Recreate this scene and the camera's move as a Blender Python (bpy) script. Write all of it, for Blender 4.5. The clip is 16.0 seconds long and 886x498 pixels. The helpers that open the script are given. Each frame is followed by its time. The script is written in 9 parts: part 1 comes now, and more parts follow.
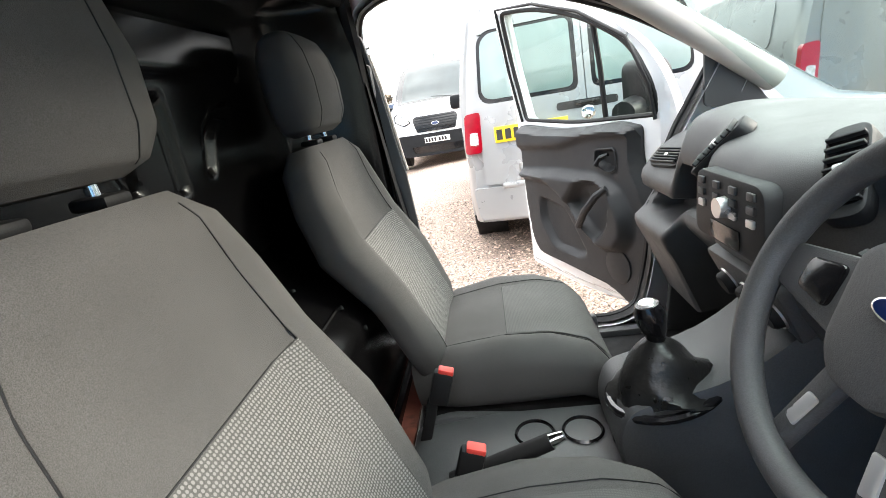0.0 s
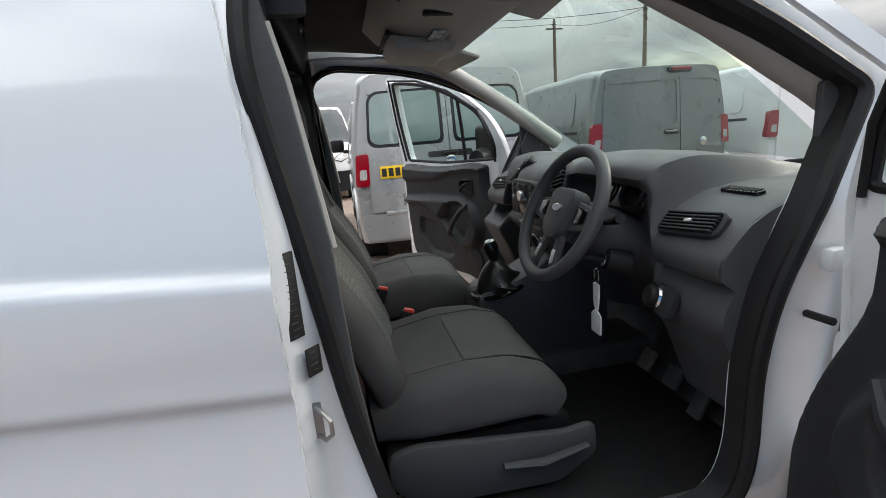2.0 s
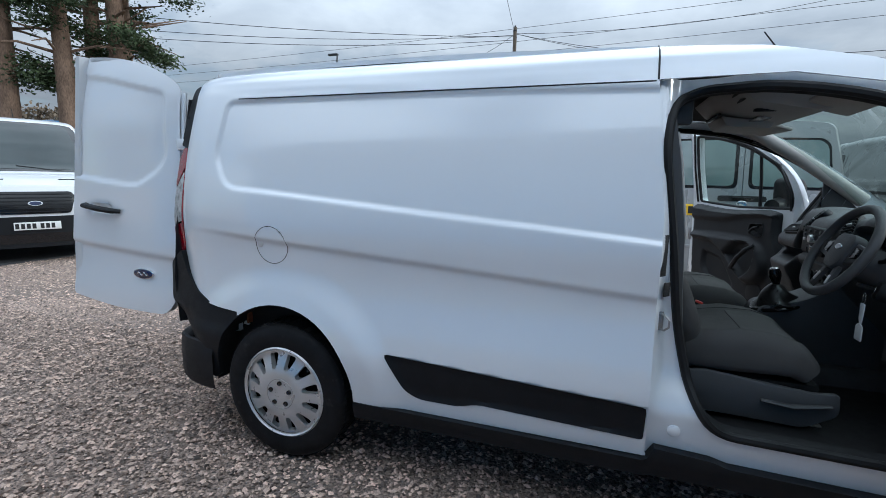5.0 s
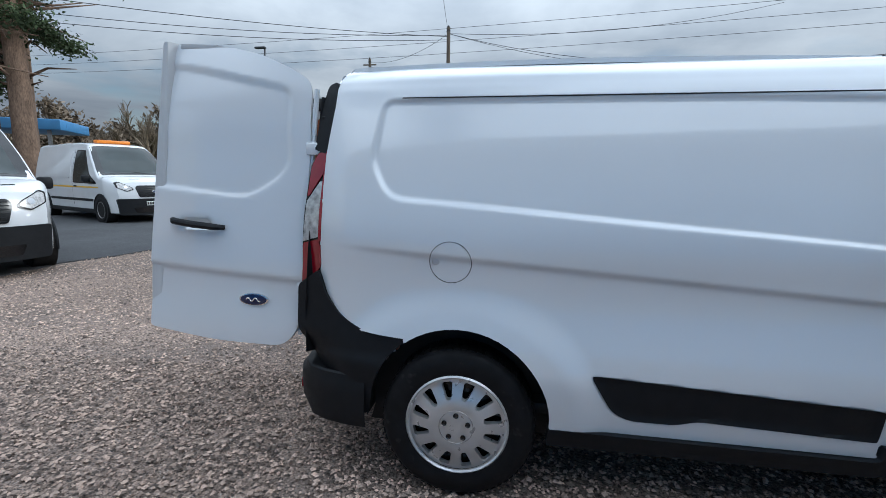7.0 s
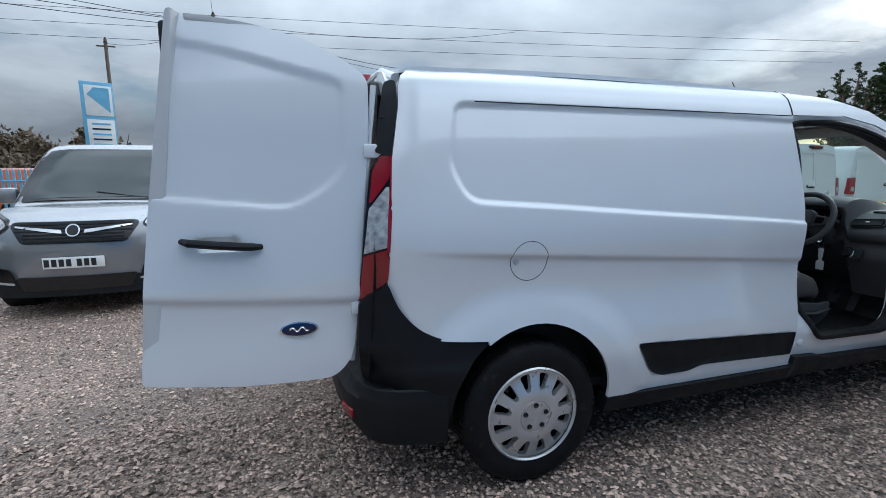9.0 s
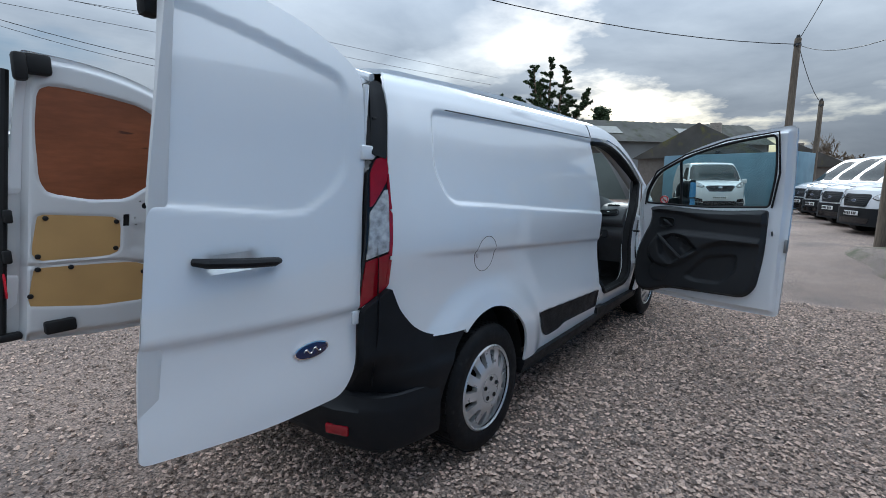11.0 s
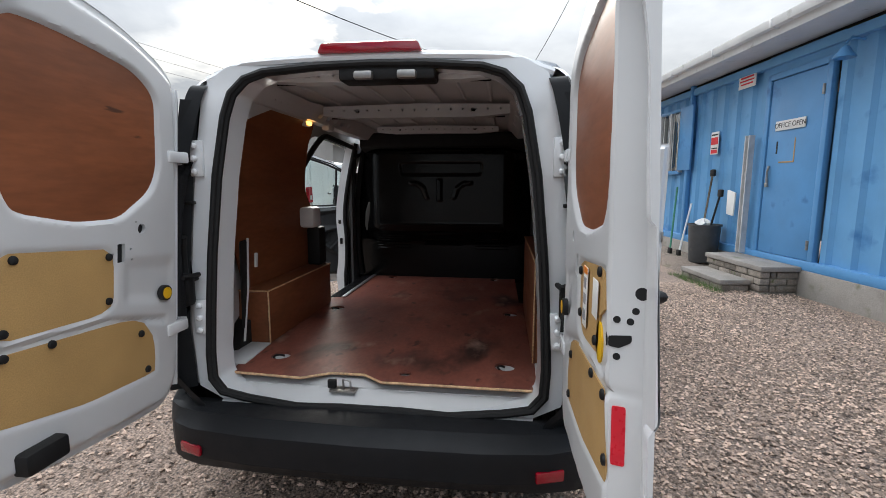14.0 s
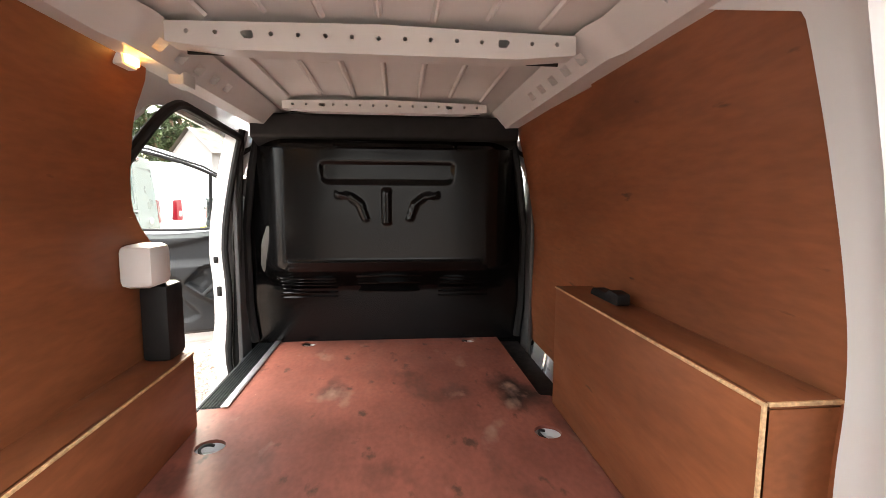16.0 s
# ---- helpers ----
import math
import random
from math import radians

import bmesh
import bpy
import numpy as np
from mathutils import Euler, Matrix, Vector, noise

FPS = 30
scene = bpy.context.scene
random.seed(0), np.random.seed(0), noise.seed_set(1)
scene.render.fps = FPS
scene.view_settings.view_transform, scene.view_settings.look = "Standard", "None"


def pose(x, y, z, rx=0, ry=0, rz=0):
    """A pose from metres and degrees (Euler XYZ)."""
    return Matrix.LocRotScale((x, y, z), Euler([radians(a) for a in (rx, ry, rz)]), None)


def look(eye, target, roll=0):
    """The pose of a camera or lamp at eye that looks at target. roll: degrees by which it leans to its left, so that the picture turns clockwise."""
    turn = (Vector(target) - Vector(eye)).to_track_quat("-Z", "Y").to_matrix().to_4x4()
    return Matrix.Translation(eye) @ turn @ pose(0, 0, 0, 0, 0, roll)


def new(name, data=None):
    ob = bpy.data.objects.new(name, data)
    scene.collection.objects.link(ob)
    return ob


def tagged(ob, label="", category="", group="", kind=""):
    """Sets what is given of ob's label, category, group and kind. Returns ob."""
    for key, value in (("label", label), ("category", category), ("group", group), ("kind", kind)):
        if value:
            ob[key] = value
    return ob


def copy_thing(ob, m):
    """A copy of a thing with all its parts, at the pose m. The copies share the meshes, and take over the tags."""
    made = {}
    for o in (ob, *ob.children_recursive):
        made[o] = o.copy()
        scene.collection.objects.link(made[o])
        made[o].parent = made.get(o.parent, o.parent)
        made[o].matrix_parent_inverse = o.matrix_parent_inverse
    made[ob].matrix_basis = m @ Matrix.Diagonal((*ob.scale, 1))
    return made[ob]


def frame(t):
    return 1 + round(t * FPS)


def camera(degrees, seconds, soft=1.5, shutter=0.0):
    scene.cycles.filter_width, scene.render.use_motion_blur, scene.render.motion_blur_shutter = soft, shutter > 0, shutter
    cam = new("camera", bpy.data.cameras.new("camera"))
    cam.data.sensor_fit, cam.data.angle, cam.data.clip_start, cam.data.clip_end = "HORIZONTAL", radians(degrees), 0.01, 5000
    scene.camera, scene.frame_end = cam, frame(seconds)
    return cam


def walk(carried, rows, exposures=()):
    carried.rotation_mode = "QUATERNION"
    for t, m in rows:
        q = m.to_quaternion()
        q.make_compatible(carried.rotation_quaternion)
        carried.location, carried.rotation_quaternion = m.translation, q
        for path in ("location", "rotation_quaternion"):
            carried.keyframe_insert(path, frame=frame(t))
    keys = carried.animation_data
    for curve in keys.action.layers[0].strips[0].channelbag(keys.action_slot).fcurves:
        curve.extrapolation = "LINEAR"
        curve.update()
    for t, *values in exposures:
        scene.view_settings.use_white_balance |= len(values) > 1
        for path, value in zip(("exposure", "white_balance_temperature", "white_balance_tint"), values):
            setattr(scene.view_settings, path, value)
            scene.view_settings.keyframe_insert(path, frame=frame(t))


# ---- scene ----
cam = camera(87.0, 16.0, soft=0.8)
PATH = [
    (0, (1.911, -0.783, 1.323), (1.672, 1.113, 0.733), -9.6),
    (0.5, (1.887, -0.958, 1.293), (1.87, 0.966, 0.748), -7.0),
    (1, (1.85, -1.162, 1.303), (2.03, 0.769, 0.812), -5.6),
    (1.5, (1.786, -1.396, 1.317), (2.057, 0.525, 0.829), -5.2),
    (2, (1.678, -1.591, 1.302), (2.044, 0.32, 0.842), -4.7),
    (2.5, (1.634, -1.76, 1.32), (2.021, 0.155, 0.891), -3.6),
    (3, (1.636, -2.035, 1.321), (1.93, -0.095, 0.935), -2.6),
    (3.5, (1.531, -2.255, 1.342), (1.622, -0.287, 0.998), -1.8),
    (4, (1.479, -2.43, 1.362), (1.29, -0.465, 1.039), -1.2),
    (4.5, (1.487, -2.538, 1.345), (1.032, -0.616, 1.031), -0.1),
    (5, (1.351, -2.599, 1.335), (0.72, -0.727, 1.027), 1.0),
    (7.5, (-0.088, -2.719, 1.362), (-0.223, -0.746, 1.062), 0.5),
    (8, (-0.406, -2.731, 1.359), (-0.325, -0.753, 1.074), 0.3),
    (8.5, (-0.717, -2.725, 1.378), (-0.408, -0.77, 1.086), -0.2),
    (9, (-0.967, -2.613, 1.365), (-0.363, -0.73, 1.063), -0.4),
    (9.5, (-1.244, -2.53, 1.361), (-0.34, -0.773, 1.048), -0.9),
    (10, (-1.485, -2.416, 1.359), (-0.333, -0.815, 1.028), -1.0),
    (12.5, (-2.385, -1.332, 1.407), (-0.496, -0.719, 1.173), 1.5),
    (13, (-2.444, -1.048, 1.396), (-0.524, -0.55, 1.138), 1.4),
    (13.5, (-2.379, -0.795, 1.393), (-0.435, -0.412, 1.12), 0.8),
    (14, (-2.312, -0.491, 1.375), (-0.347, -0.241, 1.1), 0.2),
    (14.5, (-2.091, -0.297, 1.361), (-0.113, -0.176, 1.087), -0.1),
    (15, (-1.739, -0.177, 1.372), (0.243, -0.194, 1.1), 0.0),
    (15.2, (-1.572, -0.156, 1.364), (0.41, -0.204, 1.098), -0.5),
    (15.5, (-1.342, -0.05, 1.378), (0.637, -0.199, 1.129), 0.4),
    (16, (-0.967, -0.044, 1.376), (1.011, -0.239, 1.156), 0.3),
]
EXPOSURES = [
    (0.0, 2.7, 6900, 9), (1.0, 2.35, 6900, 9), (1.5, 1.55, 6900, 9), (2.0, 1.0, 6800, 8), (2.5, 0.8, 6450, 7), (3.0, 0.68, 6150, 5), (3.5, 0.5, 5800, 4),
    (4.5, 0.4, 5680, 4), (5.2, 0.38, 5680, 4), (7.5, 0.26, 5700, 4), (9.0, 0.26, 5650, 4), (10.0, 0.25, 5600, 4), (12.5, 0.16, 5780, 6), (13.5, 0.40, 6080, 7), (14.0, 0.72, 6500, 8), (14.5, 0.95, 6700, 9), (15.0, 1.4, 6900, 10), (15.5, 2.4, 7200, 10), (16.0, 3.4, 7400, 10),
]
walk(cam, [(t, look(eye, target, roll)) for t, eye, target, roll in PATH], EXPOSURES)

# ---- light ----
world = bpy.data.worlds.new("sky")
scene.world = world
world.use_nodes = True
wn, wl = world.node_tree.nodes, world.node_tree.links
wn.clear()


def wnode(kind, **values):
    n = wn.new(kind)
    for key, value in values.items():
        if key in n.inputs:
            n.inputs[key].default_value = value
    return n


SUN_ELEVATION, SUN_TURN = 24.0, 75.0
sky = wnode("ShaderNodeTexSky")
sky.sky_type, sky.sun_disc = "NISHITA", False
sky.sun_elevation, sky.sun_rotation = radians(SUN_ELEVATION), radians(SUN_TURN)
sky.dust_density, sky.air_density = 1.5, 1.0
coord = wnode("ShaderNodeTexCoord")
split = wnode("ShaderNodeSeparateXYZ")
wl.new(coord.outputs["Generated"], split.inputs[0])
lift = wnode("ShaderNodeMath")
lift.operation = "MAXIMUM"
lift.inputs[1].default_value = 0.0
wl.new(split.outputs[2], lift.inputs[0])
lift2 = wnode("ShaderNodeMath")
lift2.operation = "ADD"
lift2.inputs[1].default_value = 0.18
wl.new(lift.outputs[0], lift2.inputs[0])
flat = wnode("ShaderNodeVectorMath")
flat.operation = "DIVIDE"
wl.new(coord.outputs["Generated"], flat.inputs[0])
wl.new(lift2.outputs[0], flat.inputs[1])
cover = wnode("ShaderNodeTexNoise", Scale=0.75, Detail=7.0, Roughness=0.55)
wl.new(flat.outputs[0], cover.inputs["Vector"])
shade = wnode("ShaderNodeTexNoise", Scale=0.95, Detail=8.0, Roughness=0.55, Distortion=0.3)
shift = wnode("ShaderNodeVectorMath")
shift.operation = "ADD"
shift.inputs[1].default_value = (7.3, 2.1, 0.4)
wl.new(flat.outputs[0], shift.inputs[0])
wl.new(shift.outputs[0], shade.inputs["Vector"])
cover_ramp = wn.new("ShaderNodeValToRGB")
cover_ramp.color_ramp.elements[0].position, cover_ramp.color_ramp.elements[1].position = 0.36, 0.50
wl.new(cover.outputs["Fac"], cover_ramp.inputs[0])
shade_ramp = wn.new("ShaderNodeValToRGB")
el = shade_ramp.color_ramp.elements
el[0].position, el[0].color = 0.32, (0.36, 0.39, 0.44, 1)
el[1].position, el[1].color = 0.68, (0.72, 0.735, 0.76, 1)
wl.new(shade.outputs["Fac"], shade_ramp.inputs[0])
sky_bg = wnode("ShaderNodeBackground", Strength=0.075)
cloud_bg = wnode("ShaderNodeBackground", Strength=1.0)
# an overcast sky is about three times as bright overhead as at the horizon
dome = wnode("ShaderNodeMapRange")
for key_, value_ in zip(("From Min", "From Max", "To Min", "To Max"), (0.0, 1.0, 0.30, 4.1)):
    dome.inputs[key_].default_value = value_
climb = wnode("ShaderNodeMath")
climb.operation = "POWER"
climb.inputs[1].default_value = 1.35
wl.new(lift.outputs[0], climb.inputs[0])
wl.new(climb.outputs[0], dome.inputs["Value"])
wl.new(dome.outputs[0], cloud_bg.inputs["Strength"])
wl.new(sky.outputs[0], sky_bg.inputs[0])
wl.new(shade_ramp.outputs[0], cloud_bg.inputs[0])
mixer = wn.new("ShaderNodeMixShader")
wl.new(cover_ramp.outputs[0], mixer.inputs[0])
wl.new(sky_bg.outputs[0], mixer.inputs[1])
wl.new(cloud_bg.outputs[0], mixer.inputs[2])
wout = wn.new("ShaderNodeOutputWorld")
wl.new(mixer.outputs[0], wout.inputs[0])

sun = new("sun", bpy.data.lights.new("sun", "SUN"))
sun.data.energy, sun.data.angle, sun.data.color = 0.8, radians(14), (1.0, 0.95, 0.88)
# the sun stands ahead of the van, behind thin cloud
sun.matrix_world = look((0, 0, 30), Vector((0, 0, 30)) - 10 * Vector((math.sin(radians(SUN_TURN)) * math.cos(radians(SUN_ELEVATION)), math.cos(radians(SUN_TURN)) * math.cos(radians(SUN_ELEVATION)), math.sin(radians(SUN_ELEVATION)))))

# ---- materials ----
def surf(name, color, rough=0.5, metal=0.0, vary=0.12, scale=6.0, grain=0.0, grain_scale=300.0, bump=0.0, bump_scale=200.0, coat=0.0, spots=None, stretch=(1, 1, 1), dirt=None, spec=0.5, island=0.0, each=0.0):
    """A painted, plastic, cloth or stone surface: base colour varied at two scales, with fine relief."""
    m = bpy.data.materials.new(name)
    m.use_nodes = True
    n, l = m.node_tree.nodes, m.node_tree.links
    b = n["Principled BSDF"]
    b.inputs["Metallic"].default_value, b.inputs["Specular IOR Level"].default_value = metal, spec
    b.inputs["Coat Weight"].default_value, b.inputs["Coat Roughness"].default_value = coat, 0.025
    b.inputs["Coat IOR"].default_value = 1.75 if coat >= 1.0 else 1.5
    tc = n.new("ShaderNodeTexCoord")
    mp = n.new("ShaderNodeMapping")
    mp.inputs["Scale"].default_value = stretch
    l.new(tc.outputs["Object"], mp.inputs[0])

    def noise_at(s, detail=4.0):
        t = n.new("ShaderNodeTexNoise")
        t.inputs["Scale"].default_value, t.inputs["Detail"].default_value = s, detail
        l.new(mp.outputs[0], t.inputs["Vector"])
        return t.outputs["Fac"]

    def ramp(value, lo, hi, a=0.3, c=0.7):
        r = n.new("ShaderNodeMapRange")
        for k, v in zip(("From Min", "From Max", "To Min", "To Max"), (a, c, lo, hi)):
            r.inputs[k].default_value = v
        l.new(value, r.inputs["Value"])
        return r.outputs[0]

    def times(a, c):
        t = n.new("ShaderNodeMath")
        t.operation = "MULTIPLY"
        l.new(a, t.inputs[0])
        l.new(c, t.inputs[1])
        return t.outputs[0]

    value = ramp(noise_at(scale), 1 - vary, 1 + vary)
    if grain:
        value = times(value, ramp(noise_at(grain_scale, 2.0), 1 - grain, 1 + grain))
    if each:
        oi = n.new("ShaderNodeObjectInfo")
        value = times(value, ramp(oi.outputs["Random"], 1 - each, 1 + each, 0, 1))
    if island:
        ge = n.new("ShaderNodeNewGeometry")
        value = times(value, ramp(ge.outputs["Random Per Island"], 1 - island, 1 + island, 0, 1))
    tint = n.new("ShaderNodeVectorMath")
    tint.operation = "SCALE"
    tint.inputs[0].default_value = color
    l.new(value, tint.inputs["Scale"])
    out = tint.outputs[0]
    for other, s, lo, hi in (spots or []):
        mix = n.new("ShaderNodeMix")
        mix.data_type = "RGBA"
        l.new(ramp(noise_at(s, 6.0), 0, 1, lo, hi), mix.inputs[0])
        l.new(out, mix.inputs[6])
        mix.inputs[7].default_value = (*other, 1)
        out = mix.outputs[2]
    l.new(out, b.inputs["Base Color"])
    spread = 0.012 if coat > 0.3 else 0.06
    l.new(ramp(noise_at(scale * 2.3), max(rough - spread, 0.02), min(rough + spread, 1)), b.inputs["Roughness"])
    if bump:
        bp = n.new("ShaderNodeBump")
        bp.inputs["Strength"].default_value, bp.inputs["Distance"].default_value = 1.0, bump
        l.new(noise_at(bump_scale, 3.0), bp.inputs["Height"])
        l.new(bp.outputs[0], b.inputs["Normal"])
    return m


def glass(name, tint=(0.85, 0.92, 0.9), rough=0.0, clear=0.88):
    """Thin window glass: mostly clear, with the mirror of its faces."""
    m = bpy.data.materials.new(name)
    m.use_nodes = True
    n, l = m.node_tree.nodes, m.node_tree.links
    n.clear()
    t = n.new("ShaderNodeBsdfTransparent")
    t.inputs[0].default_value = (*[c * clear for c in tint], 1)
    g = n.new("ShaderNodeBsdfGlossy")
    g.inputs["Roughness"].default_value = rough
    w = n.new("ShaderNodeLayerWeight")
    w.inputs[0].default_value = 0.5
    pw = n.new("ShaderNodeMath")
    pw.operation = "POWER"
    pw.inputs[1].default_value = 4.0
    l.new(w.outputs["Facing"], pw.inputs[0])
    f = n.new("ShaderNodeMath")
    f.operation = "MULTIPLY_ADD"
    f.inputs[1].default_value, f.inputs[2].default_value = 0.6, 0.06
    l.new(pw.outputs[0], f.inputs[0])
    mix = n.new("ShaderNodeMixShader")
    l.new(f.outputs[0], mix.inputs[0])
    l.new(t.outputs[0], mix.inputs[1])
    l.new(g.outputs[0], mix.inputs[2])
    o = n.new("ShaderNodeOutputMaterial")
    l.new(mix.outputs[0], o.inputs[0])
    return m


def glow(name, color, strength):
    m = bpy.data.materials.new(name)
    m.use_nodes = True
    b = m.node_tree.nodes["Principled BSDF"]
    b.inputs["Base Color"].default_value = (*color, 1)
    b.inputs["Emission Color"].default_value, b.inputs["Emission Strength"].default_value = (*color, 1), strength
    return m


GLOSS_GLASS_O = surf("office_glass", (0.04, 0.05, 0.05), 0.06, vary=0.2, scale=2, coat=1.0)
WHITE = surf("white_car_paint", (0.78, 0.80, 0.82), 0.12, vary=0.015, scale=1.5, coat=1.0, bump=0.0004, bump_scale=2.0)
WHITE_IN = surf("white_inner_paint", (0.60, 0.605, 0.61), 0.38, vary=0.04, scale=3, coat=0.2, spots=[((0.45, 0.43, 0.4), 9.0, 0.70, 0.82)])
PLASTIC = surf("dark_bumper_plastic", (0.009, 0.010, 0.012), 0.55, spec=0.25, vary=0.12, scale=8, bump=0.0003, bump_scale=900)
TRIM = surf("grained_dash_plastic", (0.070, 0.071, 0.073), 0.5, vary=0.12, scale=5, grain=0.14, grain_scale=500, bump=0.0004, bump_scale=700, spec=0.4)
TRIM_SOFT = surf("soft_door_plastic", (0.027, 0.028, 0.030), 0.55, vary=0.12, scale=5, grain=0.12, grain_scale=450, bump=0.0004, bump_scale=600, spec=0.25)
BLACK = surf("black_rubber", (0.011, 0.011, 0.0115), 0.6, spec=0.3, vary=0.15, scale=12, bump=0.0003, bump_scale=300)
GLOSS_BLACK = surf("gloss_black", (0.008, 0.008, 0.009), 0.15, vary=0.1, scale=8)
BULK = surf("black_painted_bulkhead", (0.0035, 0.0035, 0.0037), 0.20, spec=0.24, vary=0.08, scale=1.2)
CLOTH = surf("dark_grey_seat_cloth", (0.086, 0.083, 0.080), 0.92, vary=0.10, scale=7, grain=0.25, grain_scale=900, bump=0.0006, bump_scale=900, spec=0.2)
HEADLINER = surf("dark_grey_headlining", (0.075, 0.074, 0.073), 0.9, vary=0.05, scale=5, grain=0.06, grain_scale=600, bump=0.0005, bump_scale=700, spec=0.2)
PILLAR = surf("beige_grey_pillar_trim", (0.42, 0.40, 0.37), 0.6, vary=0.04, scale=6, bump=0.0003, bump_scale=700)
MAT = surf("black_floor_mat", (0.050, 0.050, 0.051), 0.65, vary=0.3, scale=9, spots=[((0.03, 0.026, 0.022), 22.0, 0.62, 0.75)], spec=0.3)
MIRROR = surf("mirror_glass", (0.85, 0.87, 0.9), 0.02, metal=1.0, vary=0.01)
CHROME = surf("chrome", (0.75, 0.75, 0.76), 0.12, metal=1.0, vary=0.02)
SILVER = surf("silver_wheel_trim", (0.62, 0.62, 0.62), 0.32, metal=0.6, vary=0.05, scale=10, coat=0.3)
STEEL = surf("dull_steel", (0.35, 0.34, 0.33), 0.4, metal=0.9, vary=0.15, scale=20)
PLY = surf("varnished_plywood", (0.225, 0.076, 0.033), 0.44, spec=0.30, vary=0.20, scale=3.5, grain=0.10, grain_scale=40, stretch=(0.35, 1, 1.6), spots=[((0.10, 0.04, 0.02), 2.6, 0.62, 0.78), ((0.07, 0.026, 0.014), 17.0, 0.70, 0.77), ((0.42, 0.24, 0.12), 26.0, 0.76, 0.80)], bump=0.0003, bump_scale=60)
PLY_FLOOR = surf("worn_red_brown_ply_floor", (0.20, 0.066, 0.047), 0.52, spec=0.28, vary=0.28, scale=4, grain=0.10, grain_scale=60, stretch=(0.6, 1, 1), spots=[((0.030, 0.015, 0.012), 3.4, 0.53, 0.68), ((0.07, 0.028, 0.02), 16.0, 0.62, 0.72), ((0.30, 0.19, 0.15), 7.0, 0.62, 0.78), ((0.45, 0.30, 0.20), 30.0, 0.77, 0.80)], bump=0.0006, bump_scale=50)
PLY_EDGE = surf("raw_ply_edge", (0.55, 0.36, 0.20), 0.7, vary=0.25, scale=30, grain=0.2, grain_scale=120)
BOARD = surf("tan_hardboard", (0.47, 0.29, 0.11), 0.6, vary=0.08, scale=6, grain=0.10, grain_scale=260, spots=[((0.10, 0.07, 0.04), 8.0, 0.70, 0.78)])
RED_LENS = surf("red_lens", (0.27, 0.002, 0.012), 0.12, vary=0.1, scale=30, coat=0.8, bump=0.0008, bump_scale=120)
CLEAR_LENS = surf("clear_lens", (0.50, 0.49, 0.48), 0.22, vary=0.45, scale=40, metal=0.25, coat=0.8, bump=0.001, bump_scale=110)
YELLOW = surf("yellow_plastic", (0.80, 0.47, 0.015), 0.4, vary=0.05)
RED = surf("red_reflective_tape", (0.62, 0.012, 0.03), 0.3, vary=0.08, scale=40)
RED_PLASTIC = surf("red_buckle_button", (0.72, 0.06, 0.045), 0.4, vary=0.05)
WHITE_PLASTIC = surf("white_plastic", (0.74, 0.74, 0.73), 0.4, vary=0.05)
PAPER = surf("white_label_paper", (0.75, 0.75, 0.73), 0.6, vary=0.05)
INK = surf("black_print", (0.015, 0.015, 0.015), 0.6, vary=0.05)
RED_INK = surf("red_print", (0.65, 0.02, 0.03), 0.5, vary=0.05)
BLUE_INK = surf("dark_blue_enamel", (0.006, 0.016, 0.07), 0.15, vary=0.05, coat=0.6)
PLATE_Y = surf("yellow_number_plate", (0.85, 0.55, 0.02), 0.35, vary=0.03)
PLATE_W = surf("white_number_plate", (0.80, 0.80, 0.78), 0.35, vary=0.03)
GLASS = glass("window_glass", (0.80, 0.93, 0.88), 0.0, 0.82)
SCREEN_GLASS = glass("windscreen_glass", (0.80, 0.93, 0.88), 0.0, 0.86)
TYRE = surf("tyre_rubber", (0.008, 0.008, 0.009), 0.62, spec=0.22, vary=0.25, scale=14, bump=0.0006, bump_scale=160, spots=[((0.030, 0.029, 0.027), 18.0, 0.62, 0.75)])
GREY_PAINT = surf("silver_grey_car_paint", (0.19, 0.20, 0.20), 0.28, metal=0.35, vary=0.03, scale=2, coat=0.5)
SILVER_PAINT = surf("silver_car_paint", (0.34, 0.345, 0.35), 0.28, metal=0.35, vary=0.03, scale=2, coat=0.6)
GREY_BLUE_PAINT = surf("blue_grey_car_paint", (0.24, 0.25, 0.265), 0.26, metal=0.5, vary=0.03, scale=2, coat=1.0)
CAR_WHITE = surf("plain_white_paint", (0.72, 0.73, 0.74), 0.25, vary=0.03, scale=2, coat=0.8)
BLUE_STEEL = surf("sky_blue_container_paint", (0.125, 0.335, 0.60), 0.45, vary=0.10, scale=1.6, spots=[((0.05, 0.20, 0.45), 3.0, 0.60, 0.75), ((0.20, 0.12, 0.07), 12.0, 0.76, 0.80)], bump=0.0006, bump_scale=40)
BLUE_DOOR = surf("blue_steel_door_paint", (0.095, 0.285, 0.56), 0.42, vary=0.08, scale=2, spots=[((0.05, 0.18, 0.42), 4.0, 0.62, 0.75)], bump=0.0006, bump_scale=30)
UPVC = surf("white_fascia", (0.66, 0.67, 0.68), 0.45, vary=0.06, scale=3, spots=[((0.35, 0.36, 0.34), 5.0, 0.62, 0.78)])
GRAVEL = surf("gravel_bed", (0.27, 0.20, 0.16), 0.85, vary=0.2, scale=0.6, grain=0.75, grain_scale=75, bump=0.012, bump_scale=85, spots=[((0.055, 0.045, 0.042), 55.0, 0.56, 0.66), ((0.44, 0.39, 0.35), 70.0, 0.64, 0.70), ((0.10, 0.085, 0.078), 0.5, 0.55, 0.75)])
STONES = surf("loose_gravel", (0.385, 0.285, 0.225), 0.75, vary=0.2, scale=0.5, island=0.84, grain=0.2, grain_scale=200)
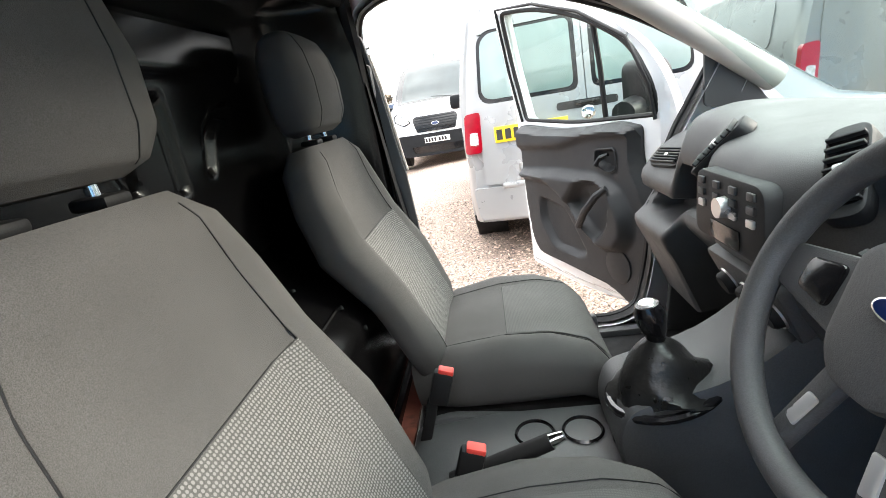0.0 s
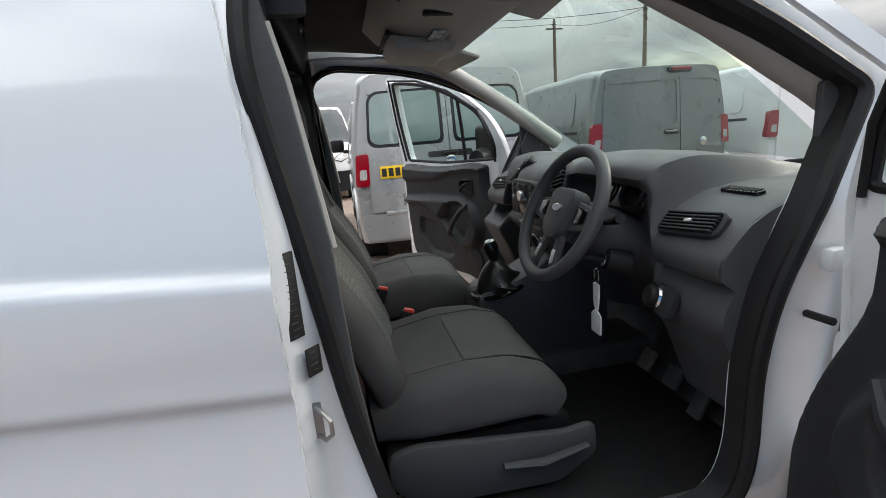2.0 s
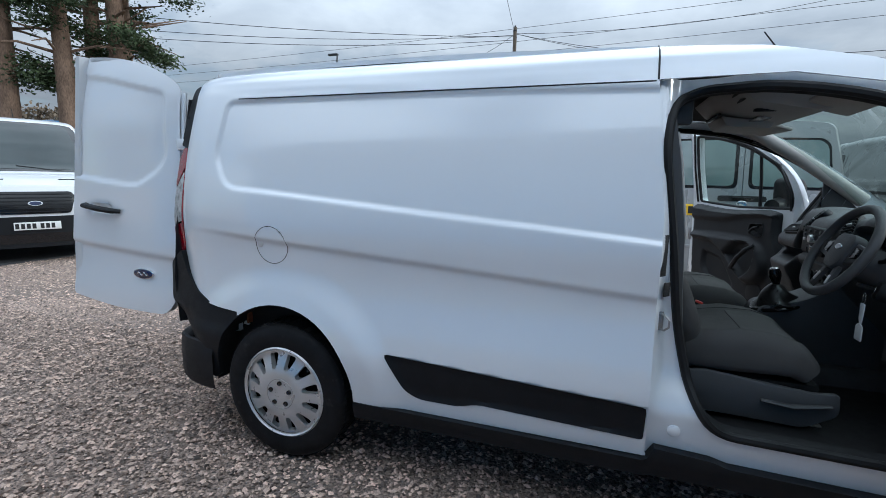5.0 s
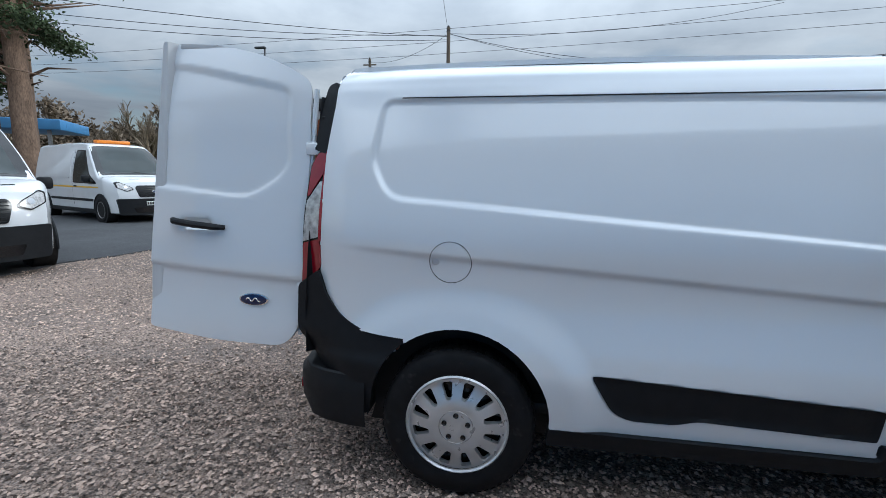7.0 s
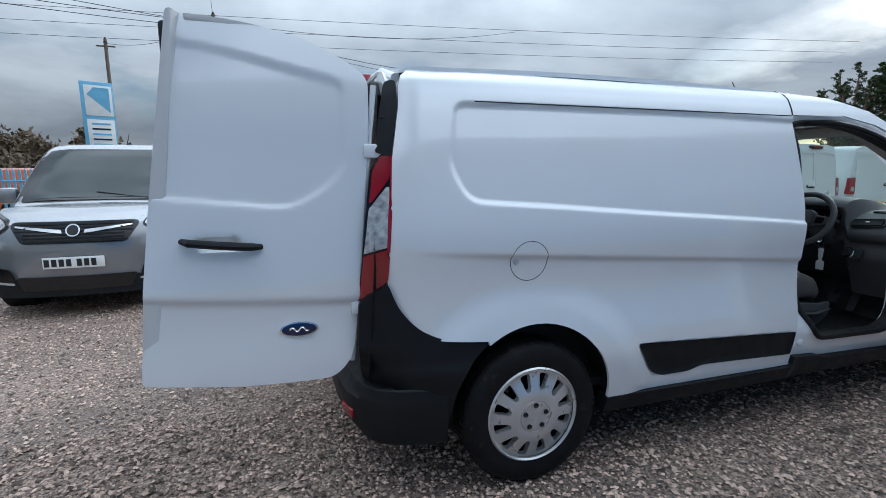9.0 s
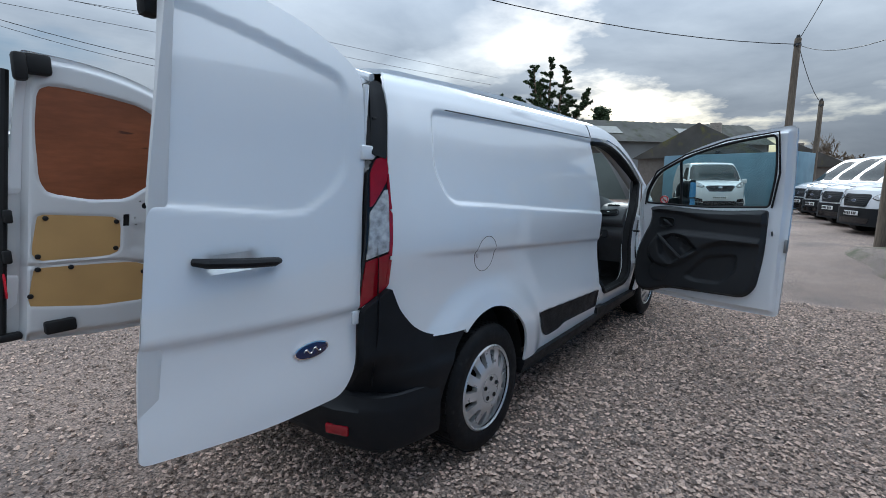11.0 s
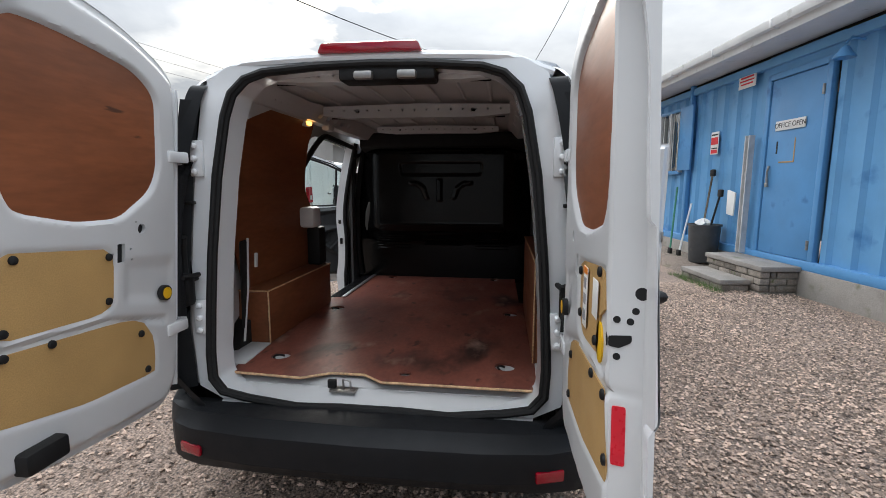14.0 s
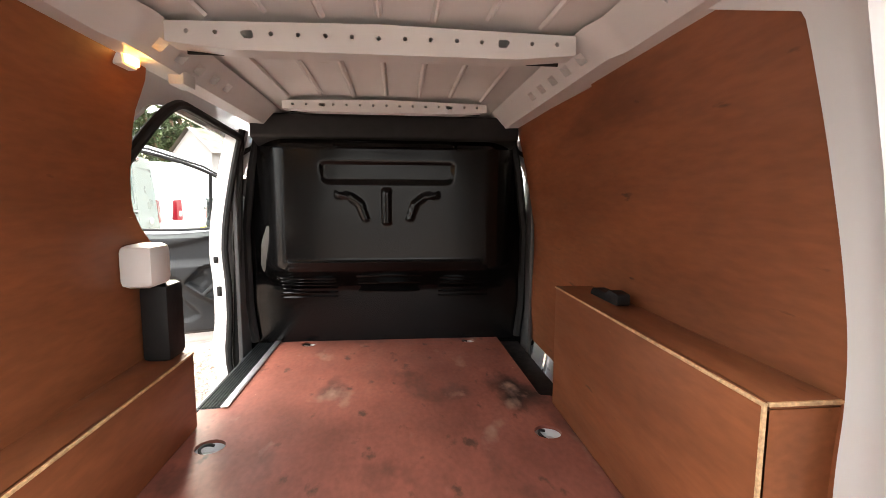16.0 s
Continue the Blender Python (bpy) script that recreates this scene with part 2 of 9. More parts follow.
ASPHALT = surf("worn_asphalt", (0.055, 0.056, 0.060), 0.85, vary=0.2, scale=0.8, grain=0.35, grain_scale=60, bump=0.004, bump_scale=90)
GRASS = surf("rough_grass", (0.085, 0.105, 0.035), 0.9, vary=0.35, scale=0.4, grain=0.4, grain_scale=20, spots=[((0.17, 0.14, 0.07), 0.8, 0.5, 0.7)])
CONCRETE = surf("grey_concrete", (0.27, 0.25, 0.23), 0.85, vary=0.15, scale=3, grain=0.15, grain_scale=80, bump=0.002, bump_scale=60, spots=[((0.12, 0.13, 0.07), 4.0, 0.62, 0.75)])
BRICK = surf("mossy_brick", (0.23, 0.20, 0.17), 0.9, vary=0.2, scale=10, each=0.35, grain=0.25, grain_scale=70, bump=0.002, bump_scale=90, spots=[((0.07, 0.09, 0.03), 9.0, 0.60, 0.72)])
WOOD_POLE = surf("weathered_pole_wood", (0.15, 0.12, 0.09), 0.85, vary=0.2, scale=6, grain=0.3, grain_scale=50, stretch=(1, 1, 0.08), bump=0.003, bump_scale=40)
CABLE = surf("black_cable", (0.012, 0.012, 0.013), 0.6, vary=0.1)
BARK = surf("pine_bark", (0.19, 0.125, 0.085), 0.9, vary=0.3, scale=4, grain=0.35, grain_scale=30, stretch=(1, 1, 0.3), bump=0.01, bump_scale=25)
NEEDLES = surf("pine_needles", (0.052, 0.078, 0.030), 0.8, vary=0.4, scale=0.9, island=0.4)
BRUSH = surf("bare_winter_twigs", (0.17, 0.13, 0.09), 0.9, vary=0.4, scale=0.5, island=0.4)
BIN = surf("dark_grey_bin_plastic", (0.055, 0.058, 0.062), 0.55, vary=0.12, scale=9, spots=[((0.14, 0.13, 0.12), 6.0, 0.64, 0.78)])
ROOF_SHEET = surf("mossy_cement_roof_sheet", (0.085, 0.078, 0.068), 0.9, vary=0.2, scale=1.2, spots=[((0.13, 0.12, 0.04), 1.8, 0.55, 0.7)])
GREY_SHEET = surf("grey_wall_cladding", (0.25, 0.25, 0.245), 0.7, vary=0.12, scale=0.6)
ORANGE = surf("orange_beacon", (0.85, 0.25, 0.02), 0.35, vary=0.05)
ORANGE_PAINT = surf("orange_car_paint", (0.60, 0.12, 0.02), 0.3, vary=0.05, coat=0.8)

# ---- mesh tools ----
class Shape:
    """Collects vertices and faces of one mesh."""

    def __init__(self):
        self.v, self.f = [], []

    def add(self, verts, faces, m=None):
        k = len(self.v)
        self.v += [tuple(m @ Vector(p)) for p in verts] if m is not None else [tuple(p) for p in verts]
        self.f += [tuple(i + k for i in face) for face in faces]
        return self

    def box(self, size, at=(0, 0, 0), bevel=0.0, m=None):
        """A box with rounded edges."""
        bm = bmesh.new()
        bmesh.ops.create_cube(bm, size=1.0)
        for w in bm.verts:
            w.co = Vector((w.co.x * size[0] + at[0], w.co.y * size[1] + at[1], w.co.z * size[2] + at[2]))
        if bevel:
            bmesh.ops.bevel(bm, geom=bm.edges[:], offset=min(bevel, min(size) * 0.45), segments=2, affect="EDGES", profile=0.5)
        return self.take(bm, m)

    def take(self, bm, m=None):
        bm.verts.index_update()
        self.add([w.co for w in bm.verts], [[w.index for w in f.verts] for f in bm.faces], m)
        bm.free()
        return self

    def prism(self, outline, a, b, axis="y", bevel=0.0, m=None):
        """An outline of two coordinates drawn out along an axis from a to b. x: (y, z); y: (x, z); z: (x, y)."""
        def at(p, h):
            return {"x": (h, p[0], p[1]), "y": (p[0], h, p[1]), "z": (p[0], p[1], h)}[axis]
        bm = bmesh.new()
        lo = [bm.verts.new(at(p, a)) for p in outline]
        face = bm.faces.new(lo)
        up = bmesh.ops.extrude_face_region(bm, geom=[face])
        off = Vector(at((0, 0), b)) - Vector(at((0, 0), a))
        bmesh.ops.translate(bm, verts=[g for g in up["geom"] if isinstance(g, bmesh.types.BMVert)], vec=off)
        bmesh.ops.recalc_face_normals(bm, faces=bm.faces[:])
        if bevel:
            sharp = [e for e in bm.edges if len(e.link_faces) == 2 and e.calc_face_angle() > 0.6]
            bmesh.ops.bevel(bm, geom=sharp, offset=bevel, segments=2, affect="EDGES", profile=0.5, clamp_overlap=True)
        return self.take(bm, m)

    def tube(self, points, radius, sides=8, closed=False, cap=True, m=None, flatten=1.0):
        """A round bar along a line; radius may be a number or one per point."""
        pts = [Vector(p) for p in points]
        n = len(pts)
        rad = [radius] * n if isinstance(radius, (int, float)) else list(radius)
        up = Vector((0, 0, 1))
        verts, faces = [], []
        last = None
        for i, p in enumerate(pts):
            d = (pts[(i + 1) % n] - pts[i - 1]) if closed else (pts[min(i + 1, n - 1)] - pts[max(i - 1, 0)])
            d.normalize()
            if last is None:
                side = d.cross(up) if abs(d.z) < 0.95 else d.cross(Vector((1, 0, 0)))
            else:
                side = last - d * last.dot(d)
            side.normalize()
            last = side
            other = d.cross(side)
            for k in range(sides):
                a = 2 * math.pi * k / sides
                verts.append(p + side * math.cos(a) * rad[i] + other * math.sin(a) * rad[i] * flatten)
        rings = n if closed else n - 1
        for i in range(rings):
            for k in range(sides):
                j, k2 = (i + 1) % n, (k + 1) % sides
                faces.append((i * sides + k, i * sides + k2, j * sides + k2, j * sides + k))
        if cap and not closed:
            faces.append(tuple(range(sides))[::-1])
            faces.append(tuple((n - 1) * sides + k for k in range(sides)))
        return self.add(verts, faces, m)

    def lathe(self, profile, sides=24, m=None, cap=True):
        """A turned form about the z axis from (radius, height) pairs."""
        verts, faces = [], []
        for r, h in profile:
            for k in range(sides):
                a = 2 * math.pi * k / sides
                verts.append((r * math.cos(a), r * math.sin(a), h))
        for i in range(len(profile) - 1):
            for k in range(sides):
                k2 = (k + 1) % sides
                faces.append((i * sides + k, i * sides + k2, (i + 1) * sides + k2, (i + 1) * sides + k))
        if cap:
            if profile[0][0] > 1e-4:
                faces.append(tuple(range(sides))[::-1])
            if profile[-1][0] > 1e-4:
                faces.append(tuple((len(profile) - 1) * sides + k for k in range(sides)))
        return self.add(verts, faces, m)

    def loft(self, rings, closed=True, cap=True, m=None):
        """Skins a row of rings of equally many points."""
        k = len(rings[0])
        verts = [p for r in rings for p in r]
        faces = []
        for i in range(len(rings) - 1):
            for j in range(k if closed else k - 1):
                j2 = (j + 1) % k
                faces.append((i * k + j, i * k + j2, (i + 1) * k + j2, (i + 1) * k + j))
        if cap and closed:
            faces.append(tuple(range(k))[::-1])
            faces.append(tuple((len(rings) - 1) * k + j for j in range(k)))
        return self.add(verts, faces, m)

    def mesh(self, name, material, sharp=38, smooth=True):
        me = bpy.data.meshes.new(name)
        me.from_pydata(self.v, [], self.f)
        me.materials.append(material)
        bm = bmesh.new()
        bm.from_mesh(me)
        bmesh.ops.recalc_face_normals(bm, faces=bm.faces[:])
        bm.to_mesh(me)
        bm.free()
        if smooth:
            me.shade_smooth()
            me.set_sharp_from_angle(angle=radians(sharp))
        return me


def part(name, shape, material, parent=None, label="", sharp=38):
    ob = new(name, shape.mesh(name, material, sharp) if isinstance(shape, Shape) else shape)
    if parent is not None:
        ob.parent = parent
    return tagged(ob, label)


def thing(name, label, category, group="", at=(0, 0, 0), turn=0.0, kind=""):
    ob = new(name)
    ob.matrix_basis = pose(*at, 0, 0, turn)
    return tagged(ob, label, category, group, kind)


def rounded(points, radius, steps=5):
    """An outline with its corners rounded; radius may be one number or one per corner."""
    out, n = [], len(points)
    rad = [radius] * n if isinstance(radius, (int, float)) else radius
    for i, p in enumerate(points):
        p, a, b = Vector(p), Vector(points[i - 1]), Vector(points[(i + 1) % n])
        da, db = (a - p), (b - p)
        r = min(rad[i], da.length * 0.48, db.length * 0.48)
        if r < 1e-4:
            out.append(tuple(p))
            continue
        s, e = p + da.normalized() * r, p + db.normalized() * r
        for k in range(steps + 1):
            t = k / steps
            out.append(tuple(s * (1 - t) ** 2 + p * 2 * t * (1 - t) + e * t * t))
    return out


def sdf(poly, u, v):
    """Signed distance from the points (u, v) to a closed outline; negative inside."""
    p = np.array(poly, float)
    best, inside = np.full(u.shape, 1e9), np.zeros(u.shape, bool)
    for (ax, ay), (bx, by) in zip(p, np.roll(p, -1, 0)):
        ex, ey = bx - ax, by - ay
        wx, wy = u - ax, v - ay
        t = np.clip((wx * ex + wy * ey) / max(ex * ex + ey * ey, 1e-12), 0, 1)
        best = np.minimum(best, (wx - ex * t) ** 2 + (wy - ey * t) ** 2)
        if abs(ey) > 1e-12:
            cross = ((ay > v) != (by > v)) & (u < ex * (v - ay) / ey + ax)
            inside ^= cross
    return np.where(inside, -1, 1) * np.sqrt(best)


def smooth01(x):
    x = np.clip(x, 0, 1)
    return x * x * (3 - 2 * x)


def sheet(outline, holes, place, step=0.02, lip=None):
    """A pressed sheet: the outline less its holes, meshed at that step, put in the world by place(u, v) -> x, y, z. lip(u, v) -> x, y, z turns its edges."""
    p = np.array(outline)
    lo, hi = p.min(0) - step, p.max(0) + step
    nu, nv = int((hi[0] - lo[0]) / step) + 2, int((hi[1] - lo[1]) / step) + 2
    u, v = np.meshgrid(np.linspace(lo[0], hi[0], nu), np.linspace(lo[1], hi[1], nv), indexing="ij")

    def field(u, v):
        d = sdf(outline, u, v)
        for h in holes:
            d = np.maximum(d, -sdf(h, u, v))
        return d

    d = field((u[:-1, :-1] + u[1:, 1:]) / 2, (v[:-1, :-1] + v[1:, 1:]) / 2)
    keep = d < 0
    ids = np.arange(nu * nv).reshape(nu, nv)
    quads = np.stack([ids[:-1, :-1], ids[1:, :-1], ids[1:, 1:], ids[:-1, 1:]], -1)[keep]
    used, flat_q = np.unique(quads, return_inverse=True)
    quads = flat_q.reshape(-1, 4)
    uu, vv = u.ravel()[used], v.ravel()[used]
    pairs = np.stack([quads, np.roll(quads, -1, 1)], -1).reshape(-1, 2)
    _, first, times_ = np.unique(np.sort(pairs, 1), axis=0, return_index=True, return_counts=True)
    rim = pairs[first[times_ == 1]].tolist()
    on = np.unique(np.array(rim).ravel())
    h = step * 0.1
    for _ in range(4):
        a, b = uu[on], vv[on]
        d0 = field(a, b)
        gx, gy = (field(a + h, b) - field(a - h, b)) / (2 * h), (field(a, b + h) - field(a, b - h)) / (2 * h)
        g = np.maximum(gx * gx + gy * gy, 0.3)
        uu[on], vv[on] = a - d0 * gx / g, b - d0 * gy / g
    s = Shape()
    s.add(np.stack(place(uu, vv), -1).tolist(), quads.tolist())
    if lip is not None:
        back = {int(i): len(s.v) + k for k, i in enumerate(on)}
        s.v += [tuple(q) for q in np.stack(lip(uu[on], vv[on]), -1).tolist()]
        s.f += [(int(b), int(a), back[int(a)], back[int(b)]) for a, b in rim]
    return s


def curve(table):
    """A smooth line through (input, output) pairs."""
    xs, ys = [a for a, _ in table], [b for _, b in table]

    def at(x):
        x = np.asarray(x, float)
        i = np.clip(np.searchsorted(xs, x) - 1, 0, len(xs) - 2)
        X, Y = np.array(xs), np.array(ys)
        sl = np.gradient(Y, X)
        hh = X[i + 1] - X[i]
        t = np.clip((x - X[i]) / hh, 0, 1)
        return (2 * t**3 - 3 * t**2 + 1) * Y[i] + (t**3 - 2 * t**2 + t) * hh * sl[i] + (-2 * t**3 + 3 * t**2) * Y[i + 1] + (t**3 - t**2) * hh * sl[i + 1]
    return at


def arc(cx, cz, r, a0, a1, n=14):
    return [(cx + r * math.cos(radians(a0 + (a1 - a0) * k / n)), cz + r * math.sin(radians(a0 + (a1 - a0) * k / n))) for k in range(n + 1)]


def circle(cx, cy, r, n=20):
    return [(cx + r * math.cos(2 * math.pi * k / n), cy + r * math.sin(2 * math.pi * k / n)) for k in range(n)]


def text_mesh(words, size, name="writing"):
    """Letters as a flat mesh in the built-in font, centred, in the x-y plane."""
    c = bpy.data.curves.new(name, "FONT")
    c.body, c.size, c.align_x, c.align_y, c.extrude = words, size, "CENTER", "CENTER", 0.0008
    ob = bpy.data.objects.new(name, c)
    scene.collection.objects.link(ob)
    me = bpy.data.meshes.new_from_object(ob.evaluated_get(bpy.context.evaluated_depsgraph_get()))
    bpy.data.objects.remove(ob)
    return me


def writing(words, size, material, m, parent):
    me = text_mesh(words, size)
    me.materials.clear()
    me.materials.append(material)
    me.transform(m)
    return part("lettering", me, material, parent)

# ---- ground ----
def ground_rise(x, y):
    """The yard climbs a little beyond the van's passenger side."""
    return 0.13 * smooth01((np.asarray(y, float) - 1.2) / 1.5) * smooth01((np.asarray(x, float) + 0.4) / 1.6)


def ground_sheet():
    """One sheet out to the horizon, fine near the van and coarse far off."""
    axis = sorted(set([round(-14 + 0.5 * k, 2) for k in range(57)] + [-900, -400, -200, -110, -70, -45, -30, -22, -17, 17, 22, 30, 45, 70, 110, 200, 400, 900]))
    s = Shape()
    n = len(axis)
    s.v = [(x, y, 0.012 * noise.noise((x * 0.4, y * 0.4, 0)) - (0.012 if abs(x) < 40 and abs(y) < 40 else 0.1) + float(ground_rise(x, y)) * (1.0 if abs(x) < 16 and abs(y) < 20 else 0.0)) for x in axis for y in axis]
    s.f = [(i * n + j, (i + 1) * n + j, (i + 1) * n + j + 1, i * n + j + 1) for i in range(n - 1) for j in range(n - 1)]
    return s


part("ground", ground_sheet(), GRAVEL)
tagged(bpy.data.objects["ground"], "brown and grey gravel yard surface", "ground", kind="structure")


def loose_stones(count, box, seed):
    rng = np.random.default_rng(seed)
    x, y = rng.uniform(box[0], box[1], count), rng.uniform(box[2], box[3], count)
    r = rng.uniform(0.005, 0.0125, count) * rng.choice([0.8, 1.0, 1.25], count)
    base = np.array([(1, 0, 0), (0, 1, 0), (-1, 0, 0), (0, -1, 0), (0.1, 0.1, 0.75), (0, 0, -0.6)])
    tri = np.array([(0, 1, 4), (1, 2, 4), (2, 3, 4), (3, 0, 4)])
    a = rng.uniform(0, 6.28, count)
    pts = base[None] * (1 + rng.uniform(-0.35, 0.35, (count, 6, 3))) * r[:, None, None]
    pts[:, :, 0] *= rng.uniform(0.9, 1.6, (count, 1))
    c, s = np.cos(a)[:, None], np.sin(a)[:, None]
    px, py = pts[:, :, 0] * c - pts[:, :, 1] * s + x[:, None], pts[:, :, 0] * s + pts[:, :, 1] * c + y[:, None]
    pz = pts[:, :, 2] + rng.uniform(-0.012, 0.002, (count, 1)) + ground_rise(x, y)[:, None]
    v = np.stack([px, py, pz], -1).reshape(-1, 3)
    f = (tri[None] + 6 * np.arange(count)[:, None, None]).reshape(-1, 3)
    me = bpy.data.meshes.new("gravel")
    me.from_pydata(v.tolist(), [], f.tolist())
    me.materials.append(STONES)
    return me


tagged(new("gravel", loose_stones(90000, (-4.2, 4.6, -4.2, 0.2), 3)), "small loose brown and grey gravel stones", "gravel", kind="stuff")
tagged(new("gravel", loose_stones(50000, (-6.5, 5.5, 0.2, 5.0), 4)), "small loose brown and grey gravel stones", "gravel", kind="stuff")

# ---- the van ----
half_width = curve([(0.28, 0.872), (0.36, 0.884), (0.45, 0.899), (0.58, 0.912), (0.63, 0.908), (0.72, 0.898), (0.86, 0.894), (0.97, 0.897), (1.05, 0.904), (1.14, 0.905), (1.24, 0.895), (1.40, 0.868), (1.55, 0.836), (1.66, 0.808), (1.72, 0.788), (1.77, 0.757), (1.80, 0.71), (1.815, 0.66)])
RECESS = rounded([(-0.333, 1.665), (-0.375, 1.41), (-0.30, 1.262), (0.05, 1.237), (0.69, 1.183), (1.10, 1.153), (1.75, 1.10), (1.75, 1.645), (0.9, 1.664)], [0.05, 0.06, 0.07, 0.2, 0.2, 0.1, 0, 0, 0.2])
STRIP = rounded([(0.525, 0.597), (0.615, 0.445), (0.68, 0.413), (0.855, 0.413), (0.93, 0.437), (1.545, 0.412), (1.548, 0.542)], [0.02, 0.05, 0.05, 0.03, 0.03, 0.01, 0.01])


def side_depth(x, z):
    """How far the side stands out from the middle of the van."""
    y = half_width(z)
    y = y - 0.045 * smooth01((0.05 - x) / 0.75) ** 1.5 - 0.14 * np.clip((-0.45 - x) / 0.3, 0, 1) ** 2
    y = y - 0.12 * np.clip((x - 2.7) / 1.15, 0, 1) ** 2.2
    crease = 1.053 - 0.073 * (x + 0.1) * 0.95
    y = y - 0.014 * smooth01((crease - z) / 0.030) * smooth01((z - 0.66) / 0.25) * smooth01((x + 0.62) / 0.5)
    d = sdf(RECESS, x, z)
    y = y - 0.013 * smooth01((0.004 - d) / 0.024)
    ring = np.hypot(x, z - 0.33)
    y = y + 0.022 * smooth01((0.62 - ring) / 0.14) * smooth01((1.0 - z) / 0.3)
    ring2 = np.hypot(x - 3.062, z - 0.33)
    y = y + 0.022 * smooth01((0.60 - ring2) / 0.14) * smooth01((1.0 - z) / 0.3)
    y = y - 0.010 * smooth01(-sdf(STRIP, x, z) / 0.008)
    return y


ARCH_REAR = [(0.378, 0.25), (0.376, 0.36)] + arc(0.0, 0.37, 0.378, 5, 175, 26) + [(-0.385, 0.36), (-0.40, 0.20)]
ARCH_FRONT = [(a + 3.062, b) for a, b in [(0.372, 0.22), (0.372, 0.36)] + arc(0.0, 0.36, 0.372, 4, 176, 22) + [(-0.372, 0.36), (-0.372, 0.22)]]
OPENING = rounded([(1.565, 1.60), (1.545, 1.45), (1.60, 1.10), (1.635, 0.82), (1.69, 0.59), (1.77, 0.468), (1.92, 0.464), (2.31, 0.454), (2.395, 0.49), (2.43, 0.62), (2.452, 0.86), (2.505, 1.05), (2.655, 1.335), (2.40, 1.495), (2.13, 1.60), (1.90, 1.643), (1.66, 1.648)], [0.06, 0.1, 0.1, 0.1, 0.1, 0.08, 0.05, 0.06, 0.06, 0.1, 0.1, 0.1, 0.03, 0.2, 0.2, 0.2, 0.06])
BODY_SIDE = [(-0.588, 1.44), (-0.552, 1.65), (-0.548, 1.72), (-0.53, 1.77), (-0.49, 1.806), (-0.40, 1.813), (1.0, 1.813), (1.50, 1.803), (1.82, 1.775), (2.10, 1.712), (2.38, 1.588), (2.58, 1.470), (2.76, 1.352), (2.95, 1.225), (3.05, 1.16), (3.30, 1.105), (3.55, 1.03), (3.70, 0.96), (3.80, 0.86), (3.86, 0.70), (3.87, 0.42), (3.70, 0.36), (3.45, 0.34), (2.68, 0.34), (2.56, 0.345), (1.62, 0.345), (0.376, 0.352), (0.30, 0.352), (-0.21, 0.60), (-0.225, 0.695), (-0.42, 0.708), (-0.52, 0.762), (-0.585, 0.85), (-0.622, 0.945)]
# behind the front door the skin stops at its rear edge, and the sunk door frame begins
DOOR_GAP = [(1.508, 1.672), (1.515, 1.62), (1.552, 1.20), (1.555, 0.36), (1.60, 0.325), (2.56, 0.315), (2.60, 0.60), (2.66, 1.12), (2.74, 1.318), (2.40, 1.535), (2.14, 1.635), (1.90, 1.678)]


def skin(side):
    def place(x, z):
        return x, side * side_depth(x, z), z
    def lip(x, z):
        return x, side * (side_depth(x, z) - 0.014), z
    return place, lip


def sunk(x, z):
    """How deep the door frame lies behind the skin: the rear post slants inwards."""
    x = np.asarray(x, float)
    return 0.030 + 0.065 * smooth01((x - 1.535) / 0.065) * smooth01((1.85 - x) / 0.18) * smooth01((np.asarray(z, float) - 0.50) / 0.16)


def frame_skin(side):
    """The door frame, sunk behind the skin."""
    def place(x, z):
        return x, side * (half_width(z) - sunk(x, z)), z
    def lip(x, z):
        return x, side * (half_width(z) - sunk(x, z) - 0.07), z
    return place, lip


def side_body(side, slide):
    """One side of the van's body: the painted skin with its openings."""
    place, lip = skin(side)
    holes = [ARCH_REAR, ARCH_FRONT, DOOR_GAP]
    if slide:
        holes.append(SLIDE_GAP)
    return sheet(BODY_SIDE, holes, place, 0.0085 if not slide else 0.02, lip)


ARCH_HOLE = [(0.405, 0.50)] + arc(0.0, 0.37, 0.405, 5, 175, 20) + [(-0.405, 0.50)]
SLIDE_GAP = rounded([(0.66, 1.62), (0.50, 1.45), (0.50, 1.25), (0.66, 1.0), (0.66, 0.40), (1.49, 0.40), (1.49, 1.66), (0.78, 1.70)], 0.07)
van = thing("panel_van", "white panel van with its doors wide open on gravel", "van")
part("side_panel", side_body(-1, False), WHITE, van)
part("side_panel", side_body(1, True), WHITE, van)
for s_ in (-1, 1):
    place_, lip_ = frame_skin(s_)
    ring = rounded([(1.495, 1.68), (1.50, 1.60), (1.54, 1.20), (1.543, 0.345), (1.60, 0.318), (2.57, 0.31), (2.615, 0.60), (2.67, 1.12), (2.755, 1.322), (2.40, 1.548), (2.14, 1.648), (1.90, 1.690)], 0.01)
    part("door_frame", sheet(ring, [OPENING], place_, 0.014, lip_), WHITE, van)
    # rubber seal round the opening
    seal = [(x, s_ * (float(half_width(z)) - float(sunk(x, z)) + 0.002), z) for x, z in OPENING]
    part("door_seal", Shape().tube(seal, 0.016, 8, closed=True), BLACK, van, "black rubber door seal")
    mid_ = [(x + 0.012 * (2.05 - x), s_ * (float(half_width(z)) - float(sunk(x, z)) - 0.010), z + 0.014 * (1.03 - z)) for x, z in OPENING]
    inner = [(x + 0.020 * (2.05 - x), s_ * (float(half_width(z)) - float(sunk(x, z)) - 0.060), z + 0.022 * (1.03 - z)) for x, z in OPENING]
    outer = [(x, s_ * (float(half_width(z)) - float(sunk(x, z))), z) for x, z in OPENING]
    part("door_reveal", Shape().loft([outer, mid_, inner], closed=True, cap=False), BLACK, van)


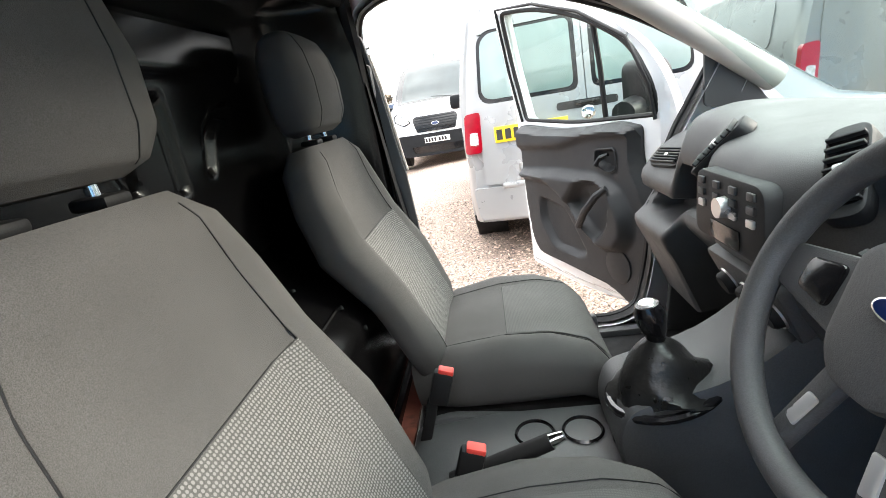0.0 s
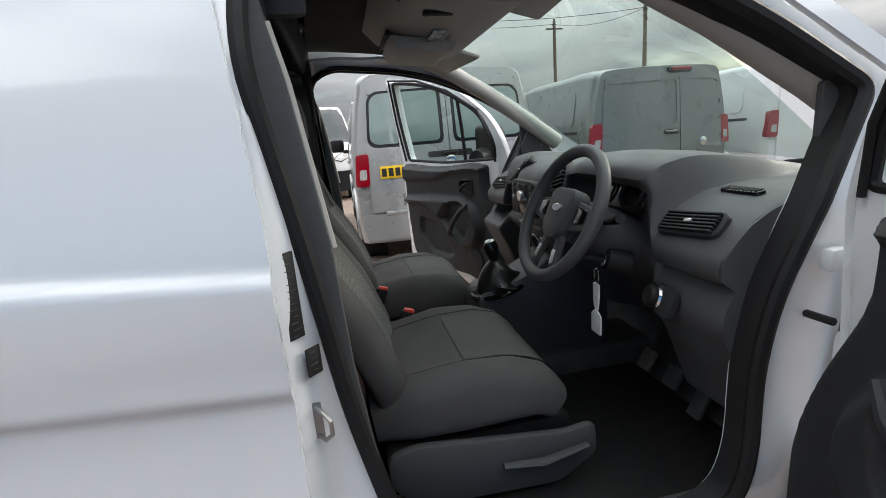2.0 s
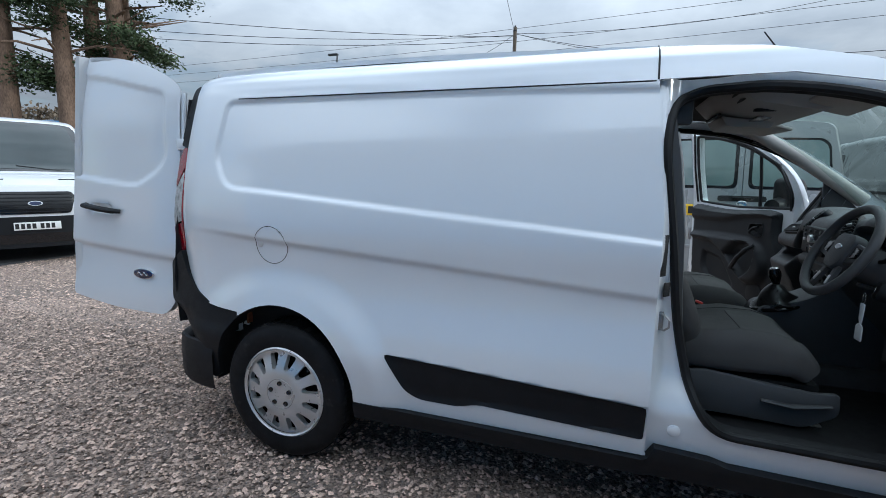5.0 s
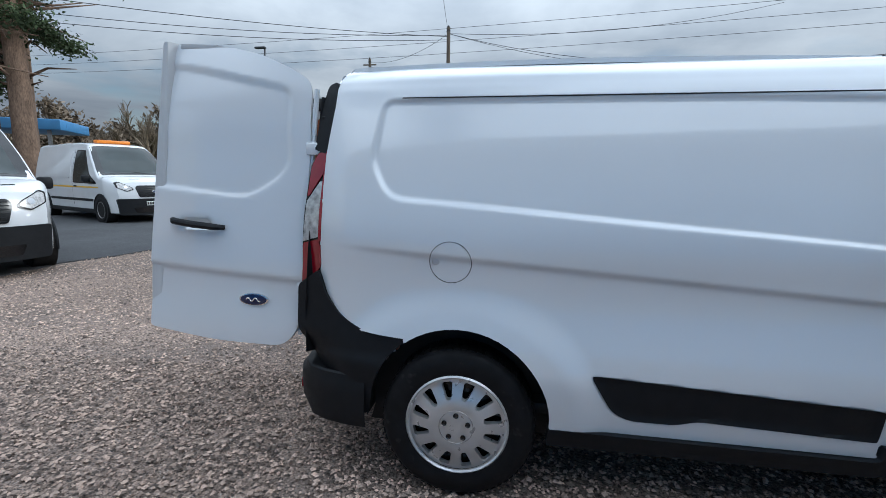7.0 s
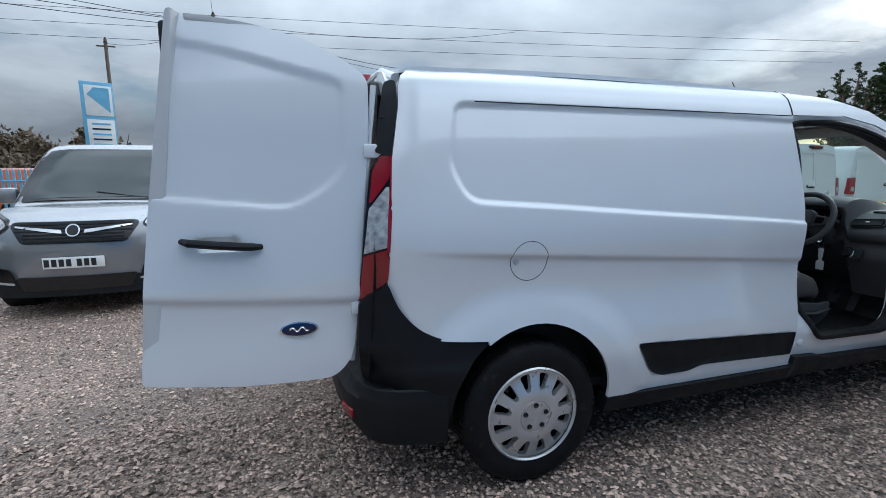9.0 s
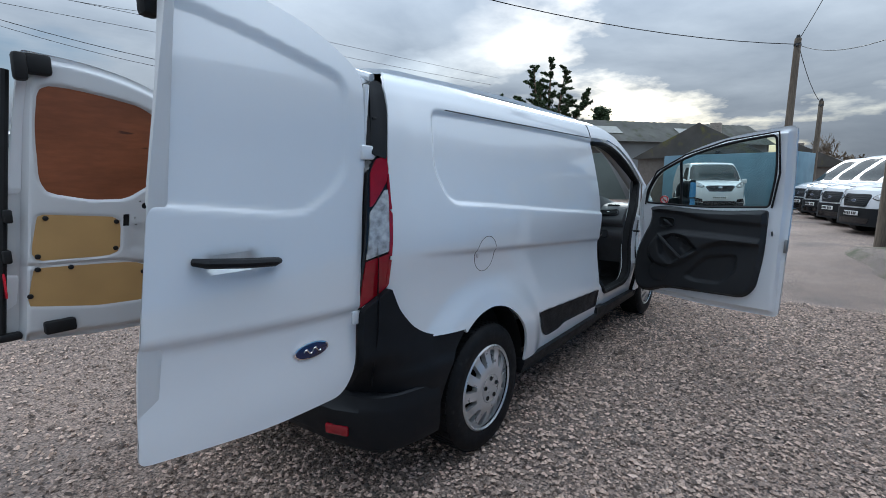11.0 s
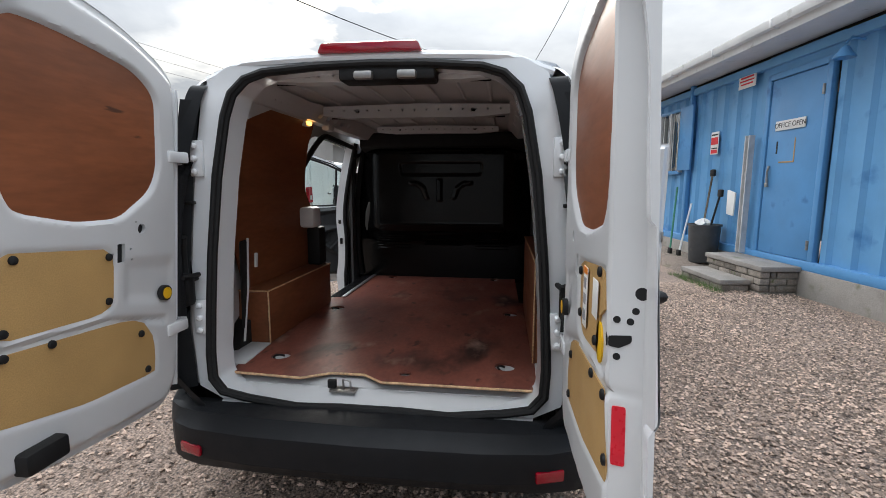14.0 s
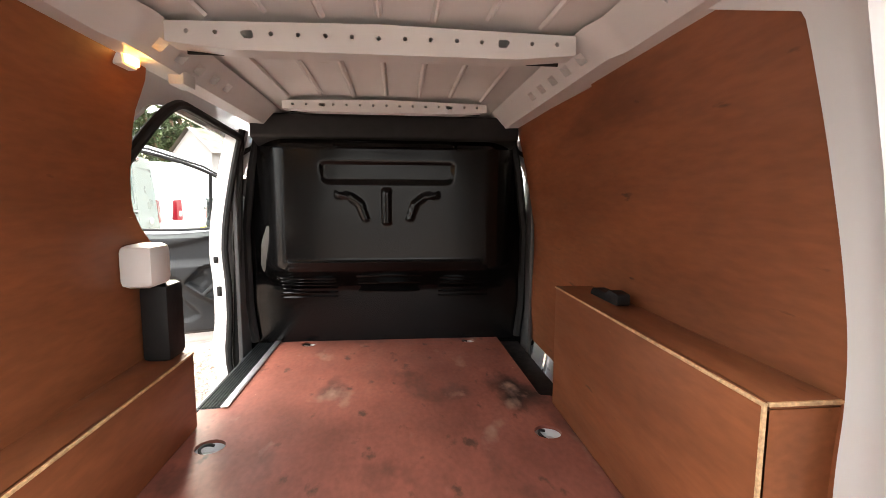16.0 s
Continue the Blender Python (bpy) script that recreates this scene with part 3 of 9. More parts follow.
def roof_height(x, y):
    t = np.abs(y) / 0.70
    z = 1.852 - 0.016 * t ** 2 - 0.022 * np.clip(t, 0, 1) ** 6
    fall = curve([(-0.62, -0.035), (-0.50, -0.008), (-0.3, 0.0), (1.2, 0.0), (1.55, -0.012), (1.85, -0.042), (2.1, -0.085), (2.28, -0.125)])
    ribs = 0.0
    for c in (-0.42, -0.14, 0.14, 0.42):
        ribs = ribs + 0.009 * np.exp(-((y - c) / 0.03) ** 2) * smooth01((x + 0.45) / 0.1) * smooth01((1.4 - x) / 0.1)
    return z + fall(x) - ribs


ROOF = [(-0.56, -0.56), (-0.50, -0.665), (-0.42, -0.70), (1.2, -0.70), (1.55, -0.695), (1.85, -0.68), (2.04, -0.655), (2.15, -0.5), (2.23, -0.3), (2.265, 0), (2.23, 0.3), (2.15, 0.5), (2.04, 0.655), (1.85, 0.68), (1.55, 0.695), (1.2, 0.70), (-0.42, 0.70), (-0.50, 0.665), (-0.56, 0.56), (-0.575, 0)]
part("roof", sheet(ROOF, [], lambda x, y: (x, y, roof_height(x, y)), 0.035, lambda x, y: (x, y, roof_height(x, y) - 0.02)), WHITE, van)

# bonnet, nose and windscreen
BONNET = rounded([(2.92, -0.74), (3.25, -0.76), (3.60, -0.73), (3.82, -0.60), (3.88, -0.3), (3.88, 0.3), (3.82, 0.60), (3.60, 0.73), (3.25, 0.76), (2.92, 0.74)], 0.05)
bonnet_line = curve([(2.9, 1.125), (3.1, 1.10), (3.4, 1.06), (3.65, 0.99), (3.80, 0.92), (3.9, 0.85)])
part("bonnet", sheet(BONNET, [], lambda x, y: (x, y, bonnet_line(x) - 0.06 * (np.abs(y) / 0.76) ** 3), 0.05, lambda x, y: (x, y, bonnet_line(x) - 0.1 * (np.abs(y) / 0.76) ** 3 - 0.03)), WHITE, van)
nose = rounded([(-0.76, 0.55), (-0.70, 0.92), (0.70, 0.92), (0.76, 0.55), (0.74, 0.25), (-0.74, 0.25)], 0.08)
part("front_bumper", sheet(nose, [], lambda y, z: (3.93 - 0.22 * (np.abs(y) / 0.78) ** 3 - 0.05 * np.clip((z - 0.7) / 0.25, 0, 1), y, z), 0.05, lambda y, z: (3.75 - 0.3 * (np.abs(y) / 0.78) ** 3, y, z)), WHITE, van)


def screen_place(y, t):
    """The windscreen between roof (t = 0) and bonnet (t = 1)."""
    x = 2.26 + 0.76 * t - (0.20 + 0.0 * t) * (np.abs(y) / 0.7) ** 2
    z = 1.722 - 0.56 * t + 0.05 * np.sin(math.pi * t) - 0.015 * (np.abs(y) / 0.7) ** 2
    return x, y * (0.88 + 0.16 * t), z


part("windscreen", sheet([(-0.68, 0.0), (-0.70, 0.98), (0.70, 0.98), (0.68, 0.0)], [], screen_place, 0.06), SCREEN_GLASS, van, "clear laminated windscreen").visible_shadow = False
part("floor_pan", Shape().box((3.4, 1.66, 0.05), (1.55, 0, 0.40), 0.01), BLACK, van)
part("cowl", Shape().prism(rounded([(2.82, 1.02), (3.0, 1.13), (3.10, 1.12), (3.10, 0.5), (2.98, 0.5)], 0.02), -0.74, 0.74, "y", 0.01), BLACK, van)

# ---- the van's rear end ----
def rear_x(z):
    return -0.578 - 0.062 * np.clip((1.80 - np.asarray(z, float)) / 1.25, -0.1, 1.3)


HALF_OPEN = [(0.0, 0.512), (0.12, 0.512), (0.30, 0.505), (0.50, 0.528), (0.60, 0.548), (0.642, 0.60), (0.648, 0.70), (0.642, 0.86), (0.628, 1.10), (0.598, 1.40), (0.560, 1.62), (0.530, 1.705), (0.475, 1.758), (0.40, 1.782), (0.20, 1.797), (0.0, 1.802)]
REAR_OPEN = HALF_OPEN + [(-a, b) for a, b in HALF_OPEN[::-1][1:-1]]
HALF_REAR = [(0.0, 0.49), (0.60, 0.50), (0.72, 0.56), (0.745, 0.80), (0.735, 1.05), (0.705, 1.45), (0.672, 1.69), (0.640, 1.765), (0.56, 1.815), (0.40, 1.833), (0.0, 1.846)]
REAR_EDGE = HALF_REAR + [(-a, b) for a, b in HALF_REAR[::-1][1:-1]]
part("rear_frame", sheet(REAR_EDGE, [REAR_OPEN], lambda y, z: (rear_x(z), y, z), 0.02, lambda y, z: (rear_x(z) + 0.11, y * 0.985, z)), WHITE, van)
part("rear_seal", Shape().tube([(float(rear_x(z)) - 0.012, y * 1.028, z + (0.008 if z > 1.2 else -0.006)) for y, z in REAR_OPEN], 0.0135, 8, closed=True), BLACK, van, "black rubber rear door seal")
part("rear_seal_lip", Shape().tube([(float(rear_x(z)) - 0.006, y * 1.005, z) for y, z in REAR_OPEN], 0.010, 6, closed=True), BLACK, van)

# rear bumper: a moulded dark shell, wrapped round the corners to the wheel arches
def bumper_ring(z, out):
    pts = []
    half = [(-0.40, 0.899), (-0.50, 0.888), (-0.60, 0.862), (-0.68, 0.820), (-0.735 - out * 0.5, 0.755), (-0.768 - out * 0.8, 0.66), (-0.790 - out, 0.42), (-0.800 - out, 0.0)]
    for x, y in half:
        pts.append((x, -y - out * 0.15, z))
    return pts + [(x, -y, z) for x, y, z in pts[::-1][1:]]
bumper_levels = [(0.27, -0.07), (0.285, -0.02), (0.34, 0.022), (0.43, 0.030), (0.455, 0.026), (0.47, 0.0), (0.505, -0.022), (0.512, -0.08)]
rings_ = [bumper_ring(z, o) for z, o in bumper_levels]
rings_.append([(max(x, -0.625), y * 0.97, 0.500) for x, y, z in bumper_ring(0.57, -0.1)])
bumper = part("rear_bumper", Shape().loft(rings_, closed=False, cap=False), PLASTIC, van, "dark grey moulded rear bumper", sharp=28)
for s_ in (-1, 1):
    # bumper corner that climbs to the tail lamp
    corner = rounded([(-0.40, 0.33), (-0.222, 0.60), (-0.225, 0.700), (-0.42, 0.712), (-0.52, 0.765), (-0.588, 0.853), (-0.625, 0.95), (-0.735, 0.875), (-0.745, 0.70), (-0.72, 0.50), (-0.62, 0.34)], [0.01, 0.02, 0.01, 0.05, 0.05, 0.03, 0.01, 0.02, 0.05, 0.08, 0.05])
    def corner_place(x, z, s_=s_):
        y = half_width(np.minimum(z, 1.0)) + 0.006 - 0.045 * smooth01((0.05 - x) / 0.75) ** 1.5 - (0.07 + 0.22 * smooth01((0.70 - z) / 0.22)) * np.clip((-0.42 - x) / 0.34, 0, 1) ** 2.2 + 0.012 * smooth01((0.62 - z) / 0.05)
        return x, s_ * y, z
    part("bumper_corner", sheet(corner, [ARCH_REAR], corner_place, 0.018, lambda x, z, f=corner_place, s_=s_: (f(x, z)[0], f(x, z)[1] - s_ * 0.03, z)), PLASTIC, van)
    part("reflector", Shape().box((0.016, 0.105, 0.042), (0, 0, 0), 0.006, pose(-0.783, s_ * 0.672, 0.372, 0, 0, s_ * -18)), RED_LENS, van, "red bumper reflector")
    # tail lamp
    def lamp_place(x, z, s_=s_, o=0.0):
        y = side_depth(np.maximum(x, -0.58), z) - 0.006 + o - 0.55 * np.maximum(0, -0.575 - x) ** 1.25
        return x, s_ * y, z
    def lamp_bit(name, outline, mat, label_="", o=0.0):
        return part(name, sheet(outline, [], lambda x, z: lamp_place(x, z, s_, o), 0.014, lambda x, z: (x + 0.01, lamp_place(x, z, s_, o)[1] - s_ * 0.05, z)), mat, tail, label_)
    tail = part("tail_lamp", sheet([(-0.548, 1.478), (-0.632, 1.455), (-0.670, 1.40), (-0.700, 1.20), (-0.735, 0.872), (-0.622, 0.945), (-0.600, 1.18), (-0.586, 1.40)], [], lambda x, z: lamp_place(x, z, s_, -0.006), 0.014, lambda x, z: (x + 0.015, lamp_place(x, z, s_)[1] - s_ * 0.07, z)), GLOSS_BLACK, van, "tall red and clear tail lamp")
    lamp_bit("red_lens", [(-0.560, 1.470), (-0.632, 1.448), (-0.664, 1.395), (-0.684, 1.255), (-0.605, 1.36), (-0.592, 1.40)], RED_LENS)
    lamp_bit("red_lens", [(-0.711, 1.06), (-0.731, 0.880), (-0.628, 0.950), (-0.620, 1.085)], RED_LENS)
    lamp_bit("clear_lens", [(-0.685, 1.245), (-0.710, 1.068), (-0.620, 1.095), (-0.608, 1.20), (-0.604, 1.345)], CLEAR_LENS, "ribbed clear lens")
    lamp_bit("red_edge", [(-0.548, 1.470), (-0.585, 1.40), (-0.603, 1.18), (-0.620, 0.96), (-0.632, 0.95), (-0.616, 1.2), (-0.596, 1.40), (-0.560, 1.476)], RED_LENS, "", 0.002)
    # dark cap above the lamp
    cap = rounded([(-0.552, 1.755), (-0.600, 1.745), (-0.630, 1.60), (-0.652, 1.465), (-0.590, 1.447), (-0.556, 1.64)], [0.03, 0.03, 0.02, 0.01, 0.01, 0.02])
    part("lamp_cap", sheet(cap, [], lambda x, z: lamp_place(x, z, s_, 0.003), 0.014, lambda x, z: (x + 0.01, lamp_place(x, z, s_)[1] - s_ * 0.06, z)), PLASTIC, van, "dark grey plastic pillar cap")
    # dark inner face between lamp and rear frame
    ins = [(float(rear_x(z)) - 0.01, s_ * y, z) for y, z in HALF_REAR[2:7]]
    outs = [(float(rear_x(z)) - 0.055 + 0.02 * (z - 1.2), s_ * (y + 0.055 + 0.025 * (z < 1.4)), z) for y, z in HALF_REAR[2:7]]
    part("lamp_housing", Shape().loft([ins, outs], closed=False, cap=False), PLASTIC, van)
    for z in (1.60, 1.42, 1.30, 1.0):
        part("housing_clip", Shape().box((0.03, 0.045, 0.014), (float(rear_x(z)) - 0.02, s_ * 0.725, z), 0.004), BLACK, van)
    part("tail_cable", Shape().tube([(-0.66 + 0.02 * math.sin(t * 3), s_ * (0.735 + 0.02 * math.sin(math.pi * t)), 1.17 - 0.20 * t) for t in np.linspace(0, 1, 12)], 0.017, 8), BLACK, van, "black ribbed cable sleeve")
    part("lock_buffer", Shape().box((0.05, 0.06, 0.13), (-0.675, s_ * 0.725, 0.965), 0.018), BLACK, van)
    # hinges
    for z in (1.47, 0.845):
        h = part("rear_hinge", Shape().box((0.10, 0.028, 0.055), (-0.655 - 0.11 * (1.47 - z) + 0.01, s_ * 0.748, z), 0.008), WHITE, van, "white painted rear door hinge")
        k = Shape().box((0.02, 0.06, 0.14), (float(rear_x(z)) - 0.008, s_ * 0.695, z), 0.006)
        for dz in (-0.05, 0.0, 0.05):
            k.lathe([(0.013, 0), (0.013, 0.012), (0.007, 0.018), (0.0005, 0.018)], 10, pose(float(rear_x(z)) - 0.016, s_ * 0.695, z + dz, 0, -90, 0))
        part("hinge_plate", k, WHITE, h)
        part("hinge_arm", Shape().box((0.11, 0.04, 0.045), (-0.70 - 0.11 * (1.47 - z), s_ * 0.712, z), 0.01), WHITE, h)
part("stop_lamp", Shape().prism(rounded([(-0.195, 1.845), (0.195, 1.845), (0.18, 1.882), (-0.18, 1.882)], 0.012), -0.60, -0.50, "x", 0.008), RED_LENS, van, "red high stop lamp")
part("roof_edge", Shape().tube([(-0.572 + 0.03 * (abs(y) / 0.66) ** 4, y, 1.836 - 0.02 * (abs(y) / 0.66) ** 2 - 0.045 * max(0, abs(y) / 0.66 - 0.75) / 0.25) for y in np.linspace(-0.66, 0.66, 25)], 0.018, 8), WHITE, van)

# painted side strip, fuel flap, plugs and aerial
strip = sheet(STRIP, [], lambda x, z: (x, -(side_depth(x, z) + 0.004), z), 0.02)
part("side_moulding", strip, PLASTIC, van, "dark grey side moulding")
rock = [(0.375, 0.352), (1.56, 0.342), (1.585, 0.388), (1.77, 0.376), (1.82, 0.360), (2.58, 0.338), (2.60, 0.30), (2.68, 0.33), (2.68, 0.27), (0.37, 0.272)]
for s_ in (-1, 1):
    part("sill_cover", sheet(rock, [], lambda x, z: (x, s_ * (0.889 + 0.02 * smooth01((z - 0.27) / 0.08) - 0.012 * smooth01((x - 1.55) / 0.04)), z), 0.02, lambda x, z: (x, s_ * (0.83 + 0 * x), z)), PLASTIC, van, "dark plastic sill cover")
flap = circle(-0.035, 1.018, 0.085, 36)
part("fuel_gap", Shape().tube([(x, -float(side_depth(np.array(x), np.array(z))) + 0.0003, z) for x, z in flap], 0.0016, 5, closed=True), BLACK, van)
part("fuel_flap_grip", Shape().lathe([(0.0005, -0.004), (0.013, -0.002), (0.016, 0.0), (0.013, 0.003), (0.0005, 0.004)], 14, pose(-0.095, -float(side_depth(np.array(-0.095), np.array(1.02))) - 0.001, 1.02, 90, 0, 0)), SILVER, van)
part("sill_plug", Shape().lathe([(0.022, -0.004), (0.022, 0.004), (0.016, 0.008), (0.0005, 0.008)], 16, pose(1.645, -0.872, 0.455, 90, 0, 0)), WHITE, van, "round white plug")
part("aerial", Shape().tube([(2.20, 0.0, 1.76), (2.10, 0.0, 1.88), (2.0, 0.0, 2.01)], [0.006, 0.004, 0.003], 6), BLACK, van, "thin black roof aerial")
striker = part("door_striker", Shape().tube([(1.600, -0.875, 0.865), (1.612, -0.895, 0.865), (1.625, -0.905, 0.85), (1.625, -0.905, 0.825), (1.612, -0.895, 0.81), (1.600, -0.875, 0.81)], 0.004, 8), STEEL, van, "steel door striker loop")
part("striker_plate", Shape().box((0.020, 0.004, 0.070), (1.600, -0.875, 0.838), 0.002), STEEL, striker)
striker.location = (-0.024, 0.050, 0)
# roof channel line and joint before the front door
part("roof_channel", Shape().tube([(x, -0.803 - 0.004, 1.667) for x in np.linspace(-0.25, 1.5, 12)], 0.0025, 5), BLACK, van)
part("panel_joint", Shape().tube([(1.506, -float(half_width(z)) - 0.001, z) for z in np.linspace(1.672, 1.805, 6)], 0.0035, 5), BLACK, van)
# label on the door pillar
for z_, h_ in ((1.075, 0.145), (0.955, 0.05)):
    lab = part("pillar_label", Shape().box((0.030, 0.003, h_), (0, 0, 0), 0.0005, pose(1.570 + 0.157 * (1.06 - z_), -float(half_width(z_)) + 0.0640, z_, 0, 0, 45)), INK, van, "black pillar label with fine white print")
    for k in range(int(h_ / 0.011)):
        part("print_bar", Shape().box((0.010 + 0.004 * (k % 3), 0.001, 0.0013), (0.004 * (k % 2) - 0.002, -0.0019, h_ / 2 - 0.008 - 0.011 * k), 0, pose(1.570 + 0.157 * (1.06 - z_), -float(half_width(z_)) + 0.0640, z_, 0, 0, 45)), HEADLINER, lab)

# rear road wheels and front ones
def van_wheel(x, out):
    m = Matrix.Translation((x, out * 0.795, 0.326)) @ pose(0, 0, 0, -90 * out, 0, 0)
    R, Wd = 0.326, 0.205
    prof = [(0.205, -Wd * 0.46), (0.225, -Wd / 2), (0.262, -Wd * 0.52), (0.300, -Wd / 2), (R - 0.008, -Wd * 0.43), (R, -Wd * 0.34), (R, Wd * 0.34), (R - 0.008, Wd * 0.43), (0.300, Wd / 2), (0.262, Wd * 0.52), (0.225, Wd / 2), (0.205, Wd * 0.46)]
    w = part("wheel", Shape().lathe(prof, 48, m, cap=False), TYRE, van, "black tyre with a silver wheel trim")
    grooves = Shape()
    for k in range(64):
        a = 2 * math.pi * k / 64
        for h, t in ((-0.055, 0.5), (0.0, -0.5), (0.055, 0.5)):
            grooves.box((0.006, 0.020, 0.048), (R - 0.001, 0, h), 0.0, m @ pose(0, 0, 0, 0, 0, math.degrees(a) + t * 2))
    tagged(part("tread", grooves, TYRE, w), kind="stuff")
    h0 = Wd * 0.47
    dish = Shape().lathe([(0.217, h0 - 0.004), (0.219, h0 + 0.004), (0.212, h0 + 0.010), (0.206, h0 + 0.004), (0.200, h0 + 0.004)], 56, m, cap=False)
    # trim face with twelve windows
    wins = []
    for k in range(12):
        a = 2 * math.pi * (k + 0.5) / 12
        c, s = math.cos(a), math.sin(a)
        wins.append([(c * r - s * t, s * r + c * t) for r, t in rounded([(0.118, -0.010), (0.190, -0.030), (0.192, 0.020), (0.118, 0.012)], 0.012, 3)])
    face = sheet(circle(0, 0, 0.203, 56), wins, lambda u, v: (u, v, h0 - 0.004 + 0.026 * smooth01((0.20 - np.hypot(u, v)) / 0.11)), 0.0075, lambda u, v: (u * 0.99, v * 0.99, h0 - 0.03 + 0.02 * smooth01((0.20 - np.hypot(u, v)) / 0.11)))
    dish.add(face.v, face.f, m)
    trim = part("wheel_trim", dish, SILVER, w, "silver twelve-spoke wheel trim")
    part("wheel_well", Shape().lathe([(0.0005, h0 - 0.045), (0.205, h0 - 0.045)], 32, m, cap=False), GLOSS_BLACK, w)
    for k in range(5):
        a = 2 * math.pi * k / 5 + math.pi / 2
        part("wheel_nut", Shape().lathe([(0.0115, h0 + 0.0225), (0.0115, h0 + 0.028), (0.008, h0 + 0.024), (0.0005, h0 + 0.026)], 10, m @ pose(math.cos(a) * 0.052, math.sin(a) * 0.052, 0)), GLOSS_BLACK, trim)
    part("centre_ring", Shape().lathe([(0.070, h0 + 0.0215), (0.072, h0 + 0.0235), (0.074, h0 + 0.0215)], 32, m, cap=False), STEEL, trim)
    # arch liner
    arch_ = [(x + 0.40 * math.cos(a), out * 0.875, 0.36 + 0.40 * math.sin(a)) for a in np.linspace(-0.1, math.pi + 0.1, 20)]
    inn = [(p[0], out * 0.745, p[2]) for p in arch_]
    l_ = Shape().loft([arch_, inn], closed=False, cap=False)
    l_.prism([(p[0], p[2]) for p in arch_] + [(x - 0.42, 0.24), (x + 0.42, 0.24)], min(out * 0.740, out * 0.746), max(out * 0.740, out * 0.746), "y")
    part("arch_liner", l_, BLACK, van)
for x_ in (0.0, 3.062):
    for o_ in (-1, 1):
        van_wheel(x_, o_)

# ---- load bay ----
def bay_y(z):
    return half_width(z) - 0.128


def bay_wall(side, outline, holes=()):
    return sheet(outline, list(holes), lambda x, z: (x, side * bay_y(z), z), 0.05, lambda x, z: (x, side * (bay_y(z) + 0.008), z))


part("ply_lining", bay_wall(-1, [(-0.30, 1.655), (-0.10, 1.735), (0.05, 1.755), (0.50, 1.757), (0.50, 1.725), (1.44, 1.735), (1.46, 1.3), (1.58, 1.0), (1.58, 0.60), (-0.34, 0.60), (-0.345, 1.0), (-0.325, 1.4)], [ARCH_HOLE]), PLY, van, "varnished brown plywood side lining")
part("ply_lining", bay_wall(1, [(-0.30, 1.655), (-0.10, 1.735), (0.45, 1.755), (0.485, 1.70), (0.465, 1.60), (0.50, 1.43), (0.53, 1.34), (0.60, 1.27), (0.68, 1.21), (0.68, 0.60), (-0.20, 0.60), (-0.20, 0.86), (-0.26, 1.13), (-0.335, 1.12), (-0.325, 1.4)], [ARCH_HOLE]), PLY, van, "varnished brown plywood side lining")
# inner steel skin behind the lining, and the rear pillars
for s_ in (-1, 1):
    pil = [(-0.60, 0.55), (-0.33, 0.55), (-0.32, 1.0), (-0.28, 1.66), (-0.02, 1.76), (-0.02, 1.80), (-0.50, 1.80), (-0.545, 1.65), (-0.575, 1.40), (-0.60, 1.0)]
    pil_holes = [circle(-0.42 - 0.0 * k, z, 0.010, 8) for k, z in enumerate((0.74, 0.90, 1.18, 1.28, 1.43))]
    part("rear_pillar", sheet(pil, pil_holes, lambda x, z: (x, s_ * (bay_y(z) - 0.02 - 0.07 * np.clip((-0.36 - x) / 0.2, 0, 1)), z), 0.022, lambda x, z: (x, s_ * (bay_y(z) + 0.01), z)), WHITE_IN, van, "white painted steel rear pillar")
    for z in (0.80, 0.86, 0.97, 1.05, 1.34, 1.52):
        part("pillar_bolt", Shape().lathe([(0.009, 0), (0.009, 0.005), (0.0005, 0.007)], 8, pose(-0.50 + 0.05 * (z - 0.8), s_ * (float(bay_y(z)) - 0.112), z, s_ * 90, 0, 0)), WHITE_IN, van)
    part("inner_skin", sheet([(-0.45, 0.56), (0.62, 0.56), (0.62, 1.25), (0.5, 1.4), (0.5, 1.78), (-0.45, 1.78)], [ARCH_HOLE], lambda x, z: (x, s_ * (bay_y(z) + 0.03), z), 0.06), WHITE_IN, van)
# the black cut-out by the near corner of the left wall
part("jack_hatch", Shape().prism(rounded([(-0.265, 1.115), (-0.325, 1.11), (-0.335, 0.70), (-0.30, 0.70), (-0.285, 0.86)], 0.012), 0.700, 0.706, "y", 0.002), BLACK, van)
part("hatch_frame", Shape().tube([(-0.258, 0.70, 1.12), (-0.275, 0.70, 0.90), (-0.33, 0.70, 0.64)], 0.006, 6), WHITE_IN, van)
part("hatch_latch", Shape().box((0.022, 0.010, 0.07), (-0.305, 0.695, 0.98), 0.005, pose(0, 0, 0, 0, 6, 0)), WHITE_IN, van)

FLOOR_Z = 0.586
floor_holes = [circle(-0.345, o * 0.515, 0.046, 18) for o in (-1, 1)] + [circle(0.50, o * 0.55, 0.046, 18) for o in (-1, 1)] + [circle(1.535, o * 0.432, 0.040, 18) for o in (-1, 1)] + [circle(-0.475, -0.10, 0.026, 14)]
floor_line = [(-0.545, 0.64), (-0.565, 0.32), (-0.50, 0.215), (-0.50, 0.07), (-0.565, -0.02), (-0.565, -0.62), (-0.50, -0.665), (-0.30, -0.652), (0.71, -0.652), (0.78, -0.66), (0.795, -0.612), (1.655, -0.604), (1.655, 0.608), (0.78, 0.606), (0.77, 0.69), (0.64, 0.69), (0.63, 0.655), (-0.20, 0.655), (-0.46, 0.655)]
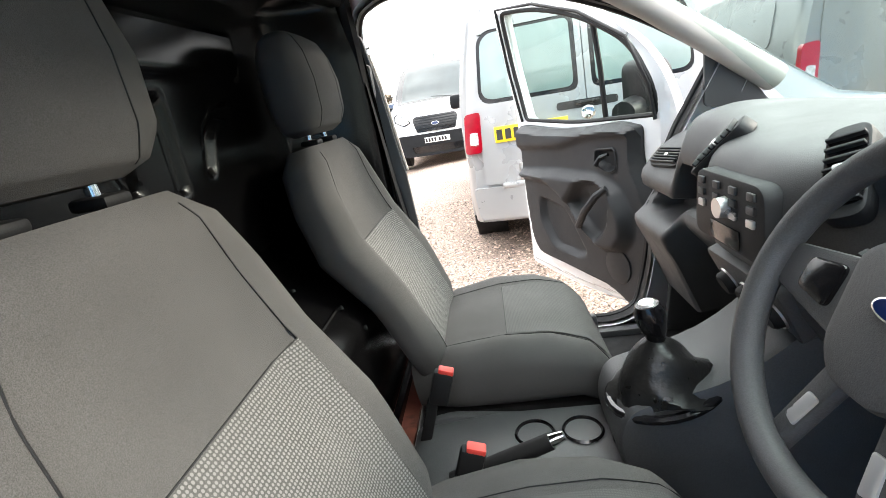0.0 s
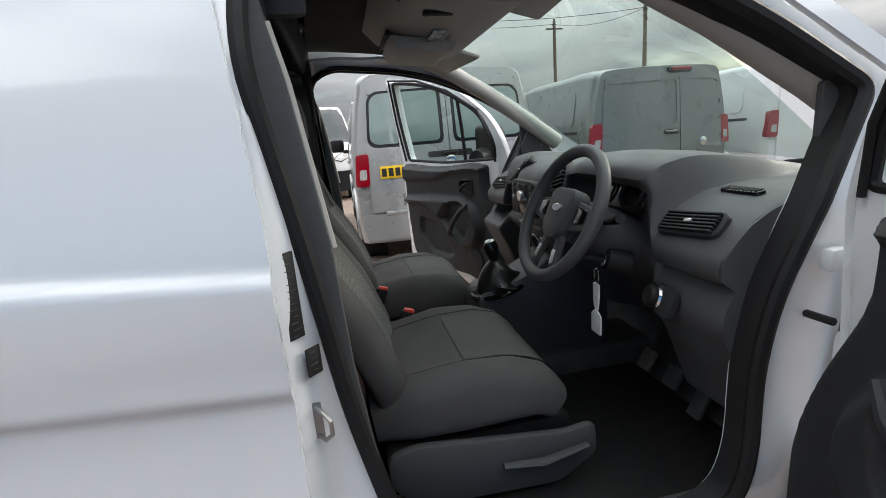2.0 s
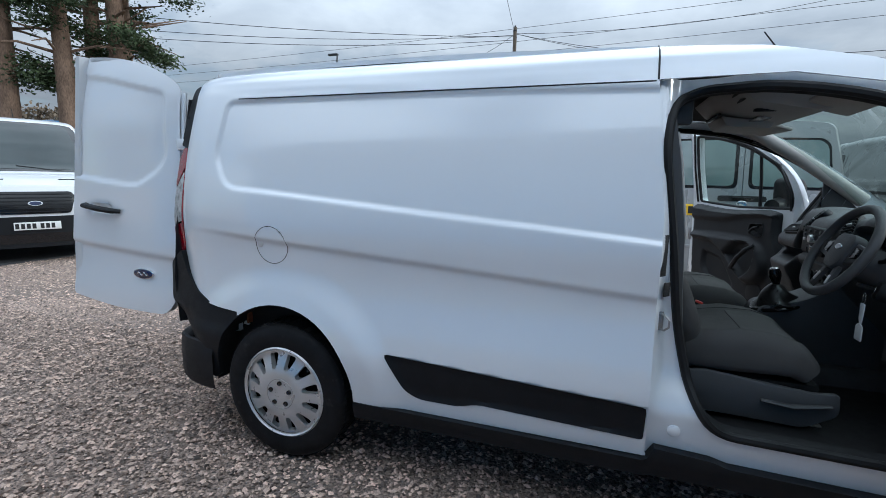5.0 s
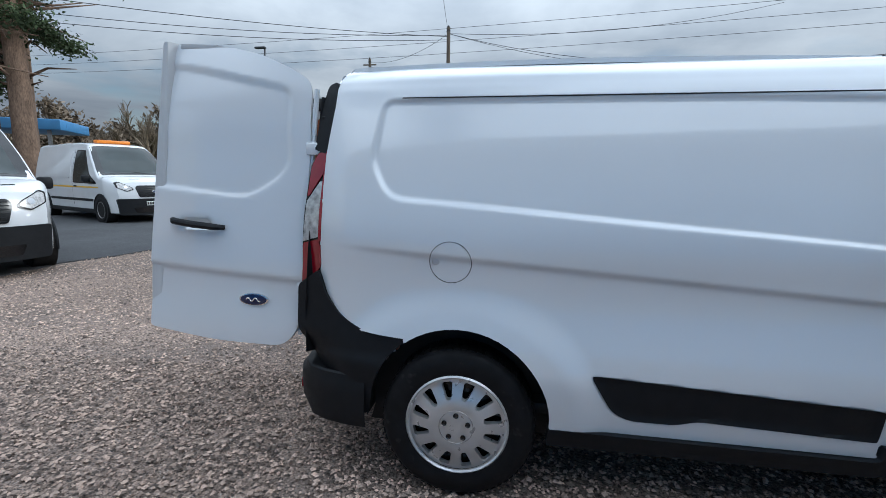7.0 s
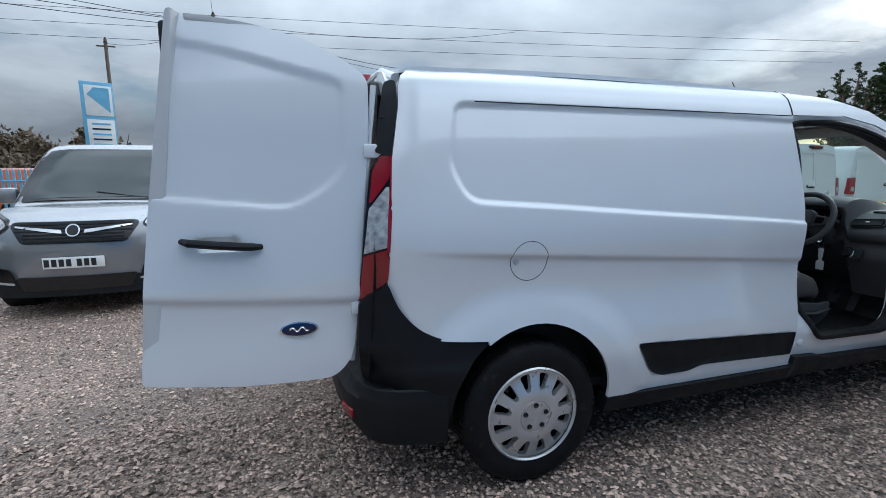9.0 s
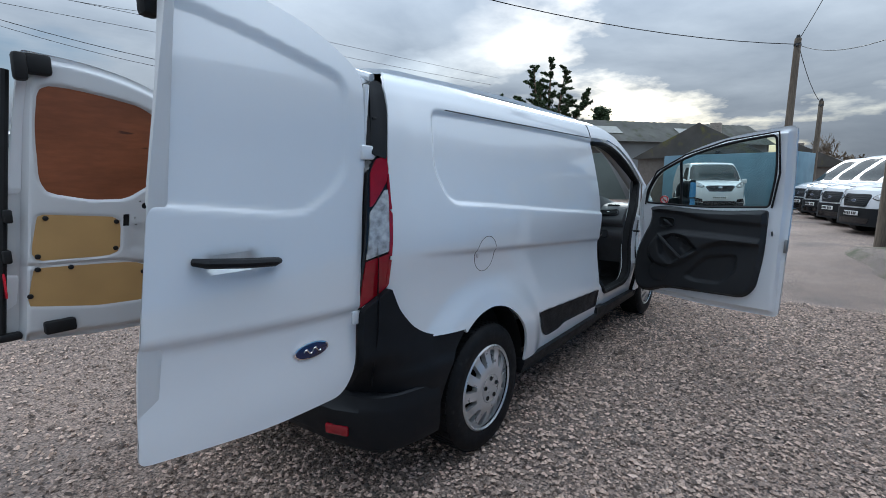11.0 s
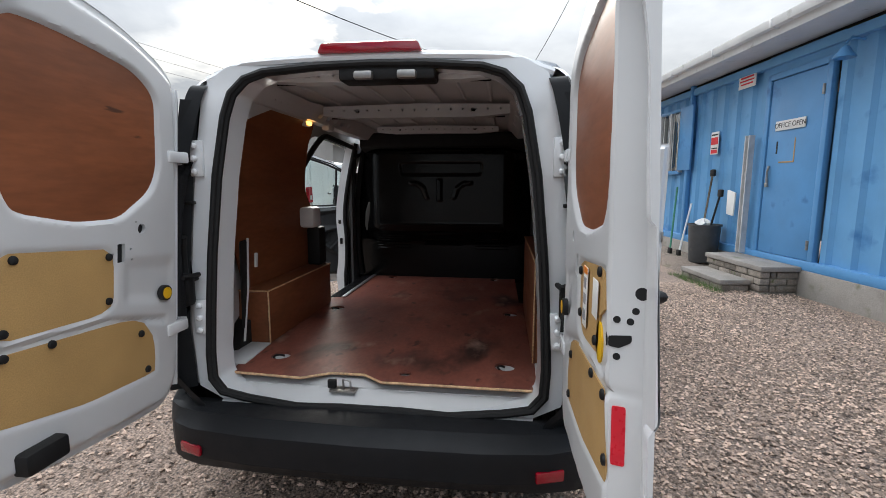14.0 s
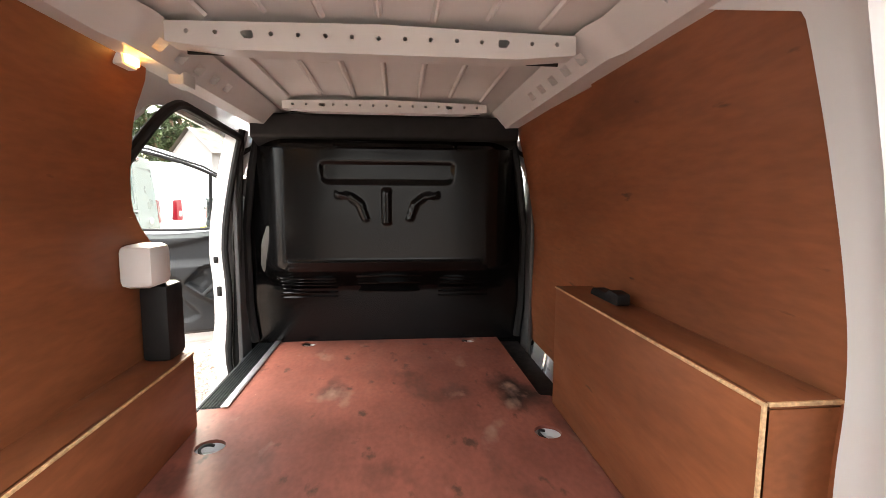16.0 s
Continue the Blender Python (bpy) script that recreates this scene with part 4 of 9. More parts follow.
part("ply_floor", sheet(floor_line, floor_holes, lambda x, y: (x, y, FLOOR_Z + 0 * x), 0.016, lambda x, y: (x, y, FLOOR_Z - 0.012 + 0 * x)), PLY_FLOOR, van, "worn red-brown plywood load floor")
part("floor_edge", Shape().tube([(x, y, FLOOR_Z - 0.005) for x, y in floor_line[:6]], 0.006, 5), PLY_EDGE, van)
for cx, cy, r in [(-0.345, 0.515, 0.046), (-0.345, -0.515, 0.046), (0.50, 0.55, 0.046), (0.50, -0.55, 0.046), (1.535, 0.432, 0.04), (1.535, -0.432, 0.04)]:
    cup = part("tie_down", Shape().lathe([(r + 0.004, FLOOR_Z - 0.013), (r - 0.006, FLOOR_Z - 0.035), (0.0005, FLOOR_Z - 0.037)], 18, pose(cx, cy, 0), cap=False), WHITE_IN, van, "white recessed tie-down cup")
    part("lashing_ring", Shape().tube([(cx + 0.036 * math.cos(a), cy + 0.03 * math.sin(a), FLOOR_Z - 0.016 + 0.012 * math.sin(a)) for a in np.linspace(0, math.pi, 10)], 0.005, 6), BLACK, cup)
part("bay_pan", Shape().box((2.2, 1.40, 0.02), (0.55, 0, 0.535), 0.0), WHITE_IN, van)
part("rear_step", Shape().prism([(-0.66, 0.505), (-0.50, 0.558), (-0.43, 0.565), (-0.43, 0.50)], -0.62, 0.62, "y", 0.004), WHITE_IN, van, "white painted rear step")
part("corner_shelf", Shape().prism([(-0.47, 0.62), (-0.20, 0.64), (-0.20, 0.74), (-0.36, 0.76), (-0.47, 0.70)], 0.574, 0.592, "z", 0.003), WHITE_IN, van)
part("corner_shelf", Shape().prism([(-0.47, -0.64), (-0.30, -0.645), (-0.30, -0.76), (-0.47, -0.72)], 0.574, 0.592, "z", 0.003), WHITE_IN, van)
latch_ = part("floor_latch", Shape().box((0.05, 0.11, 0.006), (-0.575, 0.135, 0.545), 0.002), STEEL, van, "steel door latch on the rear step")
part("latch_loop", Shape().tube([(-0.575, 0.105, 0.548), (-0.58, 0.105, 0.585), (-0.58, 0.135, 0.590), (-0.575, 0.135, 0.548)], 0.005, 6), STEEL, latch_)
part("latch_box", Shape().box((0.02, 0.035, 0.035), (-0.57, 0.185, 0.567), 0.004), BLACK, latch_)

# wheel boxes
def wheel_box(x0, x1, y0, y1, zt, side, low=0.59):
    b = part("wheel_box", Shape().box((x1 - x0, 0.012, zt - low), ((x0 + x1) / 2, side * y0, (zt + low) / 2), 0.001), PLY, van, "plywood wheel arch box")
    part("box_top", Shape().box((x1 - x0, y1 - y0, 0.012), ((x0 + x1) / 2, side * (y0 + y1) / 2, zt - 0.006), 0.001), PLY, b)
    part("box_end", Shape().box((0.012, y1 - y0, zt - low - 0.014), (x0 + 0.006, side * (y0 + y1) / 2, (zt + low) / 2 - 0.006), 0.001), PLY, b)
    part("box_end", Shape().box((0.012, y1 - y0, zt - low - 0.014), (x1 - 0.006, side * (y0 + y1) / 2, (zt + low) / 2 - 0.006), 0.001), PLY, b)
    e = Shape()
    e.box((x1 - x0, 0.006, 0.007), ((x0 + x1) / 2, side * (y0 - 0.007), zt - 0.003), 0.001)
    e.box((0.007, 0.006, zt - low), (x0 - 0.001, side * (y0 - 0.006), (zt + low) / 2), 0.001)
    e.box((0.006, y1 - y0, 0.007), (x0 - 0.002, side * (y0 + y1) / 2, zt - 0.003), 0.001)
    part("box_edge", e, PLY_EDGE, b, "pale raw plywood edge")
wheel_box(-0.20, 0.63, 0.647, 0.80, 0.855, 1)
wheel_box(-0.295, 0.71, 0.642, 0.775, 1.047, -1)
part("black_bracket", Shape().prism(rounded([(0.36, 1.05), (0.36, 1.085), (0.42, 1.09), (0.44, 1.075), (0.54, 1.075), (0.56, 1.05)], 0.01), -0.745, -0.705, "y", 0.006), BLACK, van)
# left door pillar fittings
part("belt_cover", Shape().box((0.13, 0.10, 0.13), (0.535, 0.725, 1.165), 0.022, pose(0, 0, 0, 0, 0, 0)), WHITE_PLASTIC, van, "white plastic cover on the door pillar")
part("pillar_foot", Shape().box((0.12, 0.09, 0.25), (0.60, 0.715, 0.975), 0.02), BLACK, van, "black plastic pillar foot")
part("door_step", Shape().box((0.86, 0.10, 0.012), (1.21, 0.665, 0.575), 0.002), PLASTIC, van, "ribbed black side step")
for k in range(7):
    part("step_rib", Shape().box((0.84, 0.005, 0.006), (1.21, 0.628 + 0.012 * k, 0.583), 0.001), PLASTIC, van)
part("alloy_strip", Shape().box((0.88, 0.028, 0.005), (1.215, 0.603, 0.592), 0.001), surf("alloy", (0.62, 0.62, 0.63), 0.35, metal=0.9, vary=0.05), van, "bright alloy floor strip")
part("side_well", Shape().box((0.86, 0.12, 0.01), (1.23, -0.672, 0.55), 0.002), BLACK, van)
part("slide_seal", Shape().tube([(x, 0.80 if z < 1.3 else 0.80 - 0.22 * (z - 1.3), z) for x, z in SLIDE_GAP], 0.018, 8, closed=True), BLACK, van, "black rubber sliding door seal")

# middle post at the front edge of the sliding door opening
mid_post = []
for z in np.linspace(0.42, 1.70, 20):
    w = float(half_width(z))
    mid_post.append([(1.445, w - 0.018, z), (1.445, w - 0.075, z), (1.47, w - 0.10, z), (1.52, w - 0.10, z), (1.52, w - 0.018, z)])
post_ = part("middle_post", Shape().loft(mid_post), WHITE, van, "white door post of the sliding door opening")
part("post_seal", Shape().tube([(1.452, float(half_width(z)) - 0.090, z) for z in np.linspace(0.44, 1.70, 16)], 0.017, 8), BLACK, post_)
for z, h in ((1.06, 0.032), (0.90, 0.05)):
    part("post_catch", Shape().box((0.010, 0.022, h), (1.441, float(half_width(z)) - 0.047, z), 0.004), BLACK, post_)
# roof inside: skin, rails, cross members
inner_roof = sheet([(-0.50, -0.60), (1.62, -0.60), (1.62, 0.60), (-0.50, 0.60)], [], lambda x, y: (x, y, roof_height(x, y) - 0.030), 0.04)
part("roof_skin", inner_roof, WHITE_IN, van, "white painted steel roof skin")
def cross_member(x, w, zt, span, depth):
    """A pressed cross member with a row of round holes in its face."""
    pts = [(-span, zt - 0.01), (-span, zt - depth * 0.8), (-span * 0.7, zt - depth), (span * 0.7, zt - depth), (span, zt - depth * 0.8), (span, zt - 0.01), (0, zt)]
    holes = [circle(y, zt - depth * 0.45, 0.0065, 8) for y in np.linspace(-span * 0.9, span * 0.9, 15)] + [[(y - 0.012, zt - depth * 0.62), (y + 0.012, zt - depth * 0.62), (y + 0.012, zt - depth * 0.35), (y - 0.012, zt - depth * 0.35)] for y in (-span * 0.62, span * 0.62)]
    s = sheet(pts, holes, lambda y, z: (x + 0 * y - w / 2 - 0.4 * (z - zt) * 0, y, z), 0.009, lambda y, z: (x + w / 2 + 0 * y, y, z))
    c = part("roof_bar", s, WHITE_IN, van, "white pressed steel roof bar with holes")
    # added near-black plate: the shade seen through the bar's holes, as colour
    part("bar_back", Shape().box((0.006, span * 1.9, depth * 0.9), (x + w / 2 - 0.003, 0, zt - depth / 2), 0), surf_hole_shade, c)
# near-black colour that stands in for shade inside hollow pressings
surf_hole_shade = surf("hollow_shade", (0.015, 0.015, 0.015), 0.8, vary=0.1, spec=0.2)
cross_member(0.32, 0.07, 1.812, 0.52, 0.074)
cross_member(1.20, 0.06, 1.802, 0.45, 0.055)
cross_member(-0.45, 0.06, 1.815, 0.46, 0.045)
for s_ in (-1, 1):
    rail_holes = [[(x, 1.748), (x + 0.05, 1.748), (x + 0.05, 1.772), (x, 1.772)] for x in (0.32, 0.44, 0.56, 0.68, 0.80)] + [circle(x, 1.765, 0.006, 8) for x in np.linspace(-0.42, 0.08, 9)]
    part("roof_rail", sheet([(-0.52, 1.735), (1.50, 1.722), (1.50, 1.80), (-0.52, 1.81)], rail_holes, lambda x, z: (x, s_ * (0.600 - 0.9 * (z - 1.735) - 0.02 * smooth01((x - 0.15) / 0.1)), z), 0.012, lambda x, z: (x, s_ * (0.66 - 0.5 * (z - 1.735)), z + 0.004)), WHITE_IN, van, "white steel roof rail with slots")
for y in (-0.42, -0.28, -0.14, 0.0, 0.14, 0.28, 0.42):
    for x0, x1 in ((-0.40, 0.27), (0.38, 1.15)):
        part("roof_rib", Shape().loft([[(x, y - 0.010, float(roof_height(np.array(x), np.array(y))) - 0.0335), (x, y - 0.003, float(roof_height(np.array(x), np.array(y))) - 0.040), (x, y + 0.003, float(roof_height(np.array(x), np.array(y))) - 0.040), (x, y + 0.010, float(roof_height(np.array(x), np.array(y))) - 0.0335)] for x in np.linspace(x0, x1, 6)], closed=False, cap=False), WHITE_IN, van)
lock = part("roof_latch", Shape().box((0.11, 0.36, 0.05), (-0.535, -0.06, 1.775), 0.012), BLACK, van, "black roof latch housing")
for y in (-0.14, 0.02):
    part("latch_hook", Shape().box((0.03, 0.07, 0.03), (-0.60, y, 1.765), 0.008), STEEL, lock)
bay_lamp = part("bay_lamp", Shape().box((0.075, 0.03, 0.06), (0.36, 0.655, 1.735), 0.008), WHITE_PLASTIC, van, "lit amber load bay lamp")
part("lamp_lens", Shape().box((0.060, 0.012, 0.046), (0.36, 0.637, 1.735), 0.005), glow("lit_amber_lens", (1.0, 0.42, 0.08), 3.0), bay_lamp, "glowing amber lens")
part("track_roller", Shape().box((0.09, 0.05, 0.07), (0.56, 0.60, 1.735), 0.012), WHITE_IN, van)
bay_light = new("bay_lamp_light", bpy.data.lights.new("bay_lamp_light", "POINT"))
bay_light.data.energy, bay_light.data.color, bay_light.data.shadow_soft_size = 0.04, (1.0, 0.55, 0.18), 0.03
bay_light.location = (0.36, 0.60, 1.735)

# ---- bulkhead ----
def bulk_x(y, z):
    """Pressed steel: the upper middle bulges back behind the seats."""
    ay = np.abs(y)
    bulge = smooth01((0.735 - ay) / 0.24) * smooth01((z - 0.87) / 0.17) * smooth01((1.76 - z) / 0.15)
    x = 1.585 - 0.215 * bulge
    x = x + 0.012 * smooth01(-sdf(U_PRESS, y, z) / 0.012)
    for poly, d in BULK_PRESS:
        x = x + d * smooth01((0.008 - sdf(poly, y, z)) / 0.010)
    return x
def sc(pts):
    return [(a * 0.925, 1.376 + (b - 1.376) * 0.925) for a, b in pts]
U_PRESS = rounded(sc([(0.36, 1.56), (0.345, 1.447), (-0.345, 1.447), (-0.36, 1.56)]), 0.03)
left_rib = sc([(0.265, 1.395), (0.19, 1.385), (0.135, 1.345), (0.105, 1.255), (0.125, 1.255), (0.155, 1.335), (0.20, 1.368), (0.265, 1.378)])
BULK_PRESS = [(left_rib, -0.012), ([(-a, b) for a, b in left_rib], -0.012), (sc([(0.018, 1.41), (-0.008, 1.41), (-0.008, 1.235), (0.018, 1.235)]), -0.012), (sc([(0.29, 1.675), (-0.34, 1.67), (-0.36, 1.635), (0.27, 1.635)]), -0.02)]
for y in (0.36, 0.0, -0.36):
    BULK_PRESS.append((rounded([(y - 0.03, 1.79), (y + 0.03, 1.79), (y + 0.03, 1.715), (y - 0.03, 1.715)], 0.015), 0.012))
BULK_PRESS.append((sc([(0.53, 1.03), (-0.51, 1.03), (-0.51, 1.022), (0.53, 1.022)]), -0.008))
bulk_line = [(0.70, 0.58), (0.735, 0.75), (0.74, 1.2), (0.70, 1.50), (0.655, 1.72), (0.60, 1.80), (0.3, 1.825), (-0.3, 1.825), (-0.60, 1.80), (-0.655, 1.72), (-0.70, 1.50), (-0.74, 1.2), (-0.735, 0.75), (-0.70, 0.58)]
part("bulkhead", sheet(bulk_line, [], lambda y, z: (bulk_x(y, z), y, z), 0.0095, lambda y, z: (bulk_x(y, z) + 0.01, y, z)), BULK, van, "gloss black pressed steel bulkhead")
for k in range(6):
    for a_, b_ in ((0.575, 0.28), (-0.27, -0.545)):
        z_ = 0.955 - 0.024 * k
        part("louvre", Shape().tube([(float(bulk_x(np.array(y_), np.array(z_))) - d_, y_, z_) for y_, d_ in ((a_, 0.0), (a_ - 0.012, 0.008), ((a_ + b_) / 2, 0.008), (b_ + 0.012, 0.008), (b_, 0.0))], 0.0055, 6), BULK, van)
for k in range(3):
    z_ = 0.975 - 0.055 * k
    part("louvre", Shape().tube([(float(bulk_x(np.array(y_), np.array(z_))) - d_, y_, z_) for y_, d_ in ((0.165, 0.0), (0.150, 0.010), (0.0, 0.010), (-0.150, 0.010), (-0.165, 0.0))], 0.0075, 6), BULK, van)
part("bulkhead_foot", Shape().box((0.02, 1.50, 0.24), (1.605, 0, 0.49), 0.004), BULK, van, "black lower bulkhead panel")
part("bulkhead_label", Shape().box((0.002, 0.06, 0.03), (1.374, -0.255, 1.605), 0), PAPER, van)
for s_ in (-1, 1):
    part("bulkhead_edge", Shape().tube([(1.56, s_ * a, z) for a, z in ((0.715, 0.60), (0.738, 0.8), (0.742, 1.2), (0.705, 1.5), (0.66, 1.72))], 0.022, 7), BLACK, van)
part("bulkhead_top", Shape().box((0.05, 1.2, 0.03), (1.56, 0, 1.795), 0.008), WHITE_IN, van)

# ---- rear doors ----
def hinge_x(z):
    return -0.66 - 0.11 * (1.47 - z)


DOOR_LINE = rounded([(0.726, 1.93), (0.49, 1.918), (0.275, 1.872), (0.107, 1.797), (0.035, 1.745), (0.018, 1.50), (0.004, 0.86), (0.010, 0.65), (0.075, 0.57), (0.40, 0.585), (0.762, 0.632), (0.768, 0.916), (0.758, 1.304), (0.73, 1.847)], [0.02, 0.1, 0.1, 0.05, 0.04, 0.1, 0.1, 0.05, 0.05, 0.1, 0.02, 0.1, 0.1, 0.05])
DOOR_WIN = rounded([(0.80, 1.85), (0.72, 1.842), (0.535, 1.815), (0.31, 1.765), (0.125, 1.728), (0.10, 1.40), (0.155, 1.330), (0.289, 1.250), (0.55, 1.276), (0.80, 1.305)], [0, 0.02, 0.1, 0.1, 0.05, 0.05, 0.06, 0.06, 0.2, 0])


def rear_door(side, name):
    d = part(name, Shape().box((0.02, 0.02, 0.02), (-0.9, side * 0.73, 1.0)), WHITE, van, "white rear door swung wide open")

    def outer(u, z):
        bulge = 0.030 * np.sin(np.clip(u / 0.77, 0, 1) * math.pi * 0.75 + 0.1) + 0.018 * np.clip((1.45 - z) / 0.6, 0, 1) - 0.05 * np.clip((z - 1.55) / 0.38, 0, 1) ** 1.6
        crease = 0.925 - 0.08 * (0.77 - u)
        bulge = bulge - 0.018 * smooth01((crease + 0.028 - z) / 0.035) * smooth01((z - 0.60) / 0.25)
        bulge = bulge - 0.010 * smooth01(-sdf(DOOR_WIN, u, z) / 0.014)
        scoop = sdf(rounded([(0.61, 1.165), (0.46, 1.165), (0.44, 1.10), (0.62, 1.10)], 0.03), u, z)
        bulge = bulge - 0.025 * smooth01(-scoop / 0.03)
        return hinge_x(z) - u, side * (0.745 + bulge), z

    def inner(u, z):
        """The inner frame: deep pressings round the lined fields."""
        y = 0.700 + 0 * u
        for poly, dep in IN_FIELDS:
            y = y + dep * smooth01((0.012 - sdf(poly, u, z)) / 0.02)
        edge = -sdf(DOOR_LINE, u, z)
        y = y + 0.03 * smooth01((0.045 - edge) / 0.03) * smooth01((0.70 - u) / 0.03) + 0.070 * smooth01((u - 0.686) / 0.026)
        y = y - 0.010 * smooth01(-sdf(rounded([(0.04, 1.12), (0.30, 1.15), (0.30, 0.98), (0.04, 0.93)], 0.05), u, z) / 0.05) * -1
        return hinge_x(z) - u, side * y, z

    s = sheet(DOOR_LINE, [], outer, 0.014)
    part("outer_skin", s, WHITE, d)
    holes = [circle(0.215, 1.225, 0.017, 14), [(0.285, 1.185), (0.315, 1.185), (0.315, 1.125), (0.285, 1.125)]] + [circle(a, b, 0.0055, 7) for a, b in ((0.25, 1.20), (0.262, 1.165), (0.255, 1.13), (0.24, 1.25), (0.335, 1.20), (0.33, 1.155))]
    part("inner_frame", sheet(DOOR_LINE, holes, inner, 0.0085, lambda u, z: (outer(u, z)[0], outer(u, z)[1] - side * 0.004, z)), WHITE_IN, d, "white pressed inner door frame")
    # black patches just behind the two cut holes paint the shade within them
    part("access_hole", Shape().prism(circle(hinge_x(1.225) - 0.215, 1.225, 0.019, 16), min(side * 0.712, side * 0.714), max(side * 0.712, side * 0.714), "y"), BLACK, d)
    part("access_hole", Shape().box((0.036, 0.002, 0.066), (hinge_x(1.155) - 0.300, side * 0.713, 1.155)), BLACK, d)
    # added dark sheet that paints the shade inside the door's hollow
    part("hollow", sheet(rounded([(0.10, 0.62), (0.10, 1.66), (0.60, 1.80), (0.70, 0.68)], 0.05), [], lambda u, z: (hinge_x(z) - u, side * (0.733 + 0 * u), z), 0.1), surf_hole_shade, d)

    def panel(poly, depth, mat, label_):
        return part("lining", sheet(poly, [], lambda u, z: (hinge_x(z) - u, side * (0.700 + depth + 0 * u), z), 0.05, lambda u, z: (hinge_x(z) - u, side * (0.700 + depth + 0.008 + 0 * u), z)), mat, d, label_)
    panel(PLY_FIELD, 0.013, PLY, "varnished plywood window blank")
    panel(B1_RIGHT if side < 0 else B1_LEFT, 0.004, BOARD, "tan hardboard panel")
    panel(B2_FIELD, 0.004, BOARD, "tan hardboard panel")
    for a, b in (((0.345, 1.150), (0.345, 1.015), (0.630, 1.185), (0.655, 1.01)) if side > 0 else ((0.36, 1.15), (0.36, 1.04), (0.60, 1.19), (0.56, 1.03))) + ((0.215, 0.875), (0.185, 0.745), (0.53, 0.945), (0.68, 0.83), (0.655, 0.95)):
        part("panel_stud", Shape().lathe([(0.012, 0), (0.011, 0.005), (0.007, 0.007), (0.0005, 0.007)], 12, pose(hinge_x(b) - a, side * 0.703, b, side * 90, 0, 0)), BLACK, d)
    # release button at the hinge side
    yb = pose(hinge_x(0.99) - 0.115, side * 0.692, 0.99, side * 90, 0, 0)
    knob = part("release_button", Shape().lathe([(0.027, -0.01), (0.027, 0.006), (0.022, 0.008)], 20, yb), BLACK, d)
    part("button_face", Shape().lathe([(0.021, 0.004), (0.021, 0.009), (0.0005, 0.011)], 18, yb), YELLOW, knob, "yellow button face")
    # outer handle and badge plate
    if side < 0:
        hy = side * (0.745 + 0.046)
        part("door_handle", Shape().tube([(hinge_x(1.13) - 0.39, hy + 0.005, 1.118), (hinge_x(1.13) - 0.42, hy - 0.022, 1.122), (hinge_x(1.13) - 0.52, hy - 0.028, 1.132), (hinge_x(1.13) - 0.62, hy - 0.022, 1.144), (hinge_x(1.13) - 0.645, hy + 0.005, 1.148)], [0.016, 0.021, 0.022, 0.021, 0.016], 10, flatten=0.7), PLASTIC, d, "black outer door handle")
        bx, bz = hinge_x(0.787) - 0.232, 0.787
        oval = [(0.072 * math.cos(a), 0.029 * math.sin(a)) for a in np.linspace(0, 2 * math.pi, 32, endpoint=False)]
        by = outer(np.array(0.232), np.array(bz))[1]
        mb = pose(bx, float(by) - 0.006, bz, 0, 0, 0)
        bd = part("badge", Shape().prism(oval, -0.004, 0.008, "y", 0.002, mb), CHROME, d, "chrome-rimmed dark blue oval badge")
        part("badge_face", Shape().prism([(a * 0.90, b * 0.86) for a, b in oval], -0.0065, 0.0, "y", 0.001, mb), BLUE_INK, bd)
        part("badge_mark", Shape().tube([(-0.035 + 0.07 * t, -0.007, 0.008 * math.sin(t * 12)) for t in np.linspace(0, 1, 18)], 0.003, 5, m=mb), CHROME, bd)
        def on_skin(name, outline, mat, label_="", off=0.002):
            """A thin piece laid on the pressed inner face, following its shape."""
            def lay(u, z):
                a, b, c = inner(u, z)
                return a, b - side * off, c
            return part(name, sheet(outline, [], lay, 0.008, lambda u, z: inner(u, z)), mat, d, label_)
        def on_face(name, outline, mat, label_="", off=0.0015):
            """A thin piece on the shut face, drawn across its depth and height."""
            def lay(y, z):
                t = np.clip((y - 0.700) / 0.070, 0.02, 0.98)
                return hinge_x(z) - (0.686 + 0.026 * (0.5 - np.sin(np.arcsin(1 - 2 * t) / 3))) - off, side * (y - 0.001), z
            return part(name, sheet(outline, [], lay, 0.006, lambda y, z: (lay(y, z)[0] + off + 0.001, side * y, z)), mat, d, label_)
        on_face("reflective_tape", rounded([(0.712, 0.946), (0.737, 0.946), (0.737, 0.830), (0.712, 0.830)], 0.004), RED, "red reflective strip")
        on_face("lock_slot", rounded([(0.703, 1.082), (0.720, 1.084), (0.744, 1.087), (0.744, 1.073), (0.722, 1.060), (0.703, 1.062)], 0.003), BLACK)
        for y_, z_, r_ in ((0.760, 1.168, 0.0125), (0.750, 1.134, 0.007), (0.741, 1.113, 0.007), (0.717, 1.115, 0.007), (0.718, 1.043, 0.007)):
            on_face("edge_hole", circle(y_, z_, r_, 14), BLACK, "", 0.0008)
        on_skin("reflective_tape", rounded([(0.646, 0.938), (0.660, 0.938), (0.660, 0.825), (0.646, 0.825)], 0.003), RED, "red reflective strip")
        cup = on_skin("release_cup", rounded([(0.556, 1.075), (0.600, 1.082), (0.628, 1.05), (0.628, 1.005), (0.600, 0.990), (0.566, 1.01)], 0.03), WHITE_IN, "", -0.001)
        on_skin("inner_release", [(0.592 + 0.030 * math.cos(a), 1.037 + 0.044 * math.sin(a)) for a in np.linspace(0, 2 * math.pi, 24, endpoint=False)], YELLOW, "yellow round inner release handle", 0.004)
